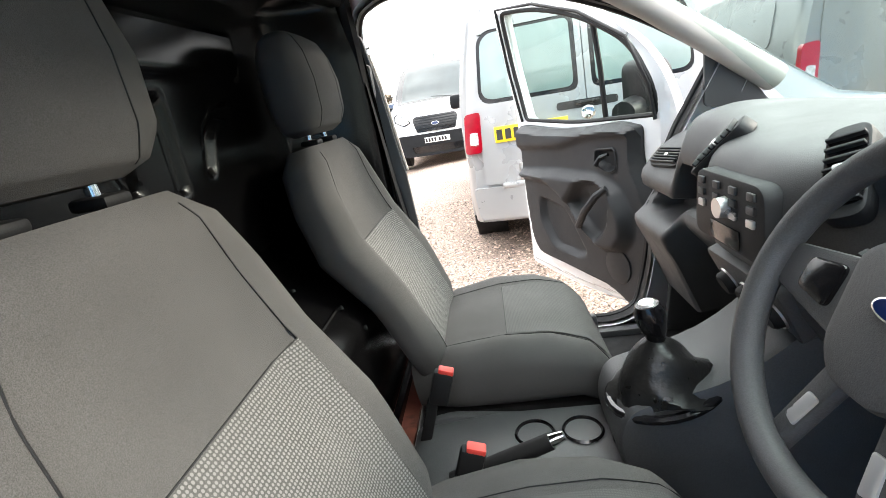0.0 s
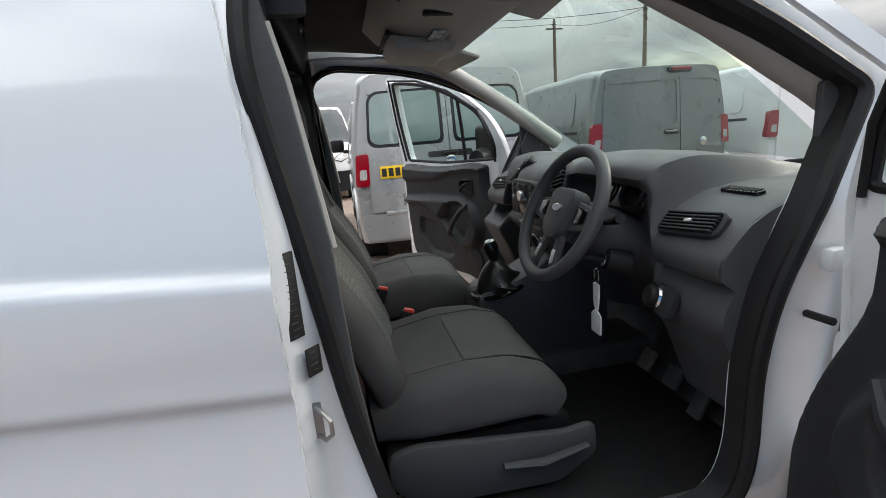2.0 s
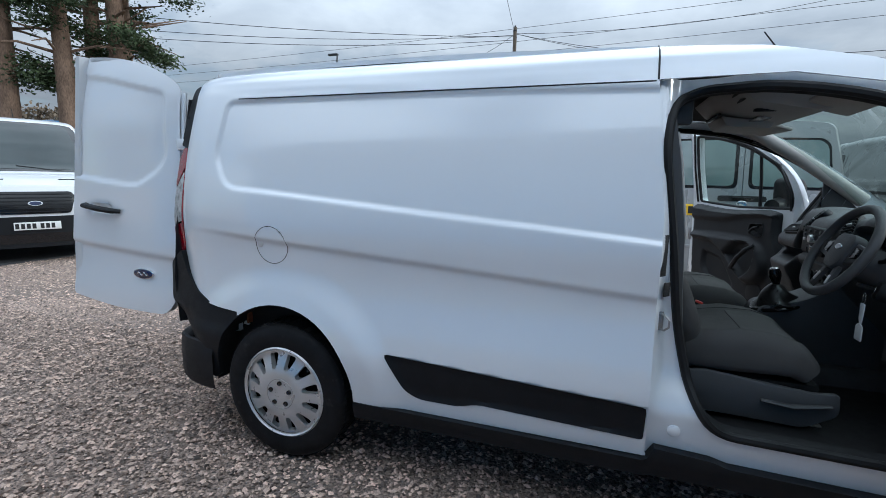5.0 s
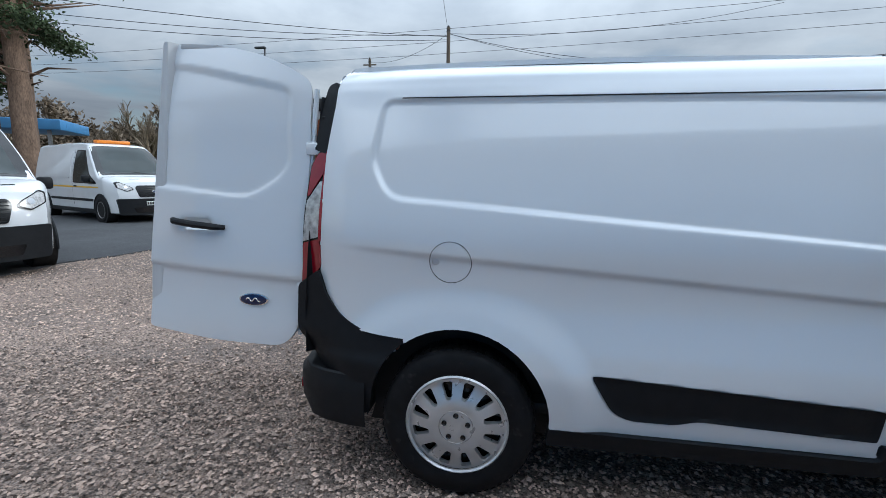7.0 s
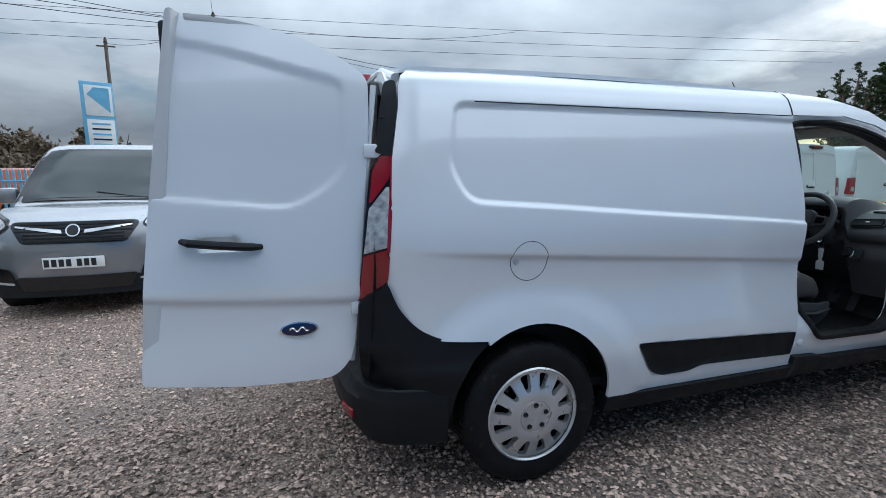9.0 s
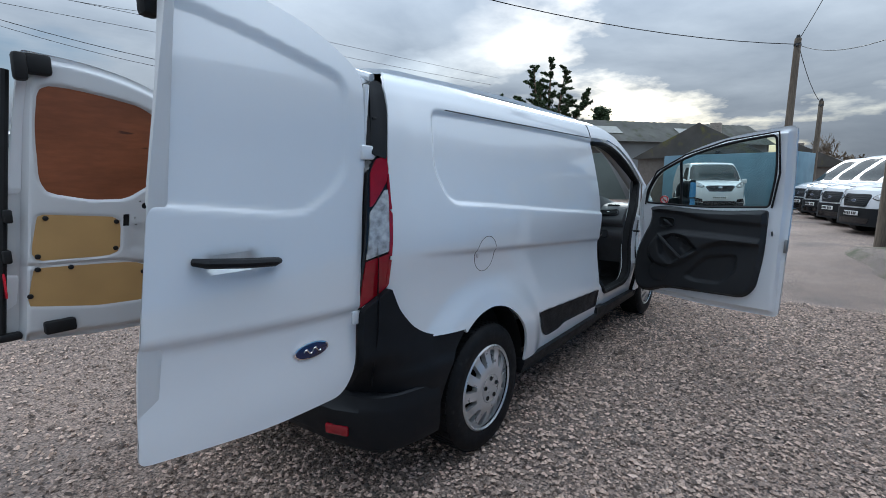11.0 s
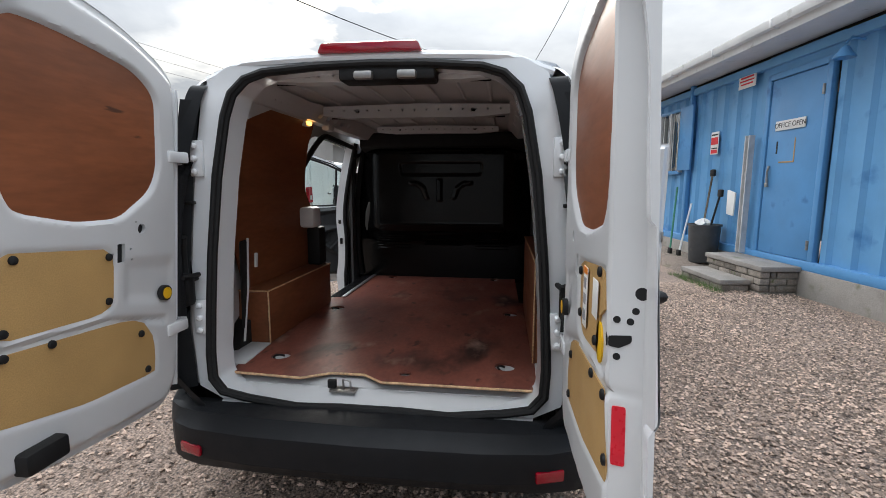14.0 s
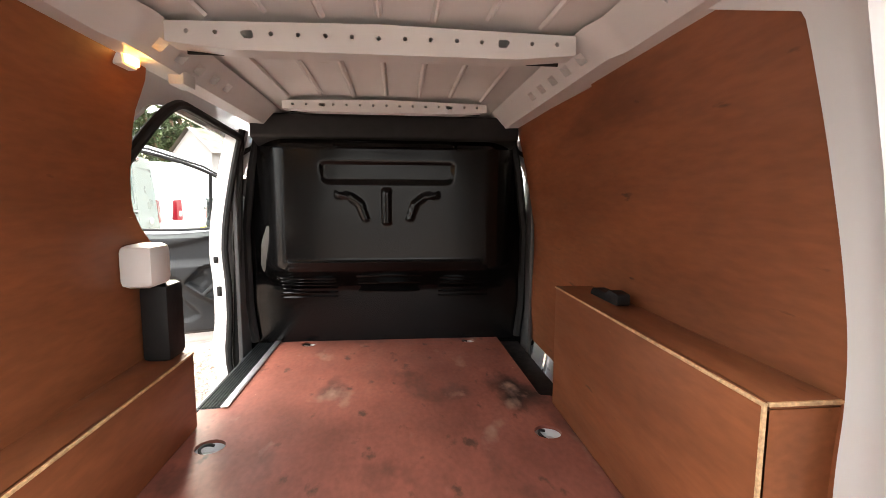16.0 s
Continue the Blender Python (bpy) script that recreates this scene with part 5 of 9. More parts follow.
        on_skin("lock_slot", rounded([(0.650, 1.078), (0.665, 1.080), (0.688, 1.082), (0.688, 1.062), (0.668, 1.054), (0.650, 1.058)], 0.004), BLACK)
        lb = part("instruction_label", Shape().box((0.050, 0.002, 0.15), (hinge_x(1.09) - 0.44, side * 0.699, 1.10), 0.0005), PAPER, d, "white instruction label with pictograms")
        ib = Shape()
        for k in range(3):
            ib.box((0.028, 0.001, 0.026), (hinge_x(1.09) - 0.44, side * 0.6975, 1.135 - 0.04 * k), 0)
        part("label_picture", ib, surf("grey_print", (0.30, 0.30, 0.32), 0.6), lb)
        part("label_band", Shape().box((0.047, 0.001, 0.016), (hinge_x(1.09) - 0.44, side * 0.6975, 1.166), 0), ORANGE, lb)
        part("instruction_label", Shape().box((0.055, 0.002, 0.085), (hinge_x(1.12) - 0.565, side * 0.699, 1.125), 0.0005), PAPER, d, "small white label")
    else:
        seal_ = part("edge_seal", Shape().tube([(hinge_x(z) - 0.770, side * 0.748, z) for z in np.linspace(0.67, 1.84, 12)], 0.017, 8), BLACK, d, "black rubber strip down the door's free edge")
        part("seal_foot", Shape().box((0.10, 0.05, 0.035), (hinge_x(0.655) - 0.750, side * 0.745, 0.650), 0.012), BLACK, seal_)
        for z in (1.02, 1.20):
            part("seal_catch", Shape().box((0.030, 0.045, 0.06), (hinge_x(z) - 0.758, side * 0.725, z), 0.008), BLACK, seal_)
        part("edge_tape", Shape().box((0.006, 0.030, 0.11), (hinge_x(0.89) - 0.764, side * 0.722, 0.89), 0.001), RED, d, "red reflective strip")
        part("edge_bracket", Shape().box((0.12, 0.05, 0.06), (hinge_x(0.71) - 0.575, side * 0.690, 0.672), 0.01), BLACK, d, "black latch bracket on the door's foot")
        part("edge_bracket", Shape().box((0.10, 0.06, 0.09), (hinge_x(1.85) - 0.67, side * 0.690, 1.87), 0.015), BLACK, d, "black latch bracket on the door's head")
    part("top_bracket", Shape().box((0.05, 0.055, 0.12), (hinge_x(1.86) - 0.735, side * 0.675, 1.85), 0.015), BLACK, d, "black latch catch on the door's head")
    part("check_strap", Shape().tube([(-0.64, side * 0.69, 1.02), (-0.72, side * 0.70, 1.02)], 0.01, 6), BLACK, d)
    d.data = Shape().tube([(hinge_x(z) - 0.012, side * 0.735, z) for z in np.linspace(0.62, 1.72, 8)], 0.012, 8).mesh(name, WHITE)
    return d


PLY_FIELD = rounded([(0.665, 1.788), (0.55, 1.788), (0.40, 1.768), (0.24, 1.738), (0.145, 1.672), (0.135, 1.42), (0.17, 1.345), (0.300, 1.262), (0.45, 1.262), (0.625, 1.30), (0.655, 1.36), (0.675, 1.60)], [0.08, 0.1, 0.1, 0.06, 0.05, 0.05, 0.04, 0.04, 0.05, 0.03, 0.03, 0.05])
B1_LEFT = rounded([(0.66, 1.205), (0.35, 1.175), (0.325, 1.15), (0.325, 1.0), (0.38, 0.98), (0.66, 0.99), (0.68, 1.03)], 0.02)
B1_RIGHT = rounded([(0.345, 1.175), (0.625, 1.205), (0.645, 1.105), (0.59, 1.095), (0.58, 1.005), (0.40, 0.99), (0.345, 1.02)], 0.015)
B2_FIELD = rounded([(0.67, 0.958), (0.31, 0.938), (0.21, 0.92), (0.155, 0.845), (0.145, 0.722), (0.42, 0.735), (0.69, 0.785)], 0.02)
IN_FIELDS = [(PLY_FIELD, 0.018), (B1_LEFT, 0.008), (B2_FIELD, 0.008), (rounded([(0.70, 0.975), (0.32, 0.955), (0.10, 0.90), (0.10, 0.88), (0.32, 0.945), (0.70, 0.965)], 0.005), 0.012)]
rear_door(-1, "rear_door")
rear_door(1, "rear_door")

# ---- cab ----
def woven(name, plane, light):
    """Seat insert cloth: a fine light check on dark grey."""
    m = surf(name, (0.085, 0.083, 0.08), 0.9, vary=0.1, scale=8, grain=0.2, grain_scale=700, spec=0.2)
    n, l = m.node_tree.nodes, m.node_tree.links
    b = n["Principled BSDF"]
    was = b.inputs["Base Color"].links[0].from_socket
    mp = n.new("ShaderNodeMapping")
    mp.inputs["Scale"].default_value = plane
    tc = n.new("ShaderNodeTexCoord")
    l.new(tc.outputs["Object"], mp.inputs[0])
    v = n.new("ShaderNodeTexVoronoi")
    v.inputs["Scale"].default_value, v.inputs["Randomness"].default_value = 1.0, 0.15
    l.new(mp.outputs[0], v.inputs["Vector"])
    r = n.new("ShaderNodeMapRange")
    for k, x in zip(("From Min", "From Max", "To Min", "To Max"), (0.28, 0.42, 1.0, 0.0)):
        r.inputs[k].default_value = x
    l.new(v.outputs["Distance"], r.inputs["Value"])
    mix = n.new("ShaderNodeMix")
    mix.data_type = "RGBA"
    l.new(r.outputs[0], mix.inputs[0])
    l.new(was, mix.inputs[6])
    mix.inputs[7].default_value = (light, light * 0.98, light * 0.93, 1)
    l.new(mix.outputs[2], b.inputs["Base Color"])
    return m


INSERT = woven("woven_back_insert", (0, 200, 200), 0.21)
INSERT_FLAT = woven("woven_cushion_insert", (260, 260, 0), 0.115)


class Pad:
    """An upholstered cushion drawn along a spine of stations: (x, z, ahead-x, ahead-z, half width, thickness, bolster)."""

    def __init__(self, stations, cy, square=0.42):
        self.st, self.cy, self.sq = stations, cy, square

    def at(self, s):
        k = min(int(s * (len(self.st) - 1)), len(self.st) - 2)
        t = s * (len(self.st) - 1) - k
        return [a * (1 - t) + b * t for a, b in zip(self.st[k], self.st[k + 1])]

    def ring(self, s, n=36):
        x, z, ax, az, w, th, bol = self.at(s)
        l_ = math.hypot(ax, az)
        ax, az = ax / l_, az / l_
        pts = []
        for k in range(n):
            a = 2 * math.pi * k / n
            c, q = math.cos(a), math.sin(a)
            y = w * math.copysign(abs(c) ** self.sq, c)
            d = th / 2 * math.copysign(abs(q) ** 0.55, q)
            if q > 0:
                r = abs(y) / w
                d += bol * (smooth01(np.array((r - 0.52) / 0.30)) - 1.6 * max(0.0, r - 0.86)) * q ** 0.5
            pts.append((x + ax * d, self.cy + y, z + az * d))
        return pts

    def body(self, n=30):
        eased = [0.5 - 0.5 * math.cos(math.pi * k / n) for k in range(n + 1)]
        rings = [self.ring(s) for s in eased]
        first, last = rings[0], rings[-1]
        def shrink(r, f):
            c = [sum(p[i] for p in r) / len(r) for i in range(3)]
            return [tuple(c[i] + (p[i] - c[i]) * f for i in range(3)) for p in r]
        return Shape().loft([shrink(first, 0.55), shrink(first, 0.90)] + rings + [shrink(last, 0.90), shrink(last, 0.55)])

    def face(self, s, y, lift_=0.003):
        """The point of the front face at that place of the spine, y off the middle."""
        x, z, ax, az, w, th, bol = self.at(s)
        l_ = math.hypot(ax, az)
        r = abs(y) / w
        c = min(r, 1.0) ** (1 / self.sq)
        q = math.sqrt(max(0.0, 1 - c * c))
        d = th / 2 * q ** 0.55 + bol * (float(smooth01(np.array((r - 0.52) / 0.30))) - 1.6 * max(0.0, r - 0.86)) * q ** 0.5 + lift_
        return (x + ax / l_ * d, self.cy + y, z + az / l_ * d)

    def patch(self, s0, s1, w0, w1, n=10):
        rows = []
        for i in range(n + 1):
            s = s0 + (s1 - s0) * i / n
            w = w0 + (w1 - w0) * i / n
            rows.append([self.face(s, -w + 2 * w * j / 8) for j in range(9)])
        return Shape().loft(rows, closed=False, cap=False)

    def seam(self, s0, s1, y0, y1, n=14):
        return Shape().tube([self.face(s0 + (s1 - s0) * k / n, y0 + (y1 - y0) * k / n, 0.0) for k in range(n + 1)], 0.0013, 5)


def front_seat(cy, label, dx):
    s = thing("front_seat", label, "car seat", "front seats", (dx, 0, 0))
    cush = Pad([(1.66, 0.645, -0.10, 1, 0.20, 0.13, 0.012), (1.76, 0.660, -0.05, 1, 0.235, 0.15, 0.030), (1.89, 0.672, 0, 1, 0.25, 0.16, 0.036), (2.00, 0.674, 0.06, 1, 0.252, 0.15, 0.030), (2.075, 0.662, 0.25, 1, 0.245, 0.13, 0.018), (2.12, 0.622, 0.8, 1, 0.230, 0.10, 0.006)], cy)
    part("cushion", cush.body(), CLOTH, s, "dark grey cloth seat cushion")
    part("cushion_insert", cush.patch(0.42, 0.95, 0.150, 0.175), INSERT_FLAT, s, "lightly checked cloth insert")
    for y0, y1 in ((-0.15, -0.19), (0.15, 0.19)):
        part("seam", cush.seam(0.10, 0.98, y0, y1), BLACK, s)
    part("seam", Shape().tube([cush.face(0.42, y, 0.001) for y in np.linspace(-0.15, 0.15, 9)], 0.0016, 5), BLACK, s)
    back = Pad([(1.715, 0.66, 1, 0.25, 0.19, 0.08, 0.010), (1.688, 0.76, 1, 0.34, 0.235, 0.075, 0.030), (1.632, 0.90, 1, 0.46, 0.250, 0.066, 0.040), (1.540, 1.03, 1, 0.40, 0.252, 0.092, 0.040), (1.505, 1.15, 1, 0.28, 0.236, 0.098, 0.026), (1.492, 1.228, 1, 0.20, 0.205, 0.105, 0.010), (1.486, 1.272, 1, 0.16, 0.150, 0.075, 0.0)], cy)
    part("backrest", back.body(), CLOTH, s, "dark grey cloth backrest")
    part("backrest_insert", back.patch(0.10, 0.488, 0.158, 0.170, 14), INSERT, s, "lightly checked cloth insert")
    part("seam", Shape().tube([back.face(0.488, y, 0.001) for y in np.linspace(-0.17, 0.17, 9)], 0.0016, 5), BLACK, s)
    for o in (-1, 1):
        part("seam", back.seam(0.10, 0.488, o * 0.160, o * 0.171), BLACK, s)
        part("seam", back.seam(0.488, 0.93, o * 0.171, o * 0.125), BLACK, s)
    head = Pad([(1.486, 1.300, 1, 0.10, 0.095, 0.060, 0.0), (1.488, 1.314, 1, 0.10, 0.128, 0.098, 0.0), (1.488, 1.347, 1, 0.10, 0.148, 0.120, 0.003), (1.484, 1.42, 1, 0.10, 0.152, 0.124, 0.004), (1.478, 1.482, 1, 0.10, 0.144, 0.112, 0.0), (1.473, 1.516, 1, 0.10, 0.122, 0.086, 0.0), (1.470, 1.532, 1, 0.10, 0.090, 0.050, 0.0)], cy, 0.55)
    h = part("headrest", head.body(), CLOTH, s, "dark grey cloth headrest")
    part("headrest_seam", head.seam(0.12, 0.88, -0.085, -0.085), BLACK, h)
    part("headrest_seam", head.seam(0.12, 0.88, 0.085, 0.085), BLACK, h)
    for o in (-0.06, 0.06):
        part("headrest_post", Shape().tube([(1.490, cy + o, 1.255), (1.486, cy + o, 1.345)], 0.007, 10), CHROME, h, "chrome post")
        part("post_collar", Shape().box((0.045, 0.040, 0.014), (1.494, cy + o, 1.282), 0.005), BLACK, h)
    # side covers, base and rails
    for o in (-1, 1):
        cov = rounded([(1.68, 0.60), (1.75, 0.615), (2.12, 0.575), (2.20, 0.585), (2.205, 0.50), (2.10, 0.435), (1.74, 0.45), (1.68, 0.52)], 0.025)
        part("side_cover", Shape().prism(cov, cy + o * 0.235, cy + o * 0.262, "y", 0.010), TRIM, s, "dark plastic seat side cover")
        part("seat_rail", Shape().box((0.50, 0.035, 0.03), (1.93, cy + o * 0.19, 0.415), 0.005), STEEL, s)
        part("rail_support", Shape().box((0.44, 0.03, 0.06), (1.93, cy + o * 0.19, 0.452), 0.006), BLACK, s)
    part("recline_lever", Shape().tube([(1.95, cy - 0.275, 0.53), (2.05, cy - 0.28, 0.522), (2.17, cy - 0.275, 0.54)], [0.010, 0.014, 0.009], 8, flatten=0.6), TRIM, s)
    part("seat_pan", Shape().box((0.48, 0.42, 0.09), (1.92, cy, 0.545), 0.02), BLACK, s)
    return s


front_seat(-0.388, "dark grey cloth driver's seat with a checked insert", 0.010)
front_seat(0.412, "dark grey cloth passenger seat with a checked insert", 0.0)

# cab floor, tunnel and lining
part("cab_floor", Shape().box((1.15, 1.58, 0.02), (2.05, 0, 0.39), 0.004), MAT, van, "black cab floor covering")
part("toe_board", Shape().prism([(2.58, 0.39), (2.72, 0.46), (2.86, 0.80), (2.90, 0.80), (2.90, 0.38)], -0.76, 0.76, "y", 0.01), MAT, van)
part("tunnel", Shape().prism(rounded([(-0.15, 0.38), (-0.12, 0.50), (0.12, 0.50), (0.15, 0.38)], 0.03), 1.60, 2.75, "x", 0.01), MAT, van)


def floor_mat(cy):
    m = thing("floor_mat", "ribbed black rubber floor mat", "mat", "floor mats")
    outline = rounded([(2.22, cy - 0.20), (2.62, cy - 0.20), (2.62, cy + 0.20), (2.22, cy + 0.20)], 0.04)
    part("base", Shape().prism(outline, 0.401, 0.408, "z", 0.002), MAT, m)
    for k in range(16):
        part("rib", Shape().box((0.36, 0.008, 0.005), (2.42, cy - 0.18 + 0.024 * k, 0.410), 0.001), MAT, m)


floor_mat(-0.42)
floor_mat(0.42)

# side inner trim below the dash and the pillar trims
for s_ in (-1, 1):
    part("pillar_trim", Shape().tube([(2.02, s_ * 0.655, 1.685), (2.20, s_ * 0.690, 1.615), (2.42, s_ * 0.735, 1.49), (2.62, s_ * 0.770, 1.36), (2.80, s_ * 0.795, 1.235)], [0.030, 0.036, 0.038, 0.040, 0.042], 10), PILLAR, van, "beige-grey windscreen pillar trim")
    post = [(1.46, 1.58), (1.575, 1.56), (1.602, 1.41), (1.638, 1.13), (1.650, 0.90), (1.69, 0.55), (1.69, 0.40), (1.46, 0.40)]
    part("post_trim", Shape().prism(rounded(post, 0.02), s_ * 0.752, s_ * 0.774, "y", 0.006), TRIM, van, "dark door post trim")
    part("trim_edge", Shape().tube([(1.585, s_ * 0.764, 1.50), (1.604, s_ * 0.764, 1.408), (1.620, s_ * 0.764, 1.29), (1.641, s_ * 0.764, 1.131)], 0.0065, 7), PILLAR, van, "pale beige trim edge")
    if s_ > 0:
        belt = part("seat_belt", Shape().tube([(1.575, s_ * 0.72, 1.42), (1.60, s_ * 0.735, 1.10), (1.64, s_ * 0.745, 0.80), (1.66, s_ * 0.745, 0.52)], 0.022, 6, flatten=0.12), BLACK, van, "black seat belt webbing")
        part("belt_anchor", Shape().box((0.05, 0.03, 0.10), (1.568, s_ * 0.735, 1.42), 0.012), TRIM, belt)
    part("kick_panel", Shape().prism(rounded([(2.46, 0.42), (2.62, 0.40), (2.85, 0.60), (2.85, 1.10), (2.60, 1.12), (2.50, 0.80)], 0.03), s_ * 0.775, s_ * 0.80, "y", 0.008), TRIM, van)
    part("sill_trim", Shape().box((0.80, 0.06, 0.05), (2.05, s_ * 0.80, 0.425), 0.012), TRIM, van)
    part("mirror_corner", Shape().prism(rounded([(2.60, 1.18), (2.80, 1.16), (2.70, 1.29), (2.60, 1.36)], 0.02), s_ * 0.80, s_ * 0.815, "y", 0.004), TRIM, van)

# headlining and overhead shelf
part("headlining", sheet([(1.52, -0.66), (2.0, -0.64), (2.13, -0.48), (2.21, -0.3), (2.24, 0), (2.21, 0.3), (2.13, 0.48), (2.0, 0.64), (1.52, 0.66)], [], lambda x, y: (x, y, roof_height(x, y) - 0.045 - 0.05 * (np.abs(y) / 0.66) ** 4), 0.05), HEADLINER, van, "dark grey headlining")
part("roof_lining_rear", Shape().prism(rounded([(1.40, 1.66), (1.56, 1.62), (1.58, 1.76), (1.40, 1.78)], 0.02), -0.66, 0.66, "y", 0.01), BLACK, van)
shelf = part("overhead_shelf", Shape().prism(rounded([(1.80, 1.74), (1.88, 1.655), (2.10, 1.612), (2.17, 1.615), (2.18, 1.70)], [0.02, 0.05, 0.03, 0.02, 0.01]), -0.40, 0.40, "y", 0.02), PILLAR, van, "grey overhead console")
part("map_lamp", Shape().box((0.06, 0.16, 0.012), (2.02, 0.0, 1.622), 0.005, pose(0, 0, 0, 0, 0, 0)), CLEAR_LENS, shelf)
part("console_pocket", Shape().prism(rounded([(1.87, 1.645), (1.90, 1.600), (2.08, 1.585), (2.10, 1.618)], 0.012), 0.05, 0.37, "y", 0.008), PILLAR, shelf, "grey flap of the overhead pocket")
part("pocket_mouth", Shape().box((0.014, 0.30, 0.012), (1.868, 0.21, 1.655), 0.004), BLACK, shelf)
for k in range(3):
    part("vent_slit", Shape().tube([(1.826 + 0.022 * k, -0.36, 1.712 - 0.024 * k), (1.824 + 0.022 * k, -0.31, 1.714 - 0.024 * k), (1.826 + 0.022 * k, -0.25, 1.712 - 0.024 * k)], [0.003, 0.007, 0.003], 6), BLACK, shelf)
part("shelf_slot", Shape().box((0.11, 0.028, 0.012), (1.99, -0.24, 1.634), 0.004, pose(0, 0, 0, 0, 0, 0)), BLACK, shelf)
for s_ in (-1, 1):
    part("sun_visor", Shape().box((0.17, 0.36, 0.018), (0, 0, 0), 0.008, pose(2.15, s_ * 0.46, 1.625, 0, 16, s_ * 6)), PILLAR, van, "grey sun visor folded up")
part("roof_clip", Shape().box((0.09, 0.03, 0.13), (1.60, -0.64, 1.60), 0.02), TRIM, van, "dark coat hook and lamp by the roof edge")
part("roof_clip", Shape().box((0.04, 0.03, 0.06), (1.62, -0.63, 1.585), 0.008), CLEAR_LENS, van)

# ---- dash ----
dash = thing("dashboard", "dark grey moulded plastic dashboard", "dashboard")


def dash_at(y, s):
    """The dash skin from the windscreen (s = 0) over its brow and down to the knees (s = 1)."""
    px = curve([(0, 2.99), (0.22, 2.72), (0.40, 2.52), (0.50, 2.44), (0.56, 2.415), (0.66, 2.42), (0.78, 2.45), (0.90, 2.55), (1.0, 2.68)])
    pz = curve([(0, 1.135), (0.22, 1.19), (0.40, 1.205), (0.50, 1.175), (0.56, 1.12), (0.66, 1.03), (0.78, 0.92), (0.90, 0.80), (1.0, 0.66)])
    ex = curve([(0, 2.99), (0.20, 2.76), (0.34, 2.60), (0.42, 2.525), (0.47, 2.475), (0.54, 2.425), (0.58, 2.402), (0.61, 2.408), (0.65, 2.440), (0.70, 2.425), (0.80, 2.415), (0.90, 2.46), (1.0, 2.52)])
    ez = curve([(0, 1.135), (0.20, 1.138), (0.34, 1.130), (0.42, 1.112), (0.47, 1.086), (0.54, 1.035), (0.58, 0.998), (0.61, 0.965), (0.65, 0.942), (0.70, 0.915), (0.80, 0.85), (0.90, 0.75), (1.0, 0.60)])
    ends = smooth01((-y - 0.535) / 0.045) + smooth01((y - 0.50) / 0.06)
    x, z = px(s) * (1 - ends) + ex(s) * ends, pz(s) * (1 - ends) + ez(s) * ends
    hood = np.exp(-((y + 0.345) / 0.17) ** 4)
    x = x - 0.060 * hood * smooth01((s - 0.25) / 0.15) * smooth01((0.55 - s) / 0.03) + 0.05 * hood * smooth01((s - 0.54) / 0.03) * smooth01((0.76 - s) / 0.06)
    z = z + 0.014 * hood * smooth01((s - 0.12) / 0.2) * smooth01((0.60 - s) / 0.1)
    mid = np.exp(-((y - 0.06) / 0.21) ** 4)
    x = x - 0.085 * mid * smooth01((s - 0.38) / 0.16)
    z = z - 0.012 * mid * smooth01((s - 0.3) / 0.1)
    shelf_ = smooth01((y - 0.27) / 0.05) * smooth01((0.76 - y) / 0.04)
    x = x + 0.09 * shelf_ * smooth01((s - 0.61) / 0.03) * smooth01((0.76 - s) / 0.04)
    x = x - 0.04 * smooth01((y - 0.28) / 0.1) * smooth01((s - 0.72) / 0.08)
    return x, y, z


part("dash_skin", sheet([(-0.80, 0.0), (-0.80, 1.0), (0.80, 1.0), (0.80, 0.0)], [], dash_at, 0.0125, None), TRIM, dash)
for s_ in (-1, 1):
    cap_line = [(float(dash_at(np.array(s_ * 0.80), np.array(t))[0]), float(dash_at(np.array(s_ * 0.80), np.array(t))[2])) for t in np.linspace(0, 1, 24)] + [(2.99, 0.60)]
    part("dash_end", Shape().prism(cap_line, s_ * 0.795, s_ * 0.806, "y"), TRIM, dash)


def on_dash(y, s, lift_=0.004):
    """A frame set on the dash skin: x across the van, y along the skin, z outwards."""
    p = Vector([float(c) for c in dash_at(np.array(y), np.array(s))])
    a = Vector([float(c) for c in dash_at(np.array(y + 0.01), np.array(s))]) - p
    b = Vector([float(c) for c in dash_at(np.array(y), np.array(s - 0.015))]) - p
    a.normalize()
    n_ = a.cross(b)
    n_.normalize()
    if n_.x > 0.2 or n_.z < -0.2:
        n_ = -n_
    b = n_.cross(a)
    p = p + n_ * lift_
    return Matrix(((a.x, b.x, n_.x, p.x), (a.y, b.y, n_.y, p.y), (a.z, b.z, n_.z, p.z), (0, 0, 0, 1)))


def vent(y, s, w, h, slats=6, turn=0.0, m=None):
    m = m or on_dash(y, s, -0.007) @ pose(0, 0, 0, 0, 0, turn)
    v_ = part("air_vent", Shape().prism(rounded([(-w / 2, -h / 2), (w / 2, -h / 2), (w / 2, h / 2), (-w / 2, h / 2)], min(w, h) * 0.4), -0.02, 0.010, "z", 0.004, m), TRIM_SOFT, dash, "slatted air vent")
    part("vent_hollow", Shape().prism(rounded([(-w * 0.44, -h * 0.38), (w * 0.44, -h * 0.38), (w * 0.44, h * 0.38), (-w * 0.44, h * 0.38)], min(w, h) * 0.3), 0.005, 0.0115, "z", 0.0, m), GLOSS_BLACK, v_)
    for k in range(slats):
        q = -0.34 * h + 0.68 * h * k / (slats - 1)
        part("slat", Shape().box((w * 0.84, 0.0045, 0.011), (0, q, 0.014), 0.001, m), TRIM_SOFT, v_)
    part("vent_tab", Shape().box((0.022, 0.010, 0.010), (0, 0, 0.016), 0.003, m), SILVER, v_)


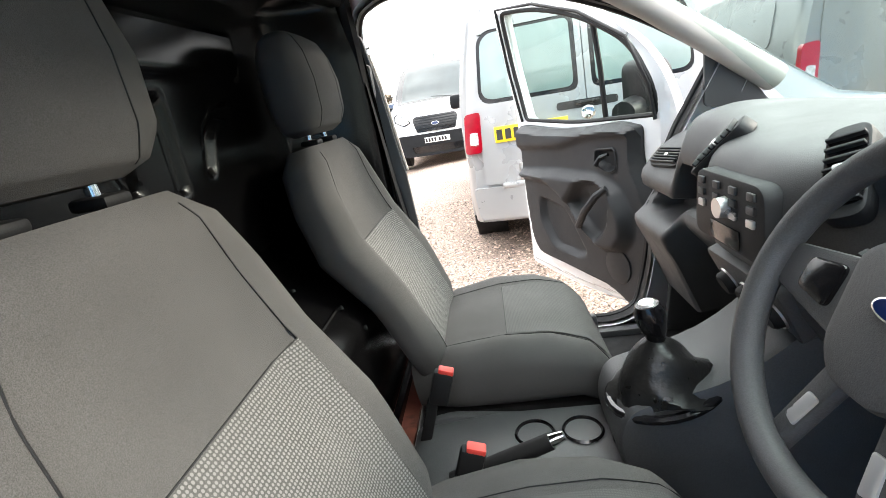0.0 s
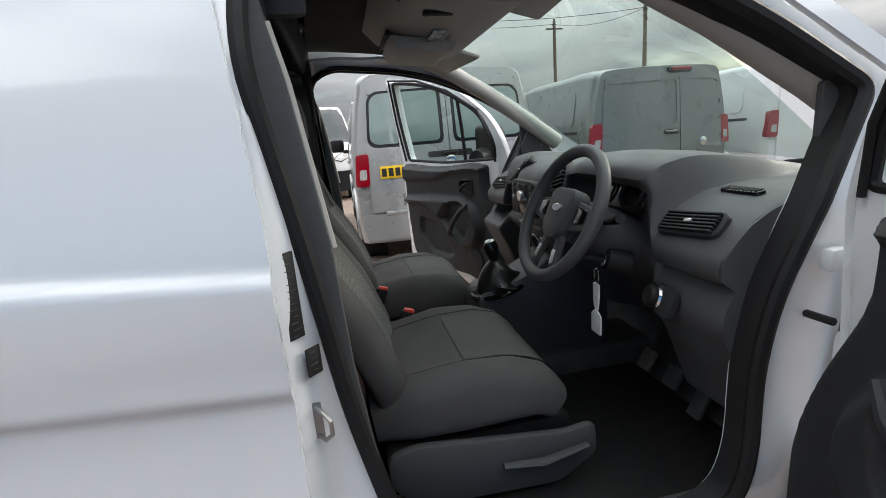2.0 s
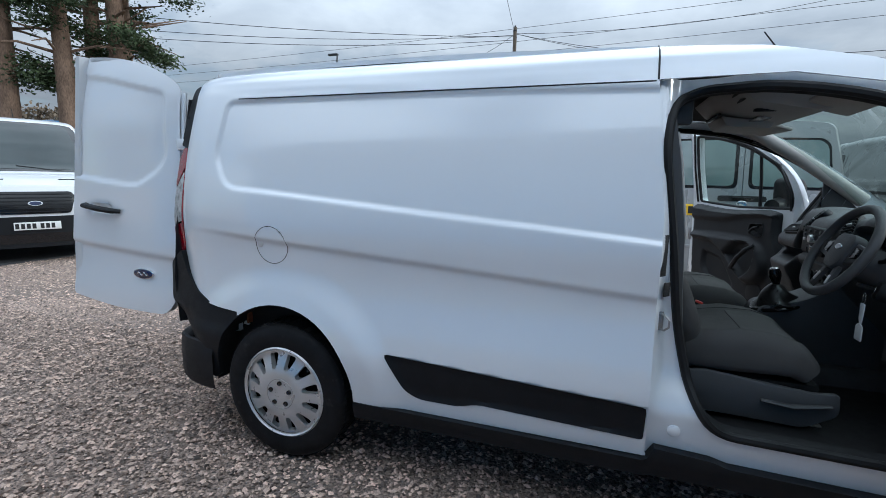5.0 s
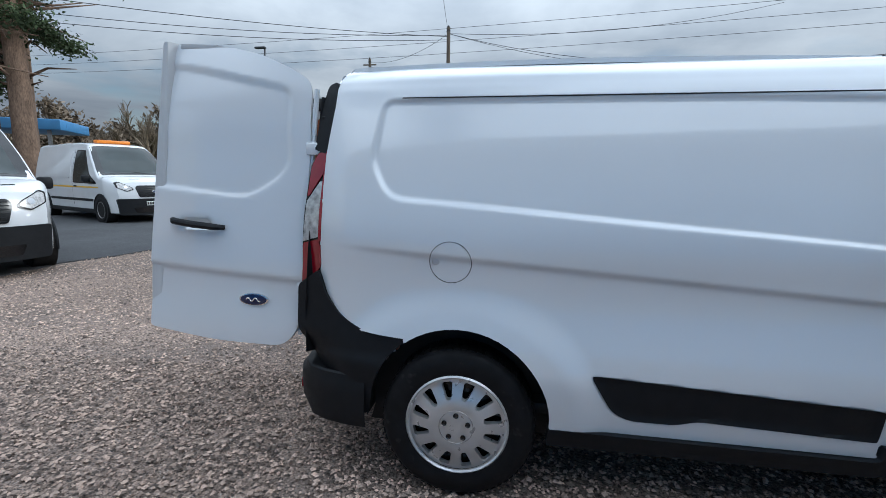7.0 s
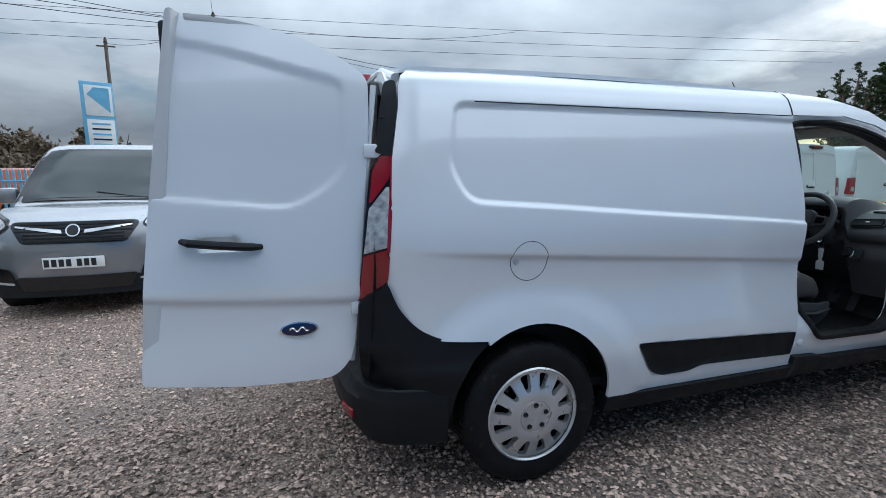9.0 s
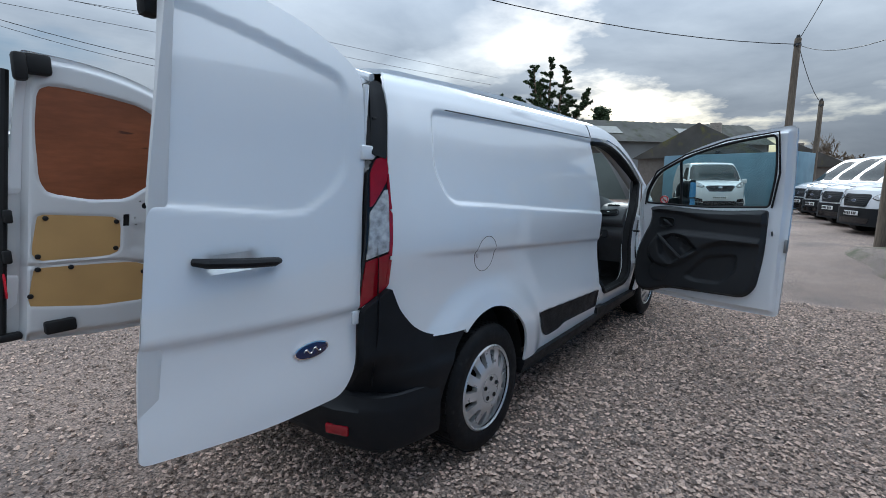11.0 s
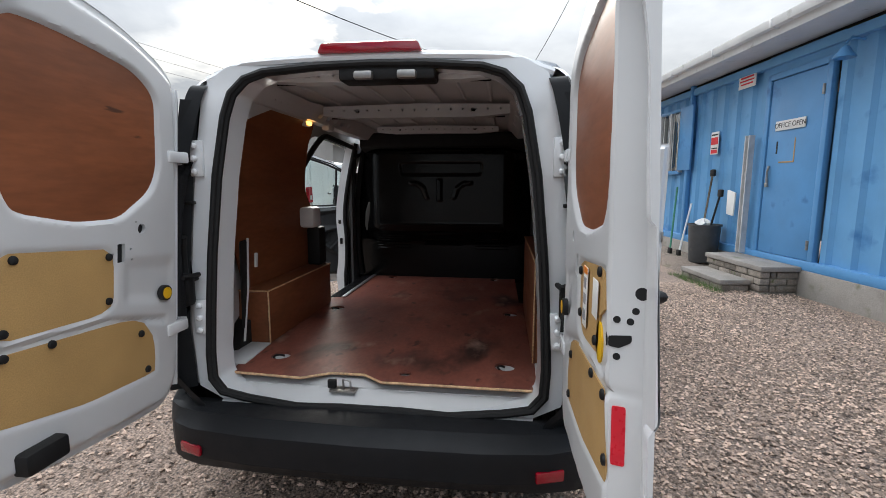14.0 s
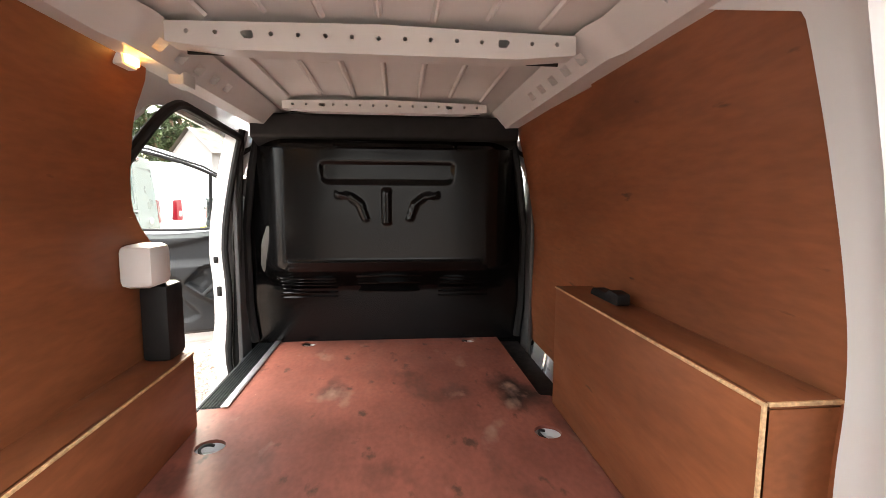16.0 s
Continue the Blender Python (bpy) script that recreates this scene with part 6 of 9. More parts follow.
def pod_vent(side):
    """The side vent lies on the sloping face of the dash's end pod."""
    a = Vector((0.0, -side, 0.0))
    b = Vector((0.69, 0.0, 0.72)).normalized()
    n_ = Vector((-0.72, 0.0, 0.69)).normalized()
    if a.cross(b).dot(n_) < 0:
        a = -a
    tilt = Matrix(((a.x, b.x, n_.x, 2.446), (a.y, b.y, n_.y, side * 0.665), (a.z, b.z, n_.z, 1.062), (0, 0, 0, 1)))
    return tilt @ pose(0, 0, 0, 0, 0, 7)


for s_ in (-1, 1):
    vent(0, 0, 0.185, 0.068, 6, 0, pod_vent(s_))
vent(-0.12, 0.52, 0.055, 0.15, 7, 18)
vent(0.23, 0.52, 0.055, 0.15, 7, -18)
m_ = on_dash(-0.67, 0.37)
dv = part("demist_vent", Shape().prism(rounded([(-0.055, -0.014), (0.055, -0.014), (0.055, 0.014), (-0.055, 0.014)], 0.01), -0.01, 0.004, "z", 0.002, m_), GLOSS_BLACK, dash)
for k in range(9):
    part("slat", Shape().box((0.003, 0.022, 0.004), (-0.045 + 0.011 * k, 0, 0.005), 0, m_), TRIM, dv)
# instrument cluster under its hood
part("instrument_panel", Shape().prism(rounded([(-0.125, -0.06), (0.125, -0.06), (0.125, 0.05), (-0.125, 0.05)], 0.05), -0.03, 0.004, "z", 0.006, pose(2.430, -0.40, 1.118, 0, -68, 0) @ pose(0, 0, 0, 0, 0, 90)), GLOSS_BLACK, dash, "dark instrument cluster")
for o in (-0.066, 0.066):
    part("dial_ring", Shape().lathe([(0.042, 0), (0.046, 0.008), (0.050, 0)], 28, pose(2.424, -0.40 + o, 1.122, 0, -68, 0), cap=False), PLASTIC, dash)
# radio and heater controls
m_ = on_dash(0.055, 0.60, 0.002)
radio = part("radio_panel", Shape().prism(rounded([(-0.115, -0.055), (0.115, -0.055), (0.125, 0.075), (-0.125, 0.075)], 0.03), -0.02, 0.014, "z", 0.006, m_), TRIM_SOFT, dash, "grey radio panel with buttons")
part("radio_screen", Shape().box((0.10, 0.035, 0.003), (0.0, 0.05, 0.0155), 0.001, m_), GLOSS_BLACK, radio)
for i in range(4):
    for j in range(3):
        part("button", Shape().box((0.022, 0.014, 0.006), (-0.085 + 0.057 * i, -0.035 + 0.022 * j, 0.016), 0.002, m_), SILVER if j == 2 else TRIM, radio)
part("radio_knob", Shape().lathe([(0.020, 0.012), (0.018, 0.030), (0.0005, 0.031)], 18, m_ @ pose(0.0, 0.0, 0)), SILVER, radio)
m_ = on_dash(0.055, 0.78, 0.002)
heat = part("heater_panel", Shape().prism(rounded([(-0.12, -0.06), (0.12, -0.06), (0.12, 0.06), (-0.12, 0.06)], 0.02), -0.02, 0.008, "z", 0.004, m_), TRIM, dash, "heater control panel")
for x in (-0.075, 0.0, 0.075):
    part("heater_knob", Shape().lathe([(0.026, 0.006), (0.024, 0.022), (0.020, 0.026), (0.0005, 0.026)], 20, m_ @ pose(x, 0.01, 0)), BLACK, heat)
    part("knob_ring", Shape().lathe([(0.027, 0.006), (0.029, 0.012), (0.031, 0.006)], 20, m_ @ pose(x, 0.01, 0), cap=False), STEEL, heat)
# light switch, ignition, key and tag
m_ = Matrix.Translation((2.400, -0.608, 0.872)) @ pose(0, 0, 0, 0, -72, -10)
sw = part("switch_panel", Shape().prism(rounded([(-0.036, -0.075), (0.036, -0.075), (0.036, 0.045), (-0.036, 0.045)], 0.02), -0.015, 0.004, "z", 0.003, m_), TRIM_SOFT, dash, "light switch panel")
part("light_switch", Shape().lathe([(0.030, 0.004), (0.028, 0.016), (0.022, 0.022), (0.0005, 0.022)], 22, m_ @ pose(0, 0.008, 0)), BLACK, sw)
part("switch_ring", Shape().lathe([(0.031, 0.004), (0.034, 0.010), (0.037, 0.004)], 22, m_ @ pose(0, 0.008, 0), cap=False), CHROME, sw)
m_ = Matrix.Translation((2.350, -0.462, 0.940)) @ pose(0, 0, 0, 0, -75, -20)
part("column_shroud", Shape().tube([(2.29, -0.40, 1.05), (2.36, -0.40, 1.01), (2.50, -0.40, 0.95)], [0.062, 0.075, 0.085], 14), TRIM, dash, "steering column shroud")
ign = part("ignition_lock", Shape().lathe([(0.038, -0.06), (0.036, 0.002), (0.026, 0.010), (0.024, 0.004), (0.0005, 0.004)], 22, m_), BLACK, dash, "ignition lock with its key in")
part("lock_face", Shape().lathe([(0.022, 0.004), (0.019, 0.011), (0.0005, 0.012)], 18, m_), CHROME, ign)
part("key", Shape().box((0.014, 0.030, 0.055), (0, 0, 0.036), 0.005, m_), BLACK, ign)
part("key_ring", Shape().tube([(2.295 + 0.004 * math.cos(a), -0.503 + 0.018 * math.cos(a), 0.915 + 0.020 * math.sin(a)) for a in np.linspace(0, 2 * math.pi, 20, endpoint=False)], 0.0016, 5, closed=True), CHROME, ign)
key_tag = thing("key_tag", "white plastic key tag hanging from the ignition", "key tag")
part("tag_strip", Shape().prism(rounded([(-0.524, 0.895), (-0.492, 0.897), (-0.494, 0.835), (-0.505, 0.815), (-0.515, 0.815), (-0.522, 0.84)], 0.006), 2.290, 2.293, "x", 0.001), WHITE_PLASTIC, key_tag)
part("tag_plate", Shape().prism(rounded([(-0.535, 0.808), (-0.518, 0.820), (-0.500, 0.820), (-0.486, 0.808), (-0.486, 0.755), (-0.535, 0.755)], 0.006), 2.288, 2.292, "x", 0.001), WHITE_PLASTIC, key_tag)
# stalks
for o in (-1, 1):
    part("stalk", Shape().tube([(2.345, -0.40 + o * 0.05, 1.045), (2.335, -0.40 + o * 0.12, 1.06), (2.325, -0.40 + o * 0.165, 1.075)], [0.008, 0.010, 0.014], 8), BLACK, dash, "column stalk")

# ---- steering wheel ----
wheel_m = Matrix.Translation((2.255, -0.395, 1.070)) @ pose(0, 0, 0, 0, -64, 0) @ pose(0, 0, 0, 0, 0, -90)
sw_ = thing("steering_wheel", "black three-spoke steering wheel", "steering wheel")
part("rim", Shape().tube([(0.187 * math.cos(a), 0.182 * math.sin(a), 0.012) for a in np.linspace(0, 2 * math.pi, 56, endpoint=False)], 0.0178, 12, closed=True, m=wheel_m), TRIM, sw_, "black moulded rim")
hub_line = rounded([(-0.075, 0.05), (-0.05, 0.072), (0.05, 0.072), (0.075, 0.05), (0.060, -0.045), (0.03, -0.075), (-0.03, -0.075), (-0.060, -0.045)], 0.02)
hub_ = part("airbag_cover", Shape().prism(hub_line, -0.03, 0.024, "z", 0.012, wheel_m), TRIM, sw_, "dark grey airbag cover")
for a in (8, 172):
    c, s = math.cos(radians(a)), math.sin(radians(a))
    k = 1 if c > 0 else -1
    part("spoke", Shape().prism(rounded([(k * 0.06, 0.045), (k * 0.180, 0.030), (k * 0.180, -0.02), (k * 0.055, -0.045)], 0.012), -0.015, 0.008, "z", 0.006, wheel_m), TRIM, sw_)
    part("spoke_button", Shape().prism(rounded([(k * 0.085, 0.030), (k * 0.135, 0.024), (k * 0.135, -0.012), (k * 0.085, -0.020)], 0.01), 0.006, 0.014, "z", 0.003, wheel_m), GLOSS_BLACK, sw_)
    part("spoke_foot", Shape().prism(rounded([(k * 0.022, -0.06), (k * 0.050, -0.055), (k * 0.075, -0.170), (k * 0.050, -0.178)], 0.006), -0.012, 0.006, "z", 0.005, wheel_m), TRIM, sw_)
    part("spoke_inlay", Shape().prism(rounded([(k * 0.034, -0.100), (k * 0.050, -0.098), (k * 0.060, -0.135), (k * 0.044, -0.140)], 0.004), 0.004, 0.0085, "z", 0.002, wheel_m), SILVER, sw_, "silver spoke inlay")
bo = [(0.026 * math.cos(a), 0.012 + 0.0115 * math.sin(a)) for a in np.linspace(0, 2 * math.pi, 26, endpoint=False)]
wb = part("badge", Shape().prism(bo, 0.022, 0.0275, "z", 0.001, wheel_m), CHROME, hub_, "chrome-rimmed blue oval badge")
part("badge_face", Shape().prism([(a * 0.86, 0.012 + (b - 0.012) * 0.80) for a, b in bo], 0.026, 0.0285, "z", 0, wheel_m), BLUE_INK, wb)

# ---- centre console, gear lever, handbrake ----
cons = thing("centre_console", "dark plastic centre console with cup holders", "console")
part("console_body", Shape().prism(rounded([(1.66, 0.50), (1.66, 0.60), (1.86, 0.625), (2.10, 0.625), (2.16, 0.585), (2.20, 0.50)], 0.02), -0.125, 0.14, "y", 0.015), TRIM, cons)
for x in (1.935, 2.035):
    part("cup_holder", Shape().lathe([(0.044, 0.6275), (0.040, 0.632), (0.037, 0.628), (0.035, 0.600), (0.0005, 0.598)], 24, pose(x, 0.055, 0), cap=False), GLOSS_BLACK, cons)
part("power_socket", Shape().lathe([(0.018, 0.62), (0.017, 0.634), (0.012, 0.637), (0.0005, 0.637)], 18, pose(2.105, 0.02, 0)), BLACK, cons)
hb = part("handbrake", Shape().tube([(1.76, -0.045, 0.615), (1.86, -0.045, 0.650), (1.96, -0.045, 0.690)], [0.016, 0.018, 0.017], 10), BLACK, cons, "black handbrake lever")
part("handbrake_button", Shape().tube([(1.955, -0.045, 0.688), (1.985, -0.045, 0.700)], [0.015, 0.010], 10), CHROME, hb)
part("gear_console", Shape().prism(rounded([(2.12, 0.46), (2.08, 0.68), (2.10, 0.745), (2.30, 0.80), (2.42, 0.90), (2.60, 0.80), (2.60, 0.46)], [0.02, 0.04, 0.04, 0.1, 0.05, 0.02, 0.02]), -0.055, 0.135, "y", 0.03), TRIM, cons, "raised gear lever console")
gl = thing("gear_lever", "black gear lever with a creased leather gaiter", "gear lever")
def gaiter():
    rings = []
    for k in range(12):
        t = k / 11
        r = 0.082 * (1 - t) ** 0.75 + 0.016
        z = 0.745 + 0.105 * t
        rings.append([(2.185 - 0.012 * t + (r * (1 + 0.10 * math.sin(5 * a + 9 * t) * (1 - t))) * math.cos(a), 0.014 + (r * (1 + 0.16 * math.sin(4 * a + 7 * t) * (1 - t))) * math.sin(a) * 0.9, z + 0.012 * math.sin(3 * a + 8 * t) * (1 - t) + 0.02 * (1 - t) * math.cos(a)) for a in np.linspace(0, 2 * math.pi, 28, endpoint=False)])
    return Shape().loft(rings)
part("gaiter", gaiter(), surf("black_gaiter_leather", (0.012, 0.012, 0.012), 0.32, vary=0.2, scale=20, bump=0.002, bump_scale=60), gl, "creased black leather gaiter")
part("gaiter_ring", Shape().tube([(2.185 + 0.100 * math.cos(a), 0.014 + 0.088 * math.sin(a), 0.742 + 0.022 * math.cos(a)) for a in np.linspace(0, 2 * math.pi, 30, endpoint=False)], 0.009, 8, closed=True), GLOSS_BLACK, gl)
part("knob", Shape().lathe([(0.012, 0.0), (0.018, 0.02), (0.026, 0.05), (0.027, 0.07), (0.021, 0.088), (0.0005, 0.092)], 18, pose(2.178, 0.014, 0.836, 0, -12, 0)), GLOSS_BLACK, gl, "glossy black knob")
part("knob_cap", Shape().lathe([(0.019, 0.087), (0.014, 0.0925), (0.0005, 0.0935)], 16, pose(2.178, 0.014, 0.836, 0, -12, 0)), SILVER, gl)
# buckles
for x, y, z in ((1.745, 0.095, 0.735), (1.81, -0.125, 0.715)):
    bk = thing("seat_belt_buckle", "black seat belt buckle with a red button", "buckle", "seat belt buckles", (x, y, z), 0)
    bm_ = pose(0, 0, 0, 0, 18, 0)
    part("buckle_body", Shape().box((0.045, 0.026, 0.085), (0, 0, 0), 0.008, bm_), BLACK, bk)
    part("buckle_button", Shape().box((0.034, 0.022, 0.012), (0.004, 0, 0.043), 0.003, bm_), RED_PLASTIC, bk, "red release button")
    part("buckle_stalk", Shape().box((0.026, 0.014, 0.17), (-0.012, 0, -0.12), 0.004, bm_), BLACK, bk)
# pedals
for k, (y, w, h) in enumerate(((-0.29, 0.06, 0.075), (-0.42, 0.065, 0.07), (-0.545, 0.05, 0.13))):
    pd = thing("pedal", "worn rubber-faced foot pedal", "pedal", "pedals")
    part("pad", Shape().box((0.016, w, h), (0, 0, 0), 0.006, pose(2.605, y, 0.515, 0, 28, 0)), surf("worn_pedal_rubber", (0.11, 0.09, 0.075), 0.6, vary=0.3, scale=40) if k == 0 else MAT, pd)
    part("arm", Shape().tube([(2.615, y, 0.53), (2.67, y, 0.62), (2.70, y, 0.80)], 0.011, 8), BLACK, pd)

# ---- front doors ----
FD_LINE = rounded([(0.00, 1.14), (0.04, 1.29), (0.13, 1.415), (0.37, 1.585), (0.68, 1.695), (1.10, 1.755), (1.135, 1.74), (1.14, 1.36), (1.125, 0.33), (0.65, 0.325), (0.06, 0.37), (0.03, 0.80)], [0.03, 0.08, 0.1, 0.15, 0.2, 0.03, 0.03, 0.1, 0.04, 0.1, 0.05, 0.1])
FD_GLASS = rounded([(0.070, 1.165), (0.085, 1.265), (0.17, 1.425), (0.40, 1.555), (0.70, 1.650), (1.02, 1.695), (1.035, 1.42), (1.00, 1.165), (0.55, 1.145)], [0.02, 0.05, 0.08, 0.15, 0.15, 0.04, 0.1, 0.03, 0.1])
FD_CARD = rounded([(0.135, 1.130), (0.25, 1.150), (0.42, 1.132), (0.66, 1.122), (1.005, 1.145), (1.005, 0.80), (0.97, 0.53), (0.90, 0.445), (0.30, 0.43), (0.16, 0.37), (0.06, 0.38), (0.012, 0.47), (0.010, 0.68), (0.055, 0.83), (0.135, 1.0)], [0.02, 0.05, 0.1, 0.1, 0.03, 0.2, 0.1, 0.05, 0.1, 0.05, 0.05, 0.05, 0.08, 0.1, 0.05])


def front_door(side, at, turn):
    """Local: x along the door from its hinge, y outwards, z up. Built as if closed along the side, then swung open."""
    d = thing("front_door", "white van door with a dark plastic card, wide open", "van door", "front doors", at, 0)
    c, s = math.cos(radians(turn)), math.sin(radians(turn))

    def put(u, w, z):
        """u: off the hinge towards the tip; w: outwards of the inner face."""
        return u * c + w * s, (u * s - w * c) * side, z

    def lean(z):
        return -0.085 * np.clip((z - 1.15) / 0.6, 0, 1) ** 1.3

    def outer(u, z):
        w = 0.075 + lean(z) - 0.015 * smooth01((0.98 - z) / 0.05) * smooth01((z - 0.62) / 0.2) + 0.012 * np.sin(np.clip((z - 0.33) / 0.85, 0, 1) * math.pi)
        return put(u, w, z)

    def inner(u, z):
        w = 0.012 + lean(z) + 0.03 * smooth01((0.05 + sdf(FD_LINE, u, z)) / 0.03)
        return put(u, w, z)

    part("outer_skin", sheet(FD_LINE, [FD_GLASS], outer, 0.018, lambda u, z: put(u, 0.04 + lean(z), z)), WHITE, d)
    frame_holes = [[(1.03 + 0.0, 0.95), (1.045, 0.95), (1.045, 0.985), (1.03, 0.985)]] if side < 0 else []
    part("inner_frame", sheet(FD_LINE, [FD_GLASS] + frame_holes, inner, 0.018, lambda u, z: put(u, 0.05 + lean(z), z)), WHITE, d)
    part("glass_seal", Shape().tube([put(u, 0.02 + float(lean(z)), z) for u, z in FD_GLASS], 0.011, 7, closed=True), BLACK, d)
    g = part("door_glass", sheet(FD_GLASS, [], lambda u, z: put(u, 0.035 + lean(z), z), 0.06), GLASS, d, "clear side window")
    g.visible_shadow = False
    part("window_bar", Shape().tube([put(0.365, 0.03, 1.12), put(0.36, 0.03 - 0.02, 1.35), put(0.355, 0.03 + float(lean(np.array(1.53))), 1.53)], 0.011, 7), BLACK, d, "black window divider")
    part("frame_trim", Shape().tube([put(u, 0.004 + float(lean(z)), z) for u, z in [(0.07, 1.15), (0.085, 1.27), (0.165, 1.44), (0.40, 1.572), (0.70, 1.668), (1.035, 1.715), (1.055, 1.42), (1.02, 1.16)]], 0.007, 8), BLACK, d)
    # moulded card
    arm = rounded([(0.13, 0.80), (0.20, 0.91), (0.34, 0.955), (0.62, 0.955), (1.0, 0.93), (1.0, 0.86), (0.72, 0.85), (0.60, 0.80), (0.46, 0.67), (0.33, 0.60), (0.20, 0.62), (0.13, 0.70)], 0.04)
    pocket = rounded([(0.225, 0.875), (0.35, 0.928), (0.45, 0.912), (0.565, 0.80), (0.44, 0.71), (0.345, 0.645), (0.25, 0.73)], 0.035)
    bin_ = rounded([(0.60, 0.76), (0.84, 0.80), (0.85, 0.66), (0.74, 0.53), (0.52, 0.52), (0.44, 0.56)], 0.05)
    upper = rounded([(0.0, 1.20), (0.0, 1.06), (0.16, 1.09), (0.40, 1.075), (0.60, 1.03), (1.1, 1.01), (1.1, 1.20)], 0.03)
    well = rounded([(0.41, 0.87), (0.50, 0.83), (0.535, 0.80), (0.455, 0.745), (0.40, 0.79)], 0.02)
    scoop = rounded([(0.225, 1.055), (0.345, 1.045), (0.355, 0.985), (0.27, 0.955), (0.222, 0.97)], 0.02)
    def card(u, z):
        w = -0.045 + 0 * u
        w = w - 0.025 * smooth01(-sdf(upper, u, z) / 0.035)
        w = w - 0.050 * smooth01(-sdf(arm, u, z) / 0.050)
        w = w + 0.055 * smooth01((0.006 - sdf(pocket, u, z)) / 0.040)
        w = w + 0.030 * smooth01(-sdf(bin_, u, z) / 0.03)
        w = w + 0.015 * smooth01(-sdf(well, u, z) / 0.020)
        w = w + 0.030 * smooth01(-sdf(scoop, u, z) / 0.016)
        w = w + 0.045 * smooth01((0.03 + sdf(FD_CARD, u, z)) / 0.03)
        return put(u, w, z)
    cd = part("door_card", sheet(FD_CARD, [], card, 0.0095, lambda u, z: put(u, 0.012 + 0 * u, z)), TRIM_SOFT, d, "dark grey moulded door card")
    part("inner_handle", Shape().tube([put(0.265, -0.050, 1.03), put(0.29, -0.066, 1.02), put(0.32, -0.066, 0.995), put(0.335, -0.05, 0.98)], [0.012, 0.015, 0.014, 0.008], 8, flatten=0.6), TRIM_SOFT, cd, "inner door release")
    part("handle_ring", Shape().tube([put(u, -0.050, z) for u, z in scoop], 0.004, 6, closed=True), TRIM_SOFT, cd)
    part("grab_handle", Shape().tube([put(0.235, -0.092, 0.905), put(0.275, -0.112, 0.872), put(0.35, -0.116, 0.80), put(0.435, -0.092, 0.715)], [0.012, 0.015, 0.016, 0.016], 9), TRIM_SOFT, cd, "grab handle")
    if side < 0:
        for k in range(2):
            part("window_switch", Shape().box((0.035, 0.02, 0.010), (0, 0, 0), 0.003, Matrix.Translation(put(0.335 + 0.055 * k, -0.052, 0.895 - 0.012 * k))), GLOSS_BLACK, cd)
    part("speaker_grille", Shape().prism(circle(0, 0, 0.075, 28), -0.006, 0.006, "y", 0.003, Matrix.Translation(put(0.24, -0.046, 0.565)) @ pose(0, 0, 0, 0, 0, turn * side)), TRIM_SOFT, cd, "round speaker grille")
    # edge details: latch, check strap, hinges
    part("door_latch", Shape().box((0.02, 0.05, 0.10), (0, 0, 0), 0.006, Matrix.Translation(put(1.128, 0.04, 0.88)) @ pose(0, 0, 0, 0, 0, turn * side)), STEEL, d, "steel door latch")
    part("check_strap", Shape().tube([put(0.02, 0.03, 0.90), put(-0.10, 0.0, 0.90)], 0.008, 6), BLACK, d)
    for z in (0.62, 1.02):
        part("door_hinge", Shape().box((0.06, 0.03, 0.045), (0, 0, 0), 0.008, Matrix.Translation(put(-0.005, 0.045, z))), WHITE, d, "white door hinge")
    # outer mirror
    mm = part("door_mirror", Shape().loft([[put(0.30 + 0.07 * math.cos(t), 0.06, 1.165 + 0.05 * math.sin(t)) for t in np.linspace(0, 2 * math.pi, 14, endpoint=False)], [put(0.33 + 0.06 * math.cos(t), 0.15, 1.18 + 0.055 * math.sin(t)) for t in np.linspace(0, 2 * math.pi, 14, endpoint=False)]]), PLASTIC, d, "black door mirror on its arm")
    shell_ = []
    for f, grow in ((0.0, 0.35), (0.02, 0.70), (0.05, 0.90), (0.09, 1.0), (0.125, 1.0)):
        face = rounded([(0.13, 1.13), (0.12, 1.36), (0.30, 1.37), (0.32, 1.15), (0.28, 1.12)], 0.05)
        cw_, cz_ = 0.22, 1.245
        shell_.append([put(0.25 + f, cw_ + (w - cw_) * grow, cz_ + (z - cz_) * grow) for w, z in face])
    part("mirror_shell", Shape().loft(shell_), PLASTIC, mm, "black mirror housing")
    for z0_, z1_ in ((1.215, 1.345), (1.145, 1.205)):
        part("mirror_glass", Shape().loft([[put(0.377, w, z) for w, z in rounded([(0.15, z0_), (0.145, z1_), (0.285, z1_), (0.30, z0_)], 0.025)], [put(0.380, w, z) for w, z in rounded([(0.15, z0_), (0.145, z1_), (0.285, z1_), (0.30, z0_)], 0.025)]]), MIRROR, mm, "mirror glass")
    part("outer_handle", Shape().tube([put(0.87, 0.085, 0.99), put(0.90, 0.115, 0.99), put(1.02, 0.115, 0.985), put(1.05, 0.085, 0.985)], 0.014, 8), PLASTIC, d)
    if side < 0:
        st = part("no_smoking_sticker", Shape().prism([(0.037 * math.cos(a), 0.037 * math.sin(a)) for a in np.linspace(0, 2 * math.pi, 30, endpoint=False)], -0.001, 0.001, "y", 0, Matrix.Translation(put(0.221, 0.0305, 1.195)) @ pose(0, 0, 0, 0, 0, turn * side)), PAPER, d, "round red and white no smoking sticker")
        ms = Matrix.Translation(put(0.221, 0.0285, 1.195)) @ pose(0, 0, 0, 0, 0, turn * side)
        part("sticker_ring", Shape().tube([(0.031 * math.cos(a), -0.001, 0.031 * math.sin(a)) for a in np.linspace(0, 2 * math.pi, 30, endpoint=False)], 0.0045, 5, closed=True, m=ms, flatten=1), RED_INK, st)
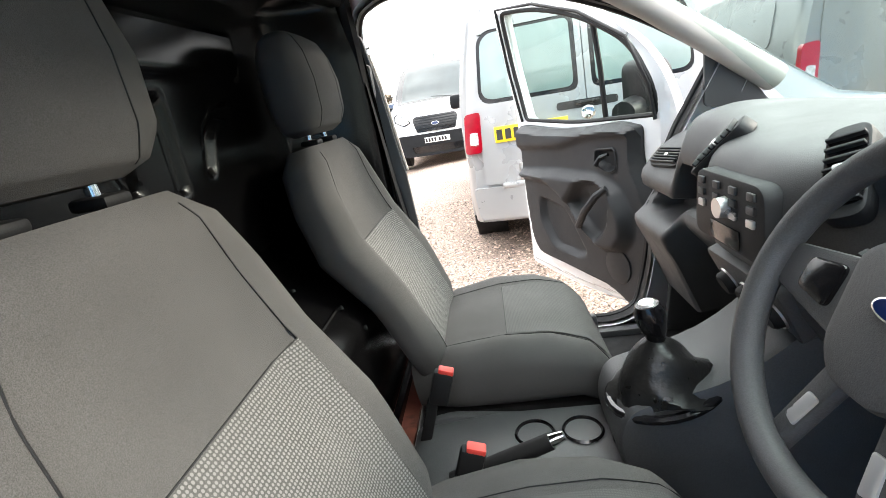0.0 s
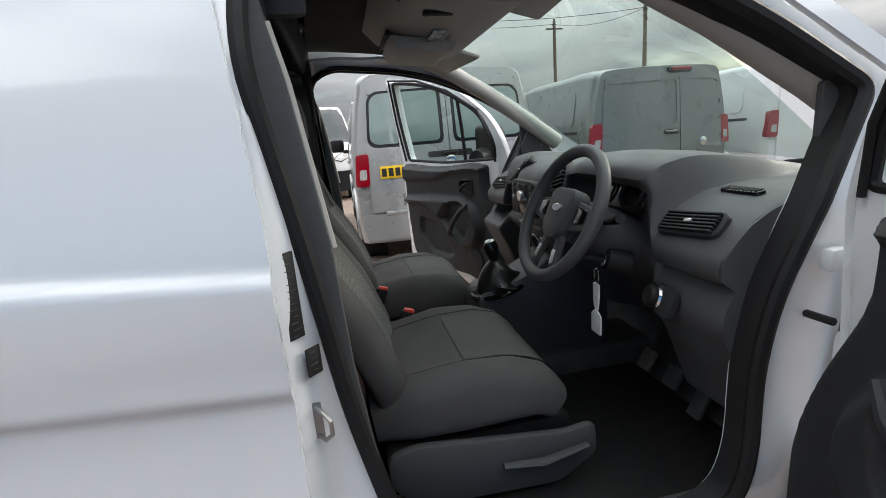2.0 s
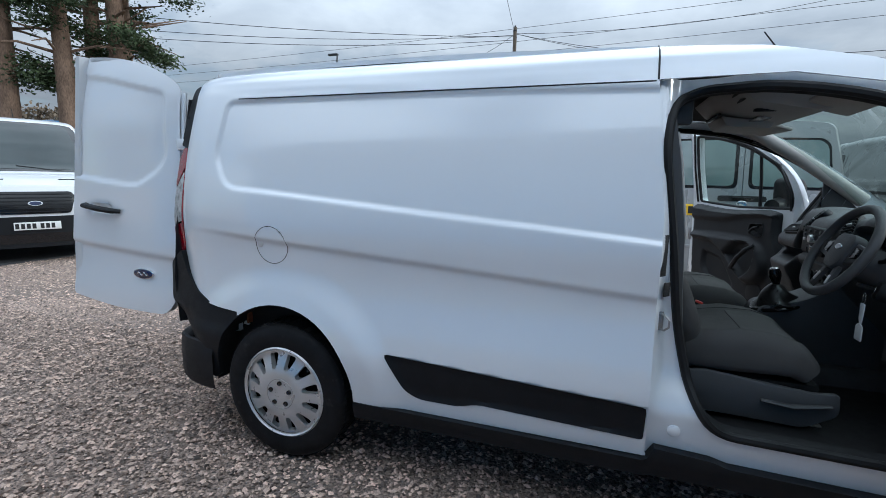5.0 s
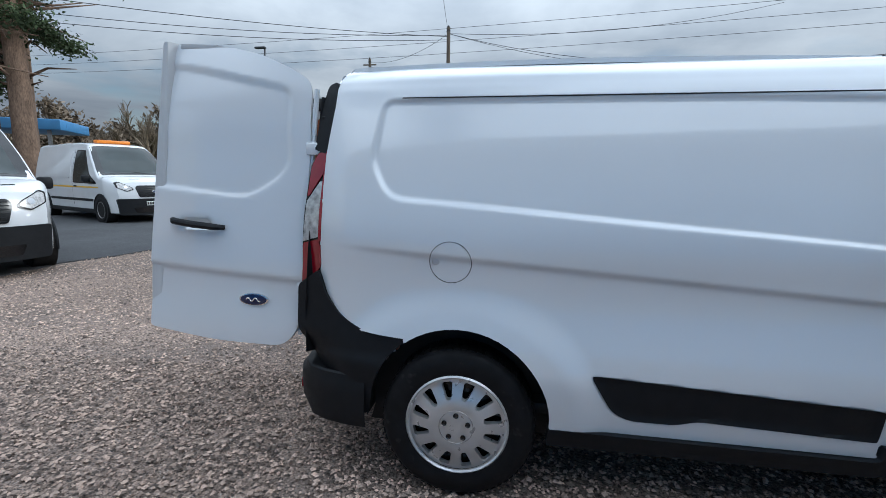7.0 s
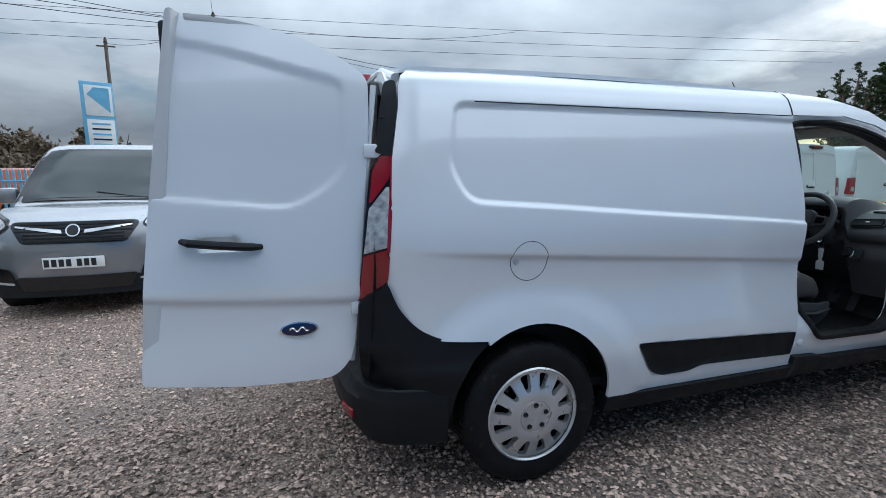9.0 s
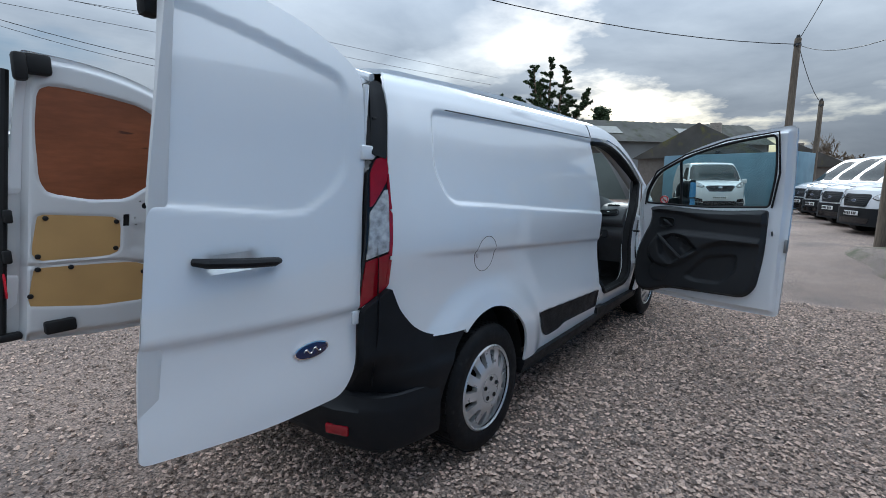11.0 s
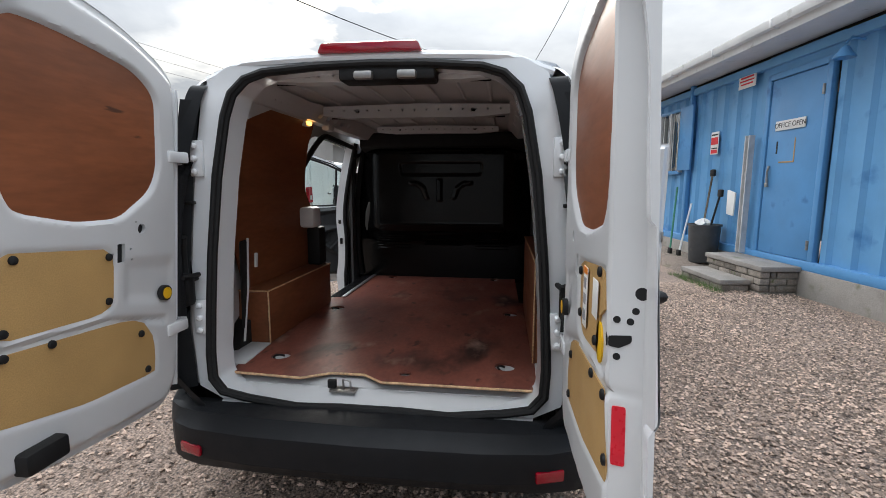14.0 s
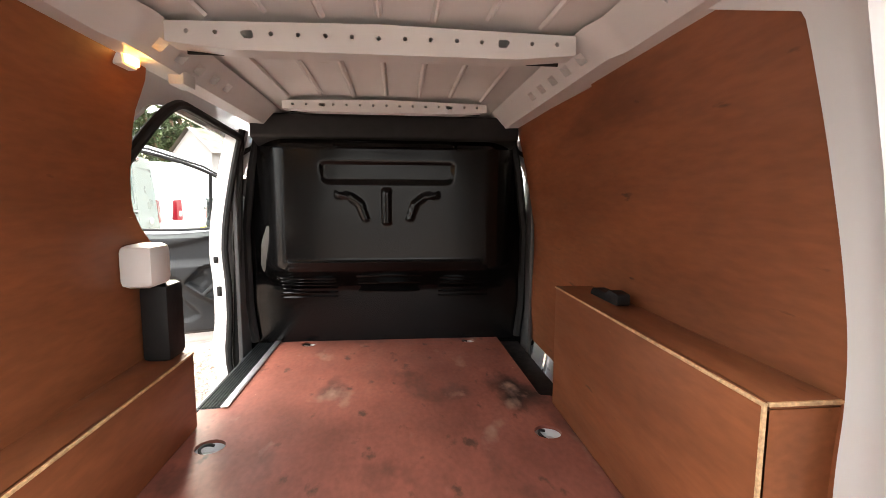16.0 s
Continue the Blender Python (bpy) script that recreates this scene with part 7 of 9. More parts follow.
        part("sticker_bar", Shape().box((0.056, 0.002, 0.006), (0, -0.002, 0), 0, ms @ pose(0, 0, 0, 0, 45, 0)), RED_INK, st)
        part("sticker_mark", Shape().box((0.036, 0.002, 0.006), (0, -0.0012, -0.004), 0, ms), INK, st)
    return d


front_door(-1, (2.53, -0.895, 0), 100)
front_door(1, (2.53, 0.895, 0), 114)

# ---- the office ----
OFFICE = pose(4.701, -4.233, -0.302, 0, 0, 6.12) @ Matrix.Scale(1.2, 4)


def office_part(name, s, mat, parent, label=""):
    """u runs along the wall, the second axis out from it, z up."""
    t = Shape().add(s.v, s.f, OFFICE)
    return part(name, t, mat, parent, label)


office = thing("site_office", "sky-blue steel container office with a white gutter", "building")


def corrugated(x0, x1, z0, z1, pitch=0.30, depth=0.036):
    line, x = [], x0
    while x < x1:
        for dx, dy in ((0.0, 0.0), (0.11, 0.0), (0.15, -depth), (0.26, -depth)):
            if x + dx <= x1:
                line.append((x + dx, dy))
        x += pitch
    line.append((x1, 0))
    return Shape().loft([[(a, b, z0) for a, b in line], [(a, b, z1) for a, b in line]], closed=False, cap=False)


office_part("wall", corrugated(-8.0, -0.73, 0.56, 2.86), BLUE_STEEL, office, "corrugated sky-blue steel wall")
office_part("wall", corrugated(0.31, 2.02, 0.56, 2.86), BLUE_STEEL, office)
office_part("wall", corrugated(2.02, 3.62, 0.52, 2.86), BLUE_STEEL, office)
office_part("wall", Shape().box((1.06, 0.03, 0.26), (-0.21, -0.01, 2.74)), BLUE_STEEL, office)
office_part("wall", Shape().box((0.04, 2.4, 2.4), (3.62, -1.2, 1.68), 0.005), BLUE_STEEL, office)
office_part("wall", Shape().box((0.04, 2.4, 2.4), (-8.0, -1.2, 1.68), 0.005), BLUE_STEEL, office)
office_part("wall", Shape().box((11.6, 0.04, 2.4), (-2.19, -2.42, 1.68), 0.005), BLUE_STEEL, office)
office_part("corner_post", Shape().box((0.09, 0.09, 2.4), (3.62, 0.02, 1.70), 0.01), BLUE_STEEL, office)
office_part("corner_post", Shape().box((0.07, 0.07, 2.4), (2.02, 0.035, 1.72), 0.01), BLUE_DOOR, office)
office_part("base_rail", Shape().box((11.6, 0.10, 0.10), (-2.19, 0.0, 0.565), 0.01), BLUE_DOOR, office)
office_part("top_rail", Shape().box((11.6, 0.10, 0.10), (-2.19, 0.0, 2.80), 0.01), BLUE_STEEL, office)
office_part("roof", Shape().prism([(0.50, 3.02), (0.50, 2.97), (-2.9, 2.97), (-2.9, 3.02), (-1.2, 3.65)], -8.3, 3.95, "x", 0.01), ROOF_SHEET, office, "grey felt roof")
office_part("soffit", Shape().box((12.2, 0.50, 0.02), (-2.18, 0.25, 2.905), 0.003), UPVC, office)
office_part("fascia", Shape().box((12.25, 0.022, 0.15), (-2.18, 0.50, 2.945), 0.004), UPVC, office, "white fascia board")
office_part("gutter", Shape().prism([(0.515, 3.02), (0.515, 2.955), (0.545, 2.935), (0.585, 2.945), (0.60, 2.985), (0.60, 3.02), (0.59, 3.02), (0.588, 2.985), (0.575, 2.958), (0.548, 2.95), (0.527, 2.965), (0.527, 3.02)], -8.3, 3.95, "x"), UPVC, office, "white gutter")
for k in range(12):
    office_part("gutter_clip", Shape().box((0.03, 0.10, 0.09), (-7.9 + 1.05 * k, 0.556, 2.975), 0.006), UPVC, office)
office_part("plinth", Shape().box((11.4, 0.16, 0.56), (-2.2, -0.02, 0.24), 0.02), CONCRETE, office, "concrete plinth")
# door
door = office_part("door", Shape().box((0.80, 0.035, 1.96), (-0.21, 0.015, 1.60), 0.006), BLUE_DOOR, office, "blue steel office door")
for x, w, z, h in ((-0.65, 0.07, 1.60, 2.10), (0.24, 0.07, 1.60, 2.10), (-0.21, 0.95, 2.625, 0.07)):
    office_part("door_frame", Shape().box((w, 0.07, h), (x, 0.01, z), 0.008), BLUE_DOOR, office)
for z in (0.78, 2.35):
    office_part("door_hinge", Shape().tube([(-0.60, 0.045, z - 0.05), (-0.60, 0.045, z + 0.05)], 0.014, 8), STEEL, door)
office_part("door_latch", Shape().tube([(0.11, 0.045, 1.62), (0.11, 0.06, 1.55), (0.115, 0.05, 1.42)], 0.012, 7), STEEL, door, "steel latch and padlock")
office_part("padlock", Shape().box((0.045, 0.025, 0.05), (0.112, 0.055, 1.40), 0.01), STEEL, door)
office_part("tape_mark", Shape().box((0.015, 0.003, 0.26), (-0.26, 0.035, 1.78), 0), BOARD, door)
office_part("tape_mark", Shape().box((0.24, 0.003, 0.015), (-0.15, 0.035, 1.655), 0), BOARD, door)
office_part("door_slot", Shape().box((0.02, 0.004, 0.14), (0.02, 0.035, 1.82), 0), INK, door)


def wall_sign(u, z, w, h, label, lines, bars=()):
    s = thing("sign", label, "sign")
    office_part("board", Shape().box((w, 0.008, h), (u, 0.042, z), 0.002), PAPER, s)
    for words, size, dz, mat in lines:
        m = OFFICE @ Matrix.Translation((u, 0.0475, z + dz)) @ pose(0, 0, 0, 90, 0, 180)
        writing(words, size, mat, m, s)
    for bw, bh, dz, mat in bars:
        office_part("bar", Shape().box((bw, 0.004, bh), (u, 0.0465, z + dz), 0), mat, s)


wall_sign(-0.17, 2.06, 0.46, 0.105, "white sign with black capitals on the blue door", [("OFFICE OPEN", 0.078, 0, INK)])
wall_sign(0.67, 2.725, 0.34, 0.24, "white warning sign with red heading", [("WARNING", 0.062, 0.075, RED_INK)], [(0.26, 0.022, 0.01, RED_INK), (0.28, 0.018, -0.03, RED_INK), (0.24, 0.018, -0.07, RED_INK)])
wall_sign(1.30, 1.98, 0.19, 0.31, "small white and red alarm sign", [], [(0.17, 0.10, 0.03, RED_INK), (0.15, 0.02, 0.115, INK), (0.13, 0.016, -0.07, INK), (0.15, 0.05, -0.115, RED_INK)])
# window and shutters
win = office_part("window", Shape().box((0.74, 0.03, 0.98), (2.70, -0.005, 2.10), 0.004), GLOSS_GLASS_O, office, "barred office window")
for x, w, z, h in ((2.32, 0.05, 2.10, 1.0), (3.08, 0.05, 2.10, 1.0), (2.70, 0.035, 2.10, 1.0), (2.70, 0.8, 2.60, 0.05), (2.70, 0.8, 1.60, 0.06)):
    office_part("window_frame", Shape().box((w, 0.06, h), (x, 0.02, z), 0.006), UPVC if w < 0.06 else BLUE_DOOR, win)
for k in range(4):
    office_part("window_bar", Shape().tube([(2.42 + 0.18 * k, 0.03, 1.62), (2.42 + 0.18 * k, 0.03, 2.58)], 0.008, 6), UPVC, win)
office_part("shutter", Shape().box((0.03, 0.42, 0.98), (3.16, 0.24, 2.10), 0.006), BLUE_DOOR, office, "blue steel shutter folded open")
office_part("shutter", Shape().box((0.40, 0.03, 0.98), (2.08, 0.075, 2.12), 0.006), BLUE_DOOR, office, "blue steel shutter folded open")
office_part("channel_post", Shape().prism([(0.40, 0.05), (0.49, 0.05), (0.49, 0.12), (0.475, 0.12), (0.475, 0.065), (0.415, 0.065), (0.415, 0.12), (0.40, 0.12)], 0.56, 2.00, "z"), surf("galvanised_steel", (0.60, 0.61, 0.62), 0.5, metal=0.3, vary=0.12, scale=8), office, "upright galvanised channel")
rag = thing("paper_bag", "white paper bag hung on the channel post", "bag")
office_part("bag", Shape().prism(rounded([(0.62, 1.30), (0.80, 1.34), (0.79, 1.02), (0.64, 1.0)], 0.02), 0.08, 0.10, "y", 0.006), PAPER, rag)
lampw = thing("wall_lamp", "white bracket lamp on the container wall", "lamp")
office_part("bracket", Shape().tube([(-1.0, 0.03, 2.70), (-1.0, 0.15, 2.72), (-1.0, 0.20, 2.66)], 0.012, 7), BLUE_DOOR, lampw)
office_part("shade", Shape().lathe([(0.03, 0.10), (0.05, 0.06), (0.09, 0.0), (0.085, -0.005), (0.04, 0.05)], 18, pose(-1.0, 0.20, 2.54)), BLUE_DOOR, lampw)

# steps of brick with slab tops
steps = thing("door_steps", "two low brick steps with concrete slab treads", "steps")
for u0, u1, n0, n1, zt in ((-0.56, 0.50, 0.07, 0.46, 0.520), (-0.40, 0.46, 0.475, 0.78, 0.345)):
    office_part("slab", Shape().box((u1 - u0 + 0.04, n1 - n0 + 0.03, 0.055), ((u0 + u1) / 2, (n0 + n1) / 2, zt), 0.008), CONCRETE, steps, "concrete slab tread")
    office_part("core", Shape().box((u1 - u0 - 0.05, n1 - n0 - 0.05, zt), ((u0 + u1) / 2, (n0 + n1) / 2 - 0.01, zt / 2 - 0.03), 0), CONCRETE, steps)
    rows = int((zt - 0.19) / 0.075) + 1
    for r in range(rows):
        z = zt - 0.028 - 0.0375 - 0.075 * r
        for k in range(int((u1 - u0) / 0.225) + 1):
            a = u0 + 0.225 * k - (0.1125 if r % 2 else 0)
            b = min(a + 0.215, u1)
            a = max(a, u0)
            if b - a > 0.04:
                office_part("brick", Shape().box((b - a, 0.10, 0.065), ((a + b) / 2, n1 - 0.05 + random.uniform(-0.004, 0.004), z), 0.006), BRICK, steps)
        for side_u in (u0, u1):
            for k in range(4):
                a = n0 + 0.225 * k - (0.1125 if r % 2 else 0)
                b = min(a + 0.215, n1 - 0.11)
                a = max(a, n0)
                if b - a > 0.04:
                    office_part("brick", Shape().box((0.10, b - a, 0.065), (side_u + (0.05 if side_u == u0 else -0.05), (a + b) / 2, z), 0.006), BRICK, steps)
# bin, brooms and spade
bin_ = thing("dustbin", "dark grey plastic dustbin holding tools and a bag", "bin")
BM = OFFICE @ Matrix.Translation((1.00, 0.25, 0.345)) @ Matrix.Scale(0.90, 4)
part("bin_body", Shape().lathe([(0.185, 0.0), (0.195, 0.02), (0.222, 0.55), (0.236, 0.55), (0.238, 0.58), (0.222, 0.58), (0.165, 0.04), (0.0005, 0.03)], 28, BM, cap=False), BIN, bin_)
part("bin_handle", Shape().tube([(0.19, -0.05, 0.46), (0.235, -0.03, 0.45), (0.235, 0.03, 0.45), (0.19, 0.05, 0.46)], 0.012, 7, m=BM), BIN, bin_)
bag = thing("plastic_bag", "crumpled white plastic bag in the bin", "bag")
part("bag", Shape().loft([[(0.10 + 0.12 * (1 + 0.3 * math.sin(3 * a + k)) * math.cos(a) * q, -0.02 + 0.11 * (1 + 0.3 * math.cos(4 * a - k)) * math.sin(a) * q, 0.55 + 0.03 * k + 0.02 * math.sin(5 * a)) for a in np.linspace(0, 2 * math.pi, 20, endpoint=False)] for k, q in enumerate((0.7, 1.0, 0.8, 0.3))], m=BM), PAPER, bag)
for (u0, n0, z0), (u1, n1, z1), mat, lab, cat in (((1.10, 0.25, 0.55), (1.25, 0.06, 1.567), WOOD_POLE, "wooden broom handle leaning on the wall", "broom"), ((0.95, 0.25, 0.60), (0.95, 0.10, 1.29), BLACK, "dark spade handle in the bin", "spade"), ((1.82, 0.32, 0.36), (2.27, 0.06, 1.36), surf("green_handle", (0.03, 0.20, 0.12), 0.5), "green broom handle leaning on the wall", "broom"), ((1.58, 0.30, 0.36), (1.78, 0.06, 1.117), PAPER, "white handled brush leaning on the wall", "brush")):
    tool = thing(cat, lab, cat, "tools by the office")
    office_part("handle", Shape().tube([(u0, n0, z0), (u1, n1, z1)], 0.014, 8), mat, tool)
    office_part("head", Shape().box((0.10, 0.04, 0.10), (u0, n0, z0 + 0.02) if z0 < 0.5 else (u1, n1, z1), 0.015), BLACK, tool)
# mossy bank along the foot of the office
bank = Shape()
bank_rows = []
for k in range(40):
    u = -5.5 + 10.0 * k / 39
    up = float(smooth01(np.array((u - 0.1) / 0.9)))
    rise = 0.225 + 0.13 * up
    w = 0.95 + 0.10 * up + 0.06 * math.sin(k * 0.9)
    bank_rows.append([tuple(OFFICE @ Vector((u, n, z))) for n, z in ((0.0, rise), (w * 0.55, rise * 0.95 + 0.01 * math.sin(k * 1.7)), (w * 0.75, rise * 0.55), (w * 0.95, rise * 0.10), (w + 0.3, -0.03))])
part("bank", bank.loft(bank_rows, closed=False, cap=False), surf("mossy_gravel", (0.21, 0.165, 0.135), 0.88, vary=0.22, scale=0.8, grain=0.7, grain_scale=75, bump=0.010, bump_scale=85, spots=[((0.085, 0.085, 0.040), 1.6, 0.50, 0.66), ((0.055, 0.045, 0.042), 55.0, 0.56, 0.66), ((0.40, 0.35, 0.31), 70.0, 0.65, 0.71)]))
tagged(bpy.data.objects["bank"], "mossy gravel bank rising to the office", "bank", kind="structure")
tufts = Shape()
rng_ = random.Random(5)
for k in range(420):
    u, n = rng_.uniform(-0.5, 0.6), rng_.uniform(0.79, 0.90)
    h, a = rng_.uniform(0.02, 0.07), rng_.uniform(0, 6.28)
    c = OFFICE @ Vector((u, n, 0.0)) + Vector((0, 0, 0.315))
    tufts.add([(c.x - 0.006, c.y, c.z - 0.03), (c.x + 0.006, c.y, c.z - 0.03), (c.x + 0.03 * math.cos(a), c.y + 0.03 * math.sin(a), c.z + h)], [(0, 1, 2)])
tuft = part("grass_tufts", tufts, surf("green_grass", (0.06, 0.12, 0.02), 0.8, vary=0.3, island=0.4))
tagged(tuft, "short green grass along the steps", "grass", kind="stuff")

# ---- poles and wires ----
def pole(x, y, h, r=0.13, label="weathered wooden utility pole", lean=(0, 0), arms=False):
    p = thing("utility_pole", label, "pole", "utility poles")
    part("post", Shape().tube([(x, y, -0.05), (x + lean[0] * 0.5, y + lean[1] * 0.5, h * 0.5), (x + lean[0], y + lean[1], h)], [r, r * 0.88, r * 0.75], 12), WOOD_POLE, p)
    part("pole_cap", Shape().tube([(x + lean[0], y + lean[1], h - 0.25), (x + lean[0], y + lean[1], h + 0.12)], [r * 0.9, r * 0.35], 8), CABLE, p)
    if arms:
        part("cross_arm", Shape().box((1.2, 0.10, 0.10), (x + lean[0], y + lean[1], h - 0.5), 0.01), WOOD_POLE, p)
    for k in range(3):
        part("insulator", Shape().lathe([(0.03, 0), (0.05, 0.04), (0.03, 0.08), (0.0005, 0.10)], 8, pose(x + lean[0] + 0.10 * (k - 1), y + lean[1], h - 0.30 - 0.2 * k)), GLOSS_BLACK, p)
    return p


main_pole = pole(10.75, -3.45, 9.5, 0.15)
for k in range(10):
    part("step_iron", Shape().tube([(10.75, -3.45, 2.6 + 0.5 * k), (10.75 - 0.22, -3.45 + (0.1 if k % 2 else -0.1), 2.6 + 0.5 * k)], 0.01, 6), STEEL, main_pole)
part("security_camera", Shape().box((0.30, 0.10, 0.10), (0, 0, 0), 0.02, pose(10.55, -3.22, 4.75, 0, 20, 40)), PAPER, main_pole, "white security camera")
part("camera_arm", Shape().tube([(10.75, -3.45, 4.95), (10.65, -3.3, 4.95), (10.58, -3.24, 4.82)], 0.02, 7), STEEL, main_pole)
part("floodlight", Shape().box((0.12, 0.22, 0.18), (10.58, -3.48, 5.25), 0.02), BLACK, main_pole)
part("pole_cable", Shape().tube([(10.60, -3.50, 0.1), (10.59, -3.5, 2.0), (10.60, -3.49, 4.5), (10.62, -3.48, 9.0)], 0.016, 6), CABLE, main_pole)
part("ground_box", Shape().box((0.55, 0.5, 1.0), (10.95, -3.95, 0.52), 0.04), BIN, main_pole, "dark grey cabinet at the pole's foot")
pole(20.0, -1.42, 6.4, 0.14)
pole(30.0, -2.4, 5.4, 0.14)
pole(-5.0, 30.8, 11.4, 0.16)
pole(18.3, 22.6, 7.3, 0.13)
pole(16.7, 30.3, 8.4, 0.13, arms=True)
pole(-13.3, 39.0, 11.5, 0.15, arms=True)
lamp_post = thing("street_lamp", "tall grey street lamp post", "street lamp")
part("post", Shape().tube([(-16.6, 26.0, 0), (-16.2, 25.8, 4.5), (-15.7, 25.6, 9.0)], [0.09, 0.075, 0.05], 10), surf("grey_post", (0.10, 0.10, 0.11), 0.5), lamp_post)
part("lamp_head", Shape().box((0.7, 0.25, 0.12), (-16.0, 25.6, 9.1), 0.04), BIN, lamp_post)
part("notice_plate", Shape().box((0.45, 0.04, 0.4), (-16.35, 25.75, 2.0), 0.02), YELLOW, lamp_post)


def wire(a, b, sag, r=0.011):
    w = thing("overhead_cable", "thin black overhead cable", "cable", "overhead cables")
    a, b = Vector(a), Vector(b)
    part("cable", Shape().tube([a.lerp(b, k / 16) - Vector((0, 0, sag * 4 * (k / 16) * (1 - k / 16))) for k in range(17)], r, 5), CABLE, w)


T = {"a": (10.75, -3.45, 9.0), "b": (20.0, -1.42, 6.3), "c": (30.0, -2.4, 5.3), "d": (-5.0, 30.8, 11.0), "e": (18.3, 22.6, 7.2), "f": (16.7, 30.3, 8.2), "h": (-13.3, 39.0, 11.2)}
for p_, q_, s_, r_ in (("a", "b", 0.3, 0.012), ("b", "c", 0.3, 0.012), ("d", "e", 1.2, 0.016), ("d", "f", 1.0, 0.014), ("e", "f", 0.4, 0.012), ("d", "h", 0.6, 0.014)):
    wire(T[p_], T[q_], s_, r_)
wire((20.0, -1.42, 6.2), (2.0, 12.0, 8.5), 0.9, 0.014)
wire((20.0, -1.42, 6.2), (10.9, -3.5, 4.2), 0.3, 0.010)
for k in range(3):
    wire((-60.0, 40.0 + k, 13.0 - 0.6 * k), (45.0, 26.0 + k, 12.4 - 0.6 * k), 0.8, 0.014)
wire((-35.0, 4.0, 9.0), (-5.0, 30.8, 10.8), 0.8, 0.018)
wire((-30.0, 16.0, 9.6), (-5.0, 30.8, 10.9), 0.6, 0.018)
wire((-30.0, 16.3, 9.2), (-5.0, 30.8, 10.6), 0.6, 0.018)
wire((-5.0, 30.8, 11.0), (20.0, 40.0, 15.0), 0.8, 0.016)
wire((-5.0, 30.8, 11.0), (-2.0, 2.0, 14.0), 0.8, 0.012)

# ---- the other vehicles ----
def wheel_shapes(r, width, rim_r, style="steel"):
    tyre = Shape().lathe([(rim_r, -width * 0.42), (rim_r + 0.02, -width / 2), (r - 0.03, -width / 2), (r - 0.006, -width * 0.42), (r, -width * 0.3), (r, width * 0.3), (r - 0.006, width * 0.42), (r - 0.03, width / 2), (rim_r + 0.02, width / 2), (rim_r, width * 0.42)], 32, cap=False)
    rim = Shape().lathe([(rim_r + 0.004, width * 0.46), (rim_r - 0.012, width * 0.47), (rim_r - 0.025, width * 0.36), (0.10, width * 0.30), (0.085, width * 0.40), (0.06, width * 0.42), (0.001, width * 0.42)], 28, cap=False)
    for k in range(8):
        a = 2 * math.pi * k / 8
        rim.box((0.05, 0.05, 0.016), (math.cos(a) * rim_r * 0.72, math.sin(a) * rim_r * 0.72, width * 0.345), 0.006)
    return tyre, rim


def add_wheel(parent, x, y, r, width=0.2, rim_r=0.21, material=None, out=1):
    """A road wheel: tyre and rim, its face turned outwards."""
    m = Matrix.Translation((x, y, r)) @ pose(0, 0, 0, -90 * out, 0, 0)
    tyre, rim = wheel_shapes(r, width, rim_r)
    t2, r2 = Shape().add(tyre.v, tyre.f, m), Shape().add(rim.v, rim.f, m)
    w = part("wheel", t2, TYRE, parent)
    part("rim", r2, material or STEEL, w)


def number_plate(parent, m, yellow, bars=(2, 2, 3)):
    """A number plate with its characters as plain bars."""
    plate = part("number_plate", Shape().box((0.012, 0.52, 0.111), (0, 0, 0), 0.004, m), PLATE_Y if yellow else PLATE_W, parent, "yellow number plate" if yellow else "white number plate")
    s = Shape()
    y = 0.225
    for g in (4, 3):
        for k in range(g):
            s.box((0.003, 0.042, 0.072), (-0.0075, y, 0), 0, m)
            y -= 0.061
        y -= 0.028
    tagged(part("plate_marking", s, INK, plate), kind="stuff")


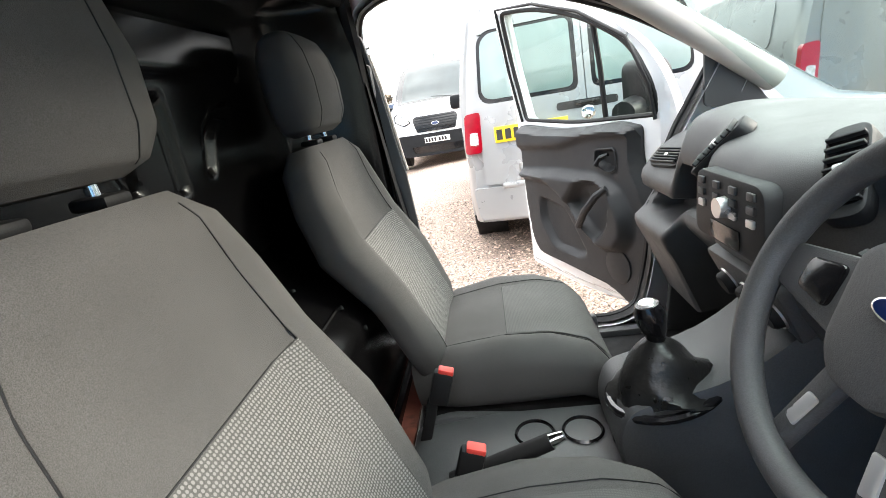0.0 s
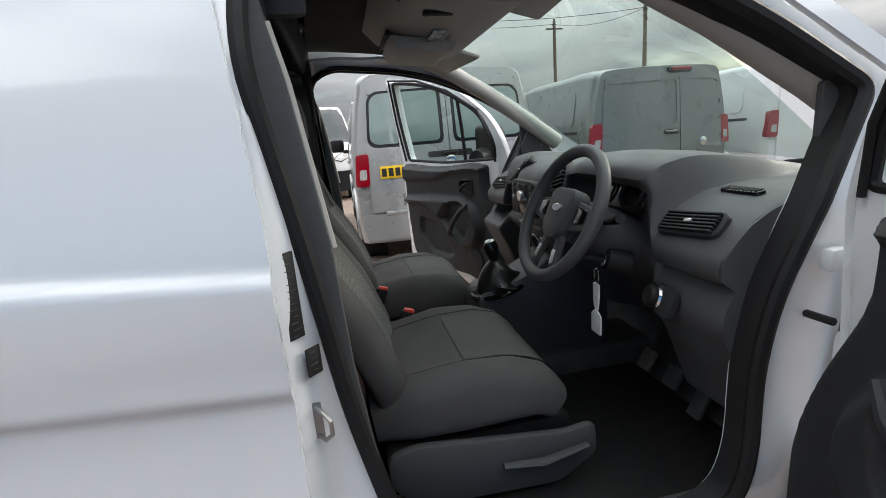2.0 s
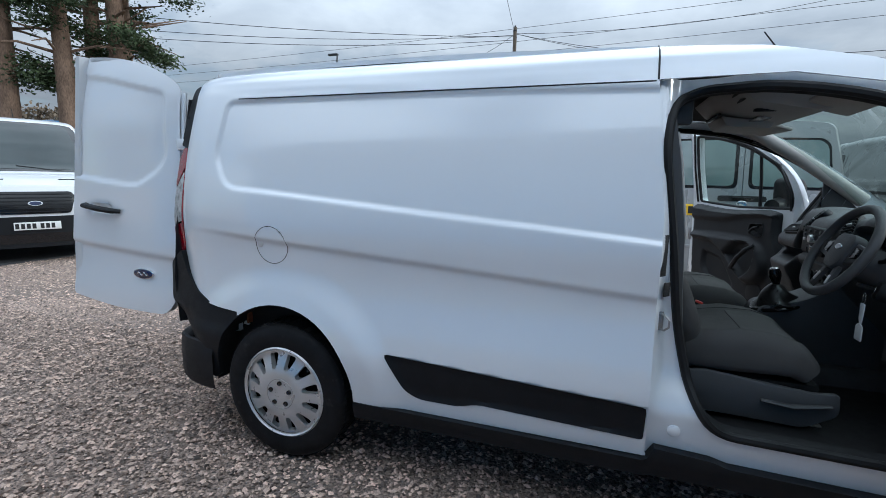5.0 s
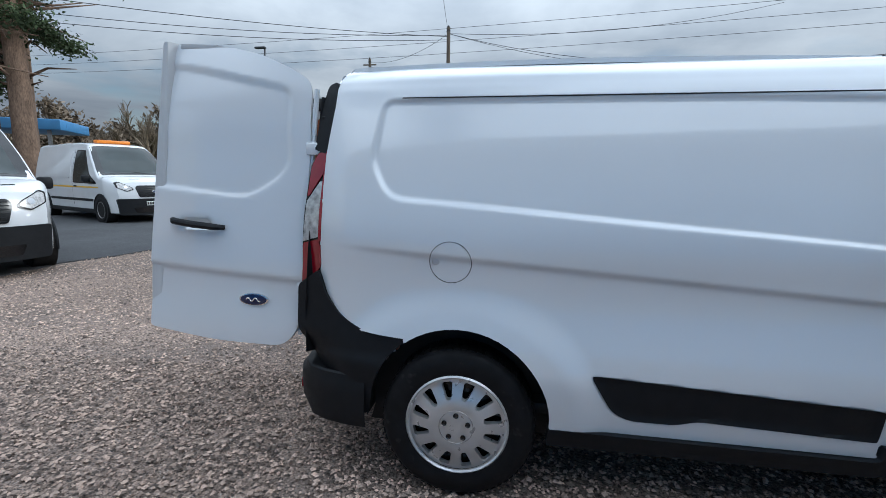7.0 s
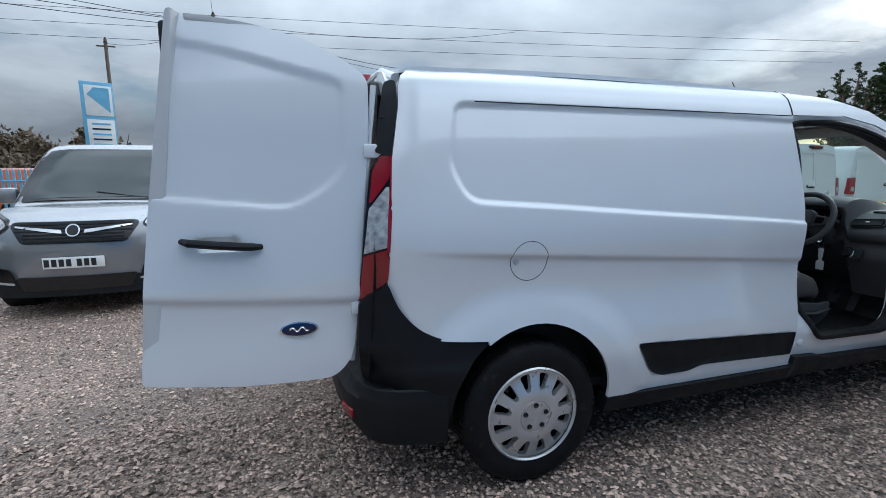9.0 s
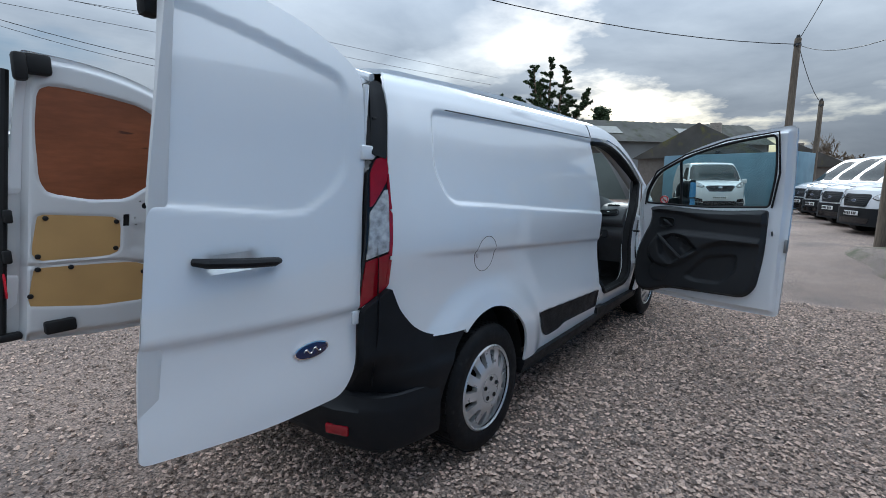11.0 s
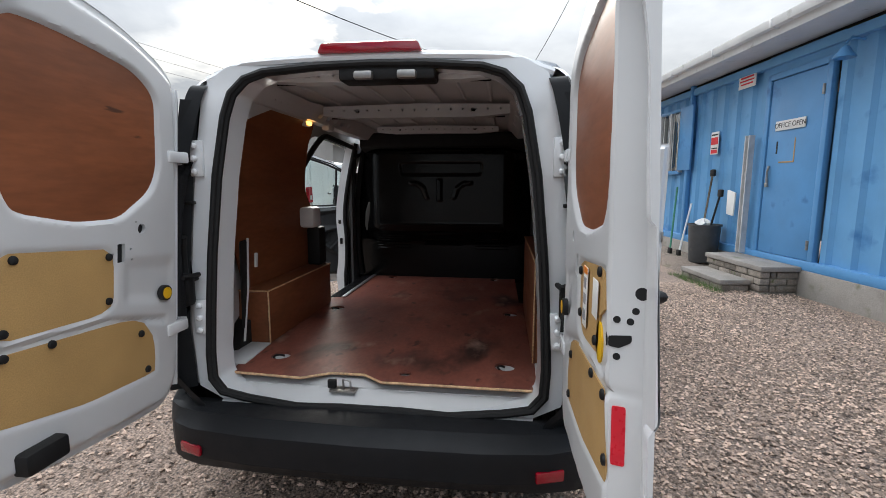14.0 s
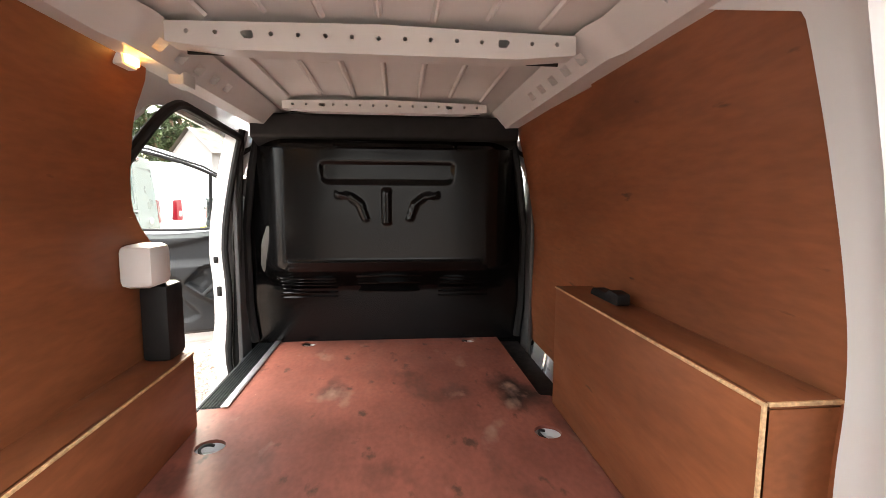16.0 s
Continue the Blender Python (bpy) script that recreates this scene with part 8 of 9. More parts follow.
def vehicle(name, label, category, paint, at, turn, L=4.4, W=1.80, H=1.83, nose=0.95, hood=1.02, screen=0.75, rear="panel", front="plain", group="parked vehicles", wheel_r=0.31, side_glass=(), bumper=None, lamp_h=(0.86, 1.19), tail=0.07, rims=None, beacon=False, split=0.0, plate=None, stripe=False):
    """A parked van or car. Local x points ahead, the rear bumper stands at x = 0."""
    v = thing(name, label, category, group, (at[0], at[1], at[2] + float(ground_rise(at[0], at[1]))), turn)
    z0, waist = 0.27, min(1.04, H * 0.57)
    x_scr0, x_scr1 = L - nose - screen, L - nose
    top = curve([(0.0, H - 0.035), (0.25, H - 0.005), (1.0, H), (x_scr0 - 0.5, H - 0.01), (x_scr0, H - 0.075), (x_scr0 + screen * 0.5, H - 0.075 - (H - hood - 0.075) * 0.47), (x_scr1, hood), (x_scr1 + nose * 0.5, hood - 0.035), (L - 0.18, hood - 0.10), (L, hood - 0.19)])

    def wide(z, x):
        z, x = np.asarray(z, float), np.asarray(x, float)
        w = W / 2 * (1 - 0.03 * np.maximum(0.0, (0.6 - z) / 0.35) ** 2)
        w = w - 0.145 * (np.maximum(0, z - waist) / 0.8) ** 1.5 - 0.012 * smooth01((0.80 - z) / 0.05) * smooth01((z - 0.40) / 0.3)
        return w - 0.05 * np.maximum(0.0, 1 - x / 0.12) ** 2.5 - 0.15 * np.maximum(0.0, 1 - (L - x) / 0.55) ** 2.2

    def warp(x, y, z):
        """Rounds the nose and the tail in plan and leans them."""
        x, y, z = np.broadcast_arrays(np.asarray(x, float), np.asarray(y, float), np.asarray(z, float))
        a = np.abs(y) / (W / 2)
        f = smooth01((x - (L - 0.95)) / 0.95)
        x2 = x - f * (0.30 * a ** 2.8 + 0.20 * np.clip((z - 0.66) / (hood - 0.66), 0, 1.2) ** 2)
        r = smooth01((0.75 - x) / 0.75)
        return x2 + r * (0.07 * a ** 4 + tail * np.maximum(0.0, z - 0.8) ** 1.2), y, z

    def half_ring(x):
        zt = float(top(x))
        zl = np.linspace(z0, zt - 0.115, 14)
        wl = wide(zl, x)
        pts = list(zip(wl.tolist(), zl.tolist()))
        wt = pts[-1][0]
        for a in (15, 32, 50, 68, 84):
            pts.append((wt - 0.105 * (1 - math.cos(radians(a))), zt - 0.115 + 0.105 * math.sin(radians(a))))
        return pts + [(wt * 0.72, zt + 0.002), (wt * 0.40, zt + 0.010), (wt * 0.12, zt + 0.013)]

    xs = [0.0, 0.015, 0.035, 0.06, 0.10, 0.16, 0.25] + list(np.linspace(0.4, x_scr0 - 0.5, 9)) + list(np.linspace(x_scr0 - 0.4, x_scr1 + 0.1, 18)) + list(np.linspace(x_scr1 + 0.18, L - 0.3, 6)) + [L - 0.2, L - 0.12, L - 0.06, L - 0.02, L]
    rings = []
    for x in xs:
        h = half_ring(x)
        ring = h + [(-a, b) for a, b in h[::-1]]
        px, py, pz = warp(np.full(len(ring), x), np.array([p[0] for p in ring]), np.array([p[1] for p in ring]))
        rings.append(list(zip(px.tolist(), py.tolist(), pz.tolist())))
    shell = Shape().loft(rings, cap=False)
    for x in (0.0, L):
        h = half_ring(x)
        end = sheet(h + [(-a, b) for a, b in h[::-1]], [], lambda y, z, x=x: warp(x, y, z), 0.035)
        shell.add(end.v, end.f)
    part("body", shell, paint, v, sharp=42)

    def on_end(name_, outline, mat, x, off, label_="", holes=(), parent=v, deep=0.05, step=0.03):
        """A piece laid on the nose (x = L) or the tail (x = 0), standing out by off."""
        o = off if x else -off
        d_ = -deep if x else deep
        return part(name_, sheet(outline, list(holes), lambda y, z: warp(x + o, y, z), step, lambda y, z: warp(x + o + d_, y, z)), mat, parent, label_)

    def on_side(name_, outline, mat, o, off=0.004, label_="", parent=v):
        def lay(x, z):
            wx, _, wz = warp(x, wide(z, x), z)
            return wx, o * (wide(z, x) + off), wz
        return part(name_, sheet(outline, [], lay, 0.05, lambda x, z: (lay(x, z)[0], lay(x, z)[1] - o * 0.02, z)), mat, parent, label_)

    # wheels and arches; the arches aren't cut, a black disc paints their shaded gap
    axles = (0.86, L - 0.88)
    for x in axles:
        for o in (-1, 1):
            yy = o * (W / 2 - 0.02)
            part("wheel_arch", Shape().prism(circle(x, wheel_r + 0.02, wheel_r + 0.065, 28), yy - o * 0.25, yy + o * 0.020, "y"), BLACK, v)
            lip_ = [(x + (wheel_r + 0.07) * math.cos(a), yy + o * 0.014, wheel_r + 0.02 + (wheel_r + 0.07) * math.sin(a)) for a in np.linspace(-0.25, math.pi + 0.25, 24)]
            part("arch_lip", Shape().tube(lip_, 0.020, 7), PLASTIC if front in ("transit",) else paint, v)
            add_wheel(v, x, yy - o * 0.060, wheel_r, 0.19, wheel_r * 0.66, rims, o)
    # bumpers and sills
    bm_ = bumper or PLASTIC
    hw = W / 2 - 0.06
    on_end("rear_bumper", rounded([(-hw, 0.30), (-hw - 0.03, 0.54), (hw + 0.03, 0.54), (hw, 0.30)], 0.04), bm_, 0.0, 0.045, deep=0.30)
    front_top = 0.66 if front == "transit" else 0.40
    on_end("front_bumper", rounded([(-hw + 0.10, 0.22), (-hw + 0.06, front_top), (hw - 0.06, front_top), (hw - 0.10, 0.22)], 0.05), PLASTIC, L, 0.03, deep=0.35)
    for o in (-1, 1):
        part("sill", Shape().box((L - 2.55, 0.03, 0.12), (L / 2, o * (W / 2 - 0.015), 0.29), 0.01), PLASTIC, v)
        on_side("side_moulding", rounded([(1.30, 0.56), (1.30, 0.63), (L - 1.32, 0.63), (L - 1.32, 0.56)], 0.02), PLASTIC, o, 0.010)
        if stripe:
            on_side("yellow_stripe", [(0.4, 0.93), (0.4, 0.97), (L - 0.95, 0.97), (L - 0.95, 0.93)], YELLOW, o, 0.003)
    # windscreen with its dark border
    def screen_sheet(t0, t1, edge, up):
        rows = []
        for k in range(15):
            x = x_scr0 + screen * (t0 + (t1 - t0) * k / 14)
            zt = float(top(x))
            w = float(wide(zt - 0.10, x)) - edge
            ys = np.linspace(-w, w, 15)
            px, py, pz = warp(np.full(15, x), ys, zt + up - 0.05 * np.abs(ys / w) ** 6)
            rows.append(list(zip((px + 0.012).tolist(), py.tolist(), pz.tolist())))
        return Shape().loft(rows, closed=False, cap=False)
    ws = part("windscreen", screen_sheet(0.06, 0.985, 0.045, 0.018), GLOSS_BLACK, v, "raked windscreen")
    part("screen_glass", screen_sheet(0.12, 0.94, 0.085, 0.023), GLOSS_GLASS, ws)
    part("wiper", Shape().tube([(x_scr1 - 0.02, 0.45, float(top(x_scr1)) + 0.03), (x_scr1 - 0.10, -0.10, float(top(x_scr1 - 0.1)) + 0.035)], 0.010, 5), BLACK, ws)
    # side windows, door shuts, handles, mirrors
    for o in (-1, 1):
        zt = H - 0.20
        outline = rounded([(x_scr0 - 0.62, waist + 0.02), (x_scr0 - 0.60, zt), (x_scr0 - 0.02, zt - 0.02), (x_scr0 + screen * 0.48, waist + 0.24), (x_scr1 - 0.10, waist + 0.04), (x_scr1 - 0.10, waist)], [0.05, 0.06, 0.08, 0.1, 0.03, 0.02])
        sw_d = on_side("side_window", outline, GLOSS_BLACK, o, 0.004)
        on_side("window_glass", rounded([(x_scr0 - 0.57, waist + 0.05), (x_scr0 - 0.555, zt - 0.045), (x_scr0 - 0.06, zt - 0.06), (x_scr0 + screen * 0.42, waist + 0.22), (x_scr1 - 0.24, waist + 0.05)], 0.05), GLOSS_GLASS, o, 0.007, "", sw_d)
        for a, b in side_glass:
            on_side("side_window", rounded([(a, waist + 0.05), (a, zt - 0.04), (b, zt - 0.04), (b, waist + 0.05)], 0.06), GLOSS_GLASS, o)
        on_side("door_shut", [(x_scr0 - 0.68, 0.42), (x_scr0 - 0.68, zt), (x_scr0 - 0.672, zt), (x_scr0 - 0.672, 0.42)], BLACK, o, 0.002)
        on_side("slide_rail", rounded([(0.30, waist + 0.055), (0.30, waist + 0.09), (x_scr0 - 0.85, waist + 0.09), (x_scr0 - 0.85, waist + 0.055)], 0.01), BLACK if rear == "panel" else paint, o, 0.003)
        on_side("pressed_panel", rounded([(0.42, waist + 0.16), (0.46, zt - 0.02), (x_scr0 - 0.82, zt - 0.02), (x_scr0 - 0.80, waist + 0.16)], 0.10), paint, o, 0.010)
        part("door_handle", Shape().box((0.18, 0.03, 0.035), (x_scr0 - 0.48, o * (W / 2 + 0.012), waist - 0.07), 0.012), paint if bumper else PLASTIC, v)
        mm = part("door_mirror", Shape().box((0.15, 0.10, 0.05), (x_scr1 - 0.36, o * (W / 2 + 0.02), waist + 0.06), 0.02), BLACK, v)
        part("mirror_shell", Shape().box((0.12, 0.20, 0.19), (x_scr1 - 0.34, o * (W / 2 + 0.14), waist + 0.15), 0.045), paint if front in ("winged", "wide") else PLASTIC, mm)
    # tail
    if rear in ("glass", "panel"):
        zb, zt, hb = waist + 0.10, H - 0.19, W / 2 - 0.15
        panes = [rounded([(hb, zb), (hb - 0.035, zt - 0.06), (hb - 0.10, zt), (split + 0.045, zt + 0.01), (split + 0.045, zb)], [0.10, 0.08, 0.08, 0.05, 0.06]), rounded([(-hb, zb), (-hb + 0.035, zt - 0.06), (-hb + 0.10, zt), (split - 0.045, zt + 0.01), (split - 0.045, zb)], [0.10, 0.08, 0.08, 0.05, 0.06])]
        leaf_l = rounded([(W / 2 - 0.13, 0.56), (W / 2 - 0.135, zb), (W / 2 - 0.21, H - 0.11), (split + 0.004, H - 0.085), (split + 0.004, 0.56)], 0.02)
        leaf_r = rounded([(-W / 2 + 0.13, 0.56), (-W / 2 + 0.135, zb), (-W / 2 + 0.21, H - 0.11), (split - 0.004, H - 0.085), (split - 0.004, 0.56)], 0.02)
        for leaf_, pane in ((leaf_l, panes[0]), (leaf_r, panes[1])):
            lf = on_end("rear_door", leaf_, paint, 0.0, 0.024, "", [pane], step=0.025)
            if rear == "glass":
                on_end("door_window", pane, GLOSS_BLACK, 0.0, 0.014, "", (), lf)
                cx_, cz_ = np.mean([p[0] for p in pane]), np.mean([p[1] for p in pane])
                on_end("window_glass", [(cx_ + (a - cx_) * 0.92, cz_ + (b - cz_) * 0.90) for a, b in pane], PALE_GLASS, 0.0, 0.018, "green tinted glass with a pale reflection in its colour", (), lf)
            else:
                on_end("door_blank", pane, paint, 0.0, 0.012, "", (), lf)
        bw = 0.20 if rear == "panel" else 0.42
        y_h = split + (0.02 + bw / 2 if rear == "panel" else 0.0)
        on_end("handle_band", rounded([(y_h - bw / 2, 1.01), (y_h - bw / 2, 1.065), (y_h + bw / 2, 1.065), (y_h + bw / 2, 1.01)], 0.02), BLACK if rear == "glass" else GLOSS_BLACK, 0.0, 0.030)
        part("door_handle", Shape().tube([(float(warp(0, 0, 1.04)[0]) - 0.03, y_h + 0.075, 1.045), (float(warp(0, 0, 1.04)[0]) - 0.06, y_h + 0.05, 1.045), (float(warp(0, 0, 1.04)[0]) - 0.06, y_h - 0.05, 1.045), (float(warp(0, 0, 1.04)[0]) - 0.03, y_h - 0.075, 1.045)], 0.013, 7), paint if rear == "panel" else BLACK, v)
        for o in (-1, 1):
            a, b = lamp_h
            tl = on_end("tail_lamp", rounded([(o * (W / 2 - 0.135), a), (o * (W / 2 - 0.15), b), (o * (W / 2 - 0.035), b - 0.01), (o * (W / 2 - 0.01), a)], 0.025), RED_LENS, 0.0, 0.028, "red tail lamp", deep=0.12)
            on_end("lamp_window", rounded([(o * (W / 2 - 0.115), a + 0.06), (o * (W / 2 - 0.12), a + 0.15), (o * (W / 2 - 0.06), a + 0.15), (o * (W / 2 - 0.05), a + 0.06)], 0.012), CLEAR_LENS, 0.0, 0.033, "", (), tl, 0.01)
            part("reflector", Shape().box((0.012, 0.20, 0.025), (-0.040 + 0.05, o * (W / 2 - 0.26), 0.40), 0.004), RED_LENS, v)
        em = [(split - 0.30 if rear == "panel" else 0.0, 0.975 if rear == "glass" else 0.90)]
        for y_, z_ in em:
            part("emblem", Shape().lathe([(0.045, 0), (0.048, 0.008), (0.040, 0.012), (0.0005, 0.010)], 20, Matrix.Translation((float(warp(0, y_, z_)[0]) - 0.030, y_, z_)) @ pose(0, 0, 0, 0, -90, 0)), CHROME, v)
        part("bumper_step", Shape().box((0.05, W - 0.5, 0.04), (-0.02, 0, 0.545), 0.015), PLASTIC if not bumper else bumper, v)
        if plate:
            number_plate(v, Matrix.Translation((float(warp(0, plate[0], plate[1])[0]) - 0.034, plate[0], plate[1])), True)
        if rear == "panel":
            hl = part("stop_lamp_pod", Shape().box((0.09, 0.30, 0.07), (float(warp(0, 0, H - 0.1)[0]) - 0.01, split, H - 0.075), 0.03), BLACK, v)
            part("stop_lamp", Shape().box((0.02, 0.24, 0.035), (float(warp(0, 0, H - 0.1)[0]) - 0.055, split, H - 0.065), 0.008), RED_LENS, hl, "red high stop lamp")
        else:
            part("stop_lamp", Shape().box((0.03, 0.26, 0.035), (float(warp(0, 0, H - 0.1)[0]) - 0.015, 0, H - 0.085), 0.01), RED_LENS, v, "red high stop lamp")
    # nose
    fz = hood - (0.43 if front == "transit" else 0.245)
    q = W / 2
    shapes = {"transit": ([(0.40, fz - 0.15), (0.47, fz + 0.10), (0.42, fz + 0.165)], [(0.50, fz + 0.06), (0.56, fz + 0.13), (0.80, fz + 0.27), (0.87, fz + 0.24), (0.86, fz + 0.10), (0.66, fz + 0.0)]),
              "winged": ([(0.48, fz - 0.13), (0.60, fz + 0.05), (0.56, fz + 0.085)], [(0.62, fz + 0.04), (0.66, fz + 0.10), (0.84, fz + 0.19), (0.885, fz + 0.16), (0.87, fz + 0.0), (0.72, fz - 0.03)]),
              "wide": ([(0.38, fz - 0.16), (0.52, fz + 0.02), (0.46, fz + 0.07)], [(0.54, fz + 0.03), (0.62, fz + 0.10), (0.82, fz + 0.22), (0.88, fz + 0.19), (0.84, fz + 0.03), (0.64, fz - 0.02)]),
              "plain": ([(0.44, fz - 0.09), (0.50, fz + 0.05), (0.46, fz + 0.07)], [(0.53, fz + 0.02), (0.58, fz + 0.09), (0.84, fz + 0.16), (0.87, fz + 0.02), (0.70, fz - 0.03)])}
    gr, lm = shapes[front]
    gr = rounded([(a * q, b) for a, b in gr] + [(-a * q, b) for a, b in gr[::-1]], 0.035)
    if front == "wide":
        on_end("grille_frame", [(a * 1.06, fz - 0.045 + (b - fz + 0.045) * 1.12) for a, b in gr], CHROME, L, 0.011)
    g_ = on_end("grille", gr, GLOSS_BLACK, L, 0.018, "black slatted grille")
    zs_ = [p[1] for p in gr]
    for k in range(6):
        z = min(zs_) + (max(zs_) - min(zs_)) * (k + 0.6) / 6.3
        hw_ = min(gr, key=lambda p: abs(p[1] - z))[0]
        hw_ = abs(hw_) * 0.93
        on_end("grille_slat", [(-hw_, z - 0.007), (-hw_, z + 0.007), (hw_, z + 0.007), (hw_, z - 0.007)], PLASTIC, L, 0.026, "", (), g_, 0.02, 0.06)
    if front == "winged":
        for o in (-1, 1):
            on_end("chrome_wing", rounded([(o * 0.09, fz - 0.03), (o * 0.10, fz + 0.005), (o * 0.50, fz + 0.05), (o * 0.50, fz + 0.035), (o * 0.17, fz - 0.02)], 0.006), CHROME, L, 0.032, "", (), g_, 0.02, 0.02)
    oval_ = [((0.062 if front == "winged" else 0.085) * math.cos(a), fz + 0.0 + (0.062 if front == "winged" else 0.034) * math.sin(a)) for a in np.linspace(0, 2 * math.pi, 24, endpoint=False)]
    bd_ = on_end("emblem", oval_, CHROME, L, 0.036, "chrome emblem", (), g_, 0.02, 0.012)
    on_end("emblem_face", [(a * 0.8, fz + (b - fz) * 0.8) for a, b in oval_], BLUE_INK if front != "winged" else GLOSS_BLACK, L, 0.039, "", (), bd_, 0.01, 0.012) if front != "wide" else None
    for o in (-1, 1):
        out_ = rounded([(o * a * q, b) for a, b in lm], 0.025)
        hl = on_end("headlamp", out_, GLOSS_BLACK, L, 0.014, "swept headlamp", deep=0.10, step=0.02)
        cy_, cz_ = o * q * np.mean([a for a, _ in lm]), np.mean([b for _, b in lm])
        on_end("lamp_glass", [(cy_ + (a - cy_) * 0.86, cz_ + (b - cz_) * 0.84) for a, b in out_], CLEAR_LENS, L, 0.020, "clear lamp glass", (), hl, 0.02, 0.02)
        on_end("lamp_bulb", circle(cy_ - o * 0.03, cz_ - 0.01, 0.042, 16), CHROME, L, 0.0245, "", (), hl, 0.01, 0.012)
        if front != "transit":
            fg = on_end("fog_recess", rounded([(o * 0.58 * q, 0.36), (o * 0.62 * q, 0.50), (o * 0.85 * q, 0.53), (o * 0.86 * q, 0.38)], 0.03), GLOSS_BLACK, L, 0.034 if 0.36 < front_top else 0.01, deep=0.02)
            on_end("fog_blade", rounded([(o * 0.58 * q, 0.345), (o * 0.58 * q, 0.365), (o * 0.86 * q, 0.385), (o * 0.86 * q, 0.36)], 0.006), SILVER, L, 0.040, "", (), fg, 0.02, 0.02)
        else:
            on_end("bonnet_slot", rounded([(o * 0.30 * q, hood - 0.10), (o * 0.30 * q, hood - 0.085), (o * 0.55 * q, hood - 0.085), (o * 0.55 * q, hood - 0.10)], 0.004), BLACK, L, 0.004, deep=0.02)
    on_end("lower_grille", rounded([(-0.50 * q, 0.28), (-0.56 * q, 0.42), (0.56 * q, 0.42), (0.50 * q, 0.28)], 0.03), GLOSS_BLACK, L, 0.036, deep=0.02)
    pz_ = 0.53 if front == "transit" else 0.56
    number_plate(v, Matrix.Translation((L + 0.050, 0, pz_)) @ pose(0, 0, 0, 0, 0, 180), False)
    if beacon:
        part("beacon", Shape().box((0.25, 0.9, 0.10), (x_scr0 - 0.35, 0, H + 0.05), 0.03), ORANGE, v, "orange roof beacon")
    part("roof_aerial", Shape().tube([(x_scr0 - 0.25, 0, H - 0.03), (x_scr0 - 0.40, 0, H + 0.16)], [0.008, 0.003], 5), BLACK, v)
    return v


GLOSS_GLASS = surf("dark_window_glass", (0.022, 0.032, 0.032), 0.05, vary=0.2, scale=2, spec=0.42)
# the pale green base colour holds a painted reflection besides the coat's own
PALE_GLASS = surf("glass_with_reflection_colour", (0.20, 0.27, 0.26), 0.05, vary=0.25, scale=1.5, coat=1.0)
def again(v, at, turn, label, group="parked vehicles"):
    """A like vehicle at another place."""
    return tagged(copy_thing(v, pose(at[0], at[1], float(ground_rise(at[0], at[1])), 0, 0, turn)), label)


vehicle("small_van", "silver small van with glazed rear doors", "van", SILVER_PAINT, (2.64, 2.68, 0), 90, L=4.41, W=1.79, H=1.81, rear="glass", bumper=SILVER_PAINT, lamp_h=(0.80, 1.09), plate=(0.40, 0.915), tail=0.13)
row_van = vehicle("small_van", "silver-grey small van with two plain rear doors", "van", GREY_PAINT, (5.36, 3.36, 0), 90, L=4.4, W=1.85, H=1.80, split=-0.20, bumper=GREY_PAINT)
again(row_van, (12.7, 3.9), 90, "silver-grey small van at the end of the row")
row_white = vehicle("small_van", "white small van with two plain rear doors", "van", CAR_WHITE, (7.78, 3.40, 0), 90, L=4.4, W=1.85, H=1.80, split=-0.20, plate=(0.0, 0.66))
again(row_white, (10.2, 3.6), 90, "white small van next in the row of parked vans")
vehicle("small_van", "grey-silver small van with a chrome winged grille", "van", GREY_BLUE_PAINT, (-3.06, 2.9 + 4.4, 0), -90, L=4.4, W=1.85, H=1.84, hood=1.12, rear="plain", front="winged", bumper=GREY_BLUE_PAINT)
medium = vehicle("medium_van", "white medium van with a dark grille", "van", CAR_WHITE, (-2.95, 15.2, 0), -90, L=5.0, W=1.98, H=1.97, nose=1.0, hood=1.20, rear="plain", front="wide", bumper=CAR_WHITE)
again(medium, (24.0, 2.2), 200, "white medium van before a blue container")
vehicle("small_car", "dark blue small car with its tail to the yard", "car", surf("dark_blue_paint", (0.012, 0.03, 0.07), 0.25, coat=1.0, vary=0.05), (-1.05, 17.0, 0), 90, L=4.0, W=1.72, H=1.60, rear="glass", tail=0.25, bumper=surf("dark_blue_bumper", (0.012, 0.03, 0.07), 0.3, coat=0.5))
vehicle("large_van", "white large van with a yellow stripe and beacon", "van", CAR_WHITE, (-14.9, 11.1, 0), -23, L=5.5, W=2.0, H=2.2, nose=0.95, hood=1.28, screen=0.95, rear="plain", front="transit", beacon=True, wheel_r=0.34, stripe=True)
large = vehicle("large_van", "white large van with black grille on asphalt", "van", CAR_WHITE, (-11.3, 4.3, 0), -26, L=5.5, W=2.0, H=2.2, nose=0.95, hood=1.28, screen=0.95, rear="plain", front="transit", wheel_r=0.34)
for k in range(4):
    again(large, (16.6 + 2.5 * k, -8.0 + 0.4 * k), 118, "white large van in a row by the office")
again(large, (0.95, 14.5), -90, "white large van behind the parked row")
vehicle("pickup_truck", "silver pickup truck parked beside a large van", "car", SILVER_PAINT, (-13.7, 13.6, 0), -23, L=5.3, W=1.86, H=1.80, nose=1.3, hood=1.18, rear="plain", front="wide", side_glass=[(2.0, 2.6)], wheel_r=0.36)
vehicle("small_van", "orange small van parked along the road", "van", ORANGE_PAINT, (-9.2, 17.9, 0), 184, L=4.3, W=1.68, H=1.78, rear="plain")

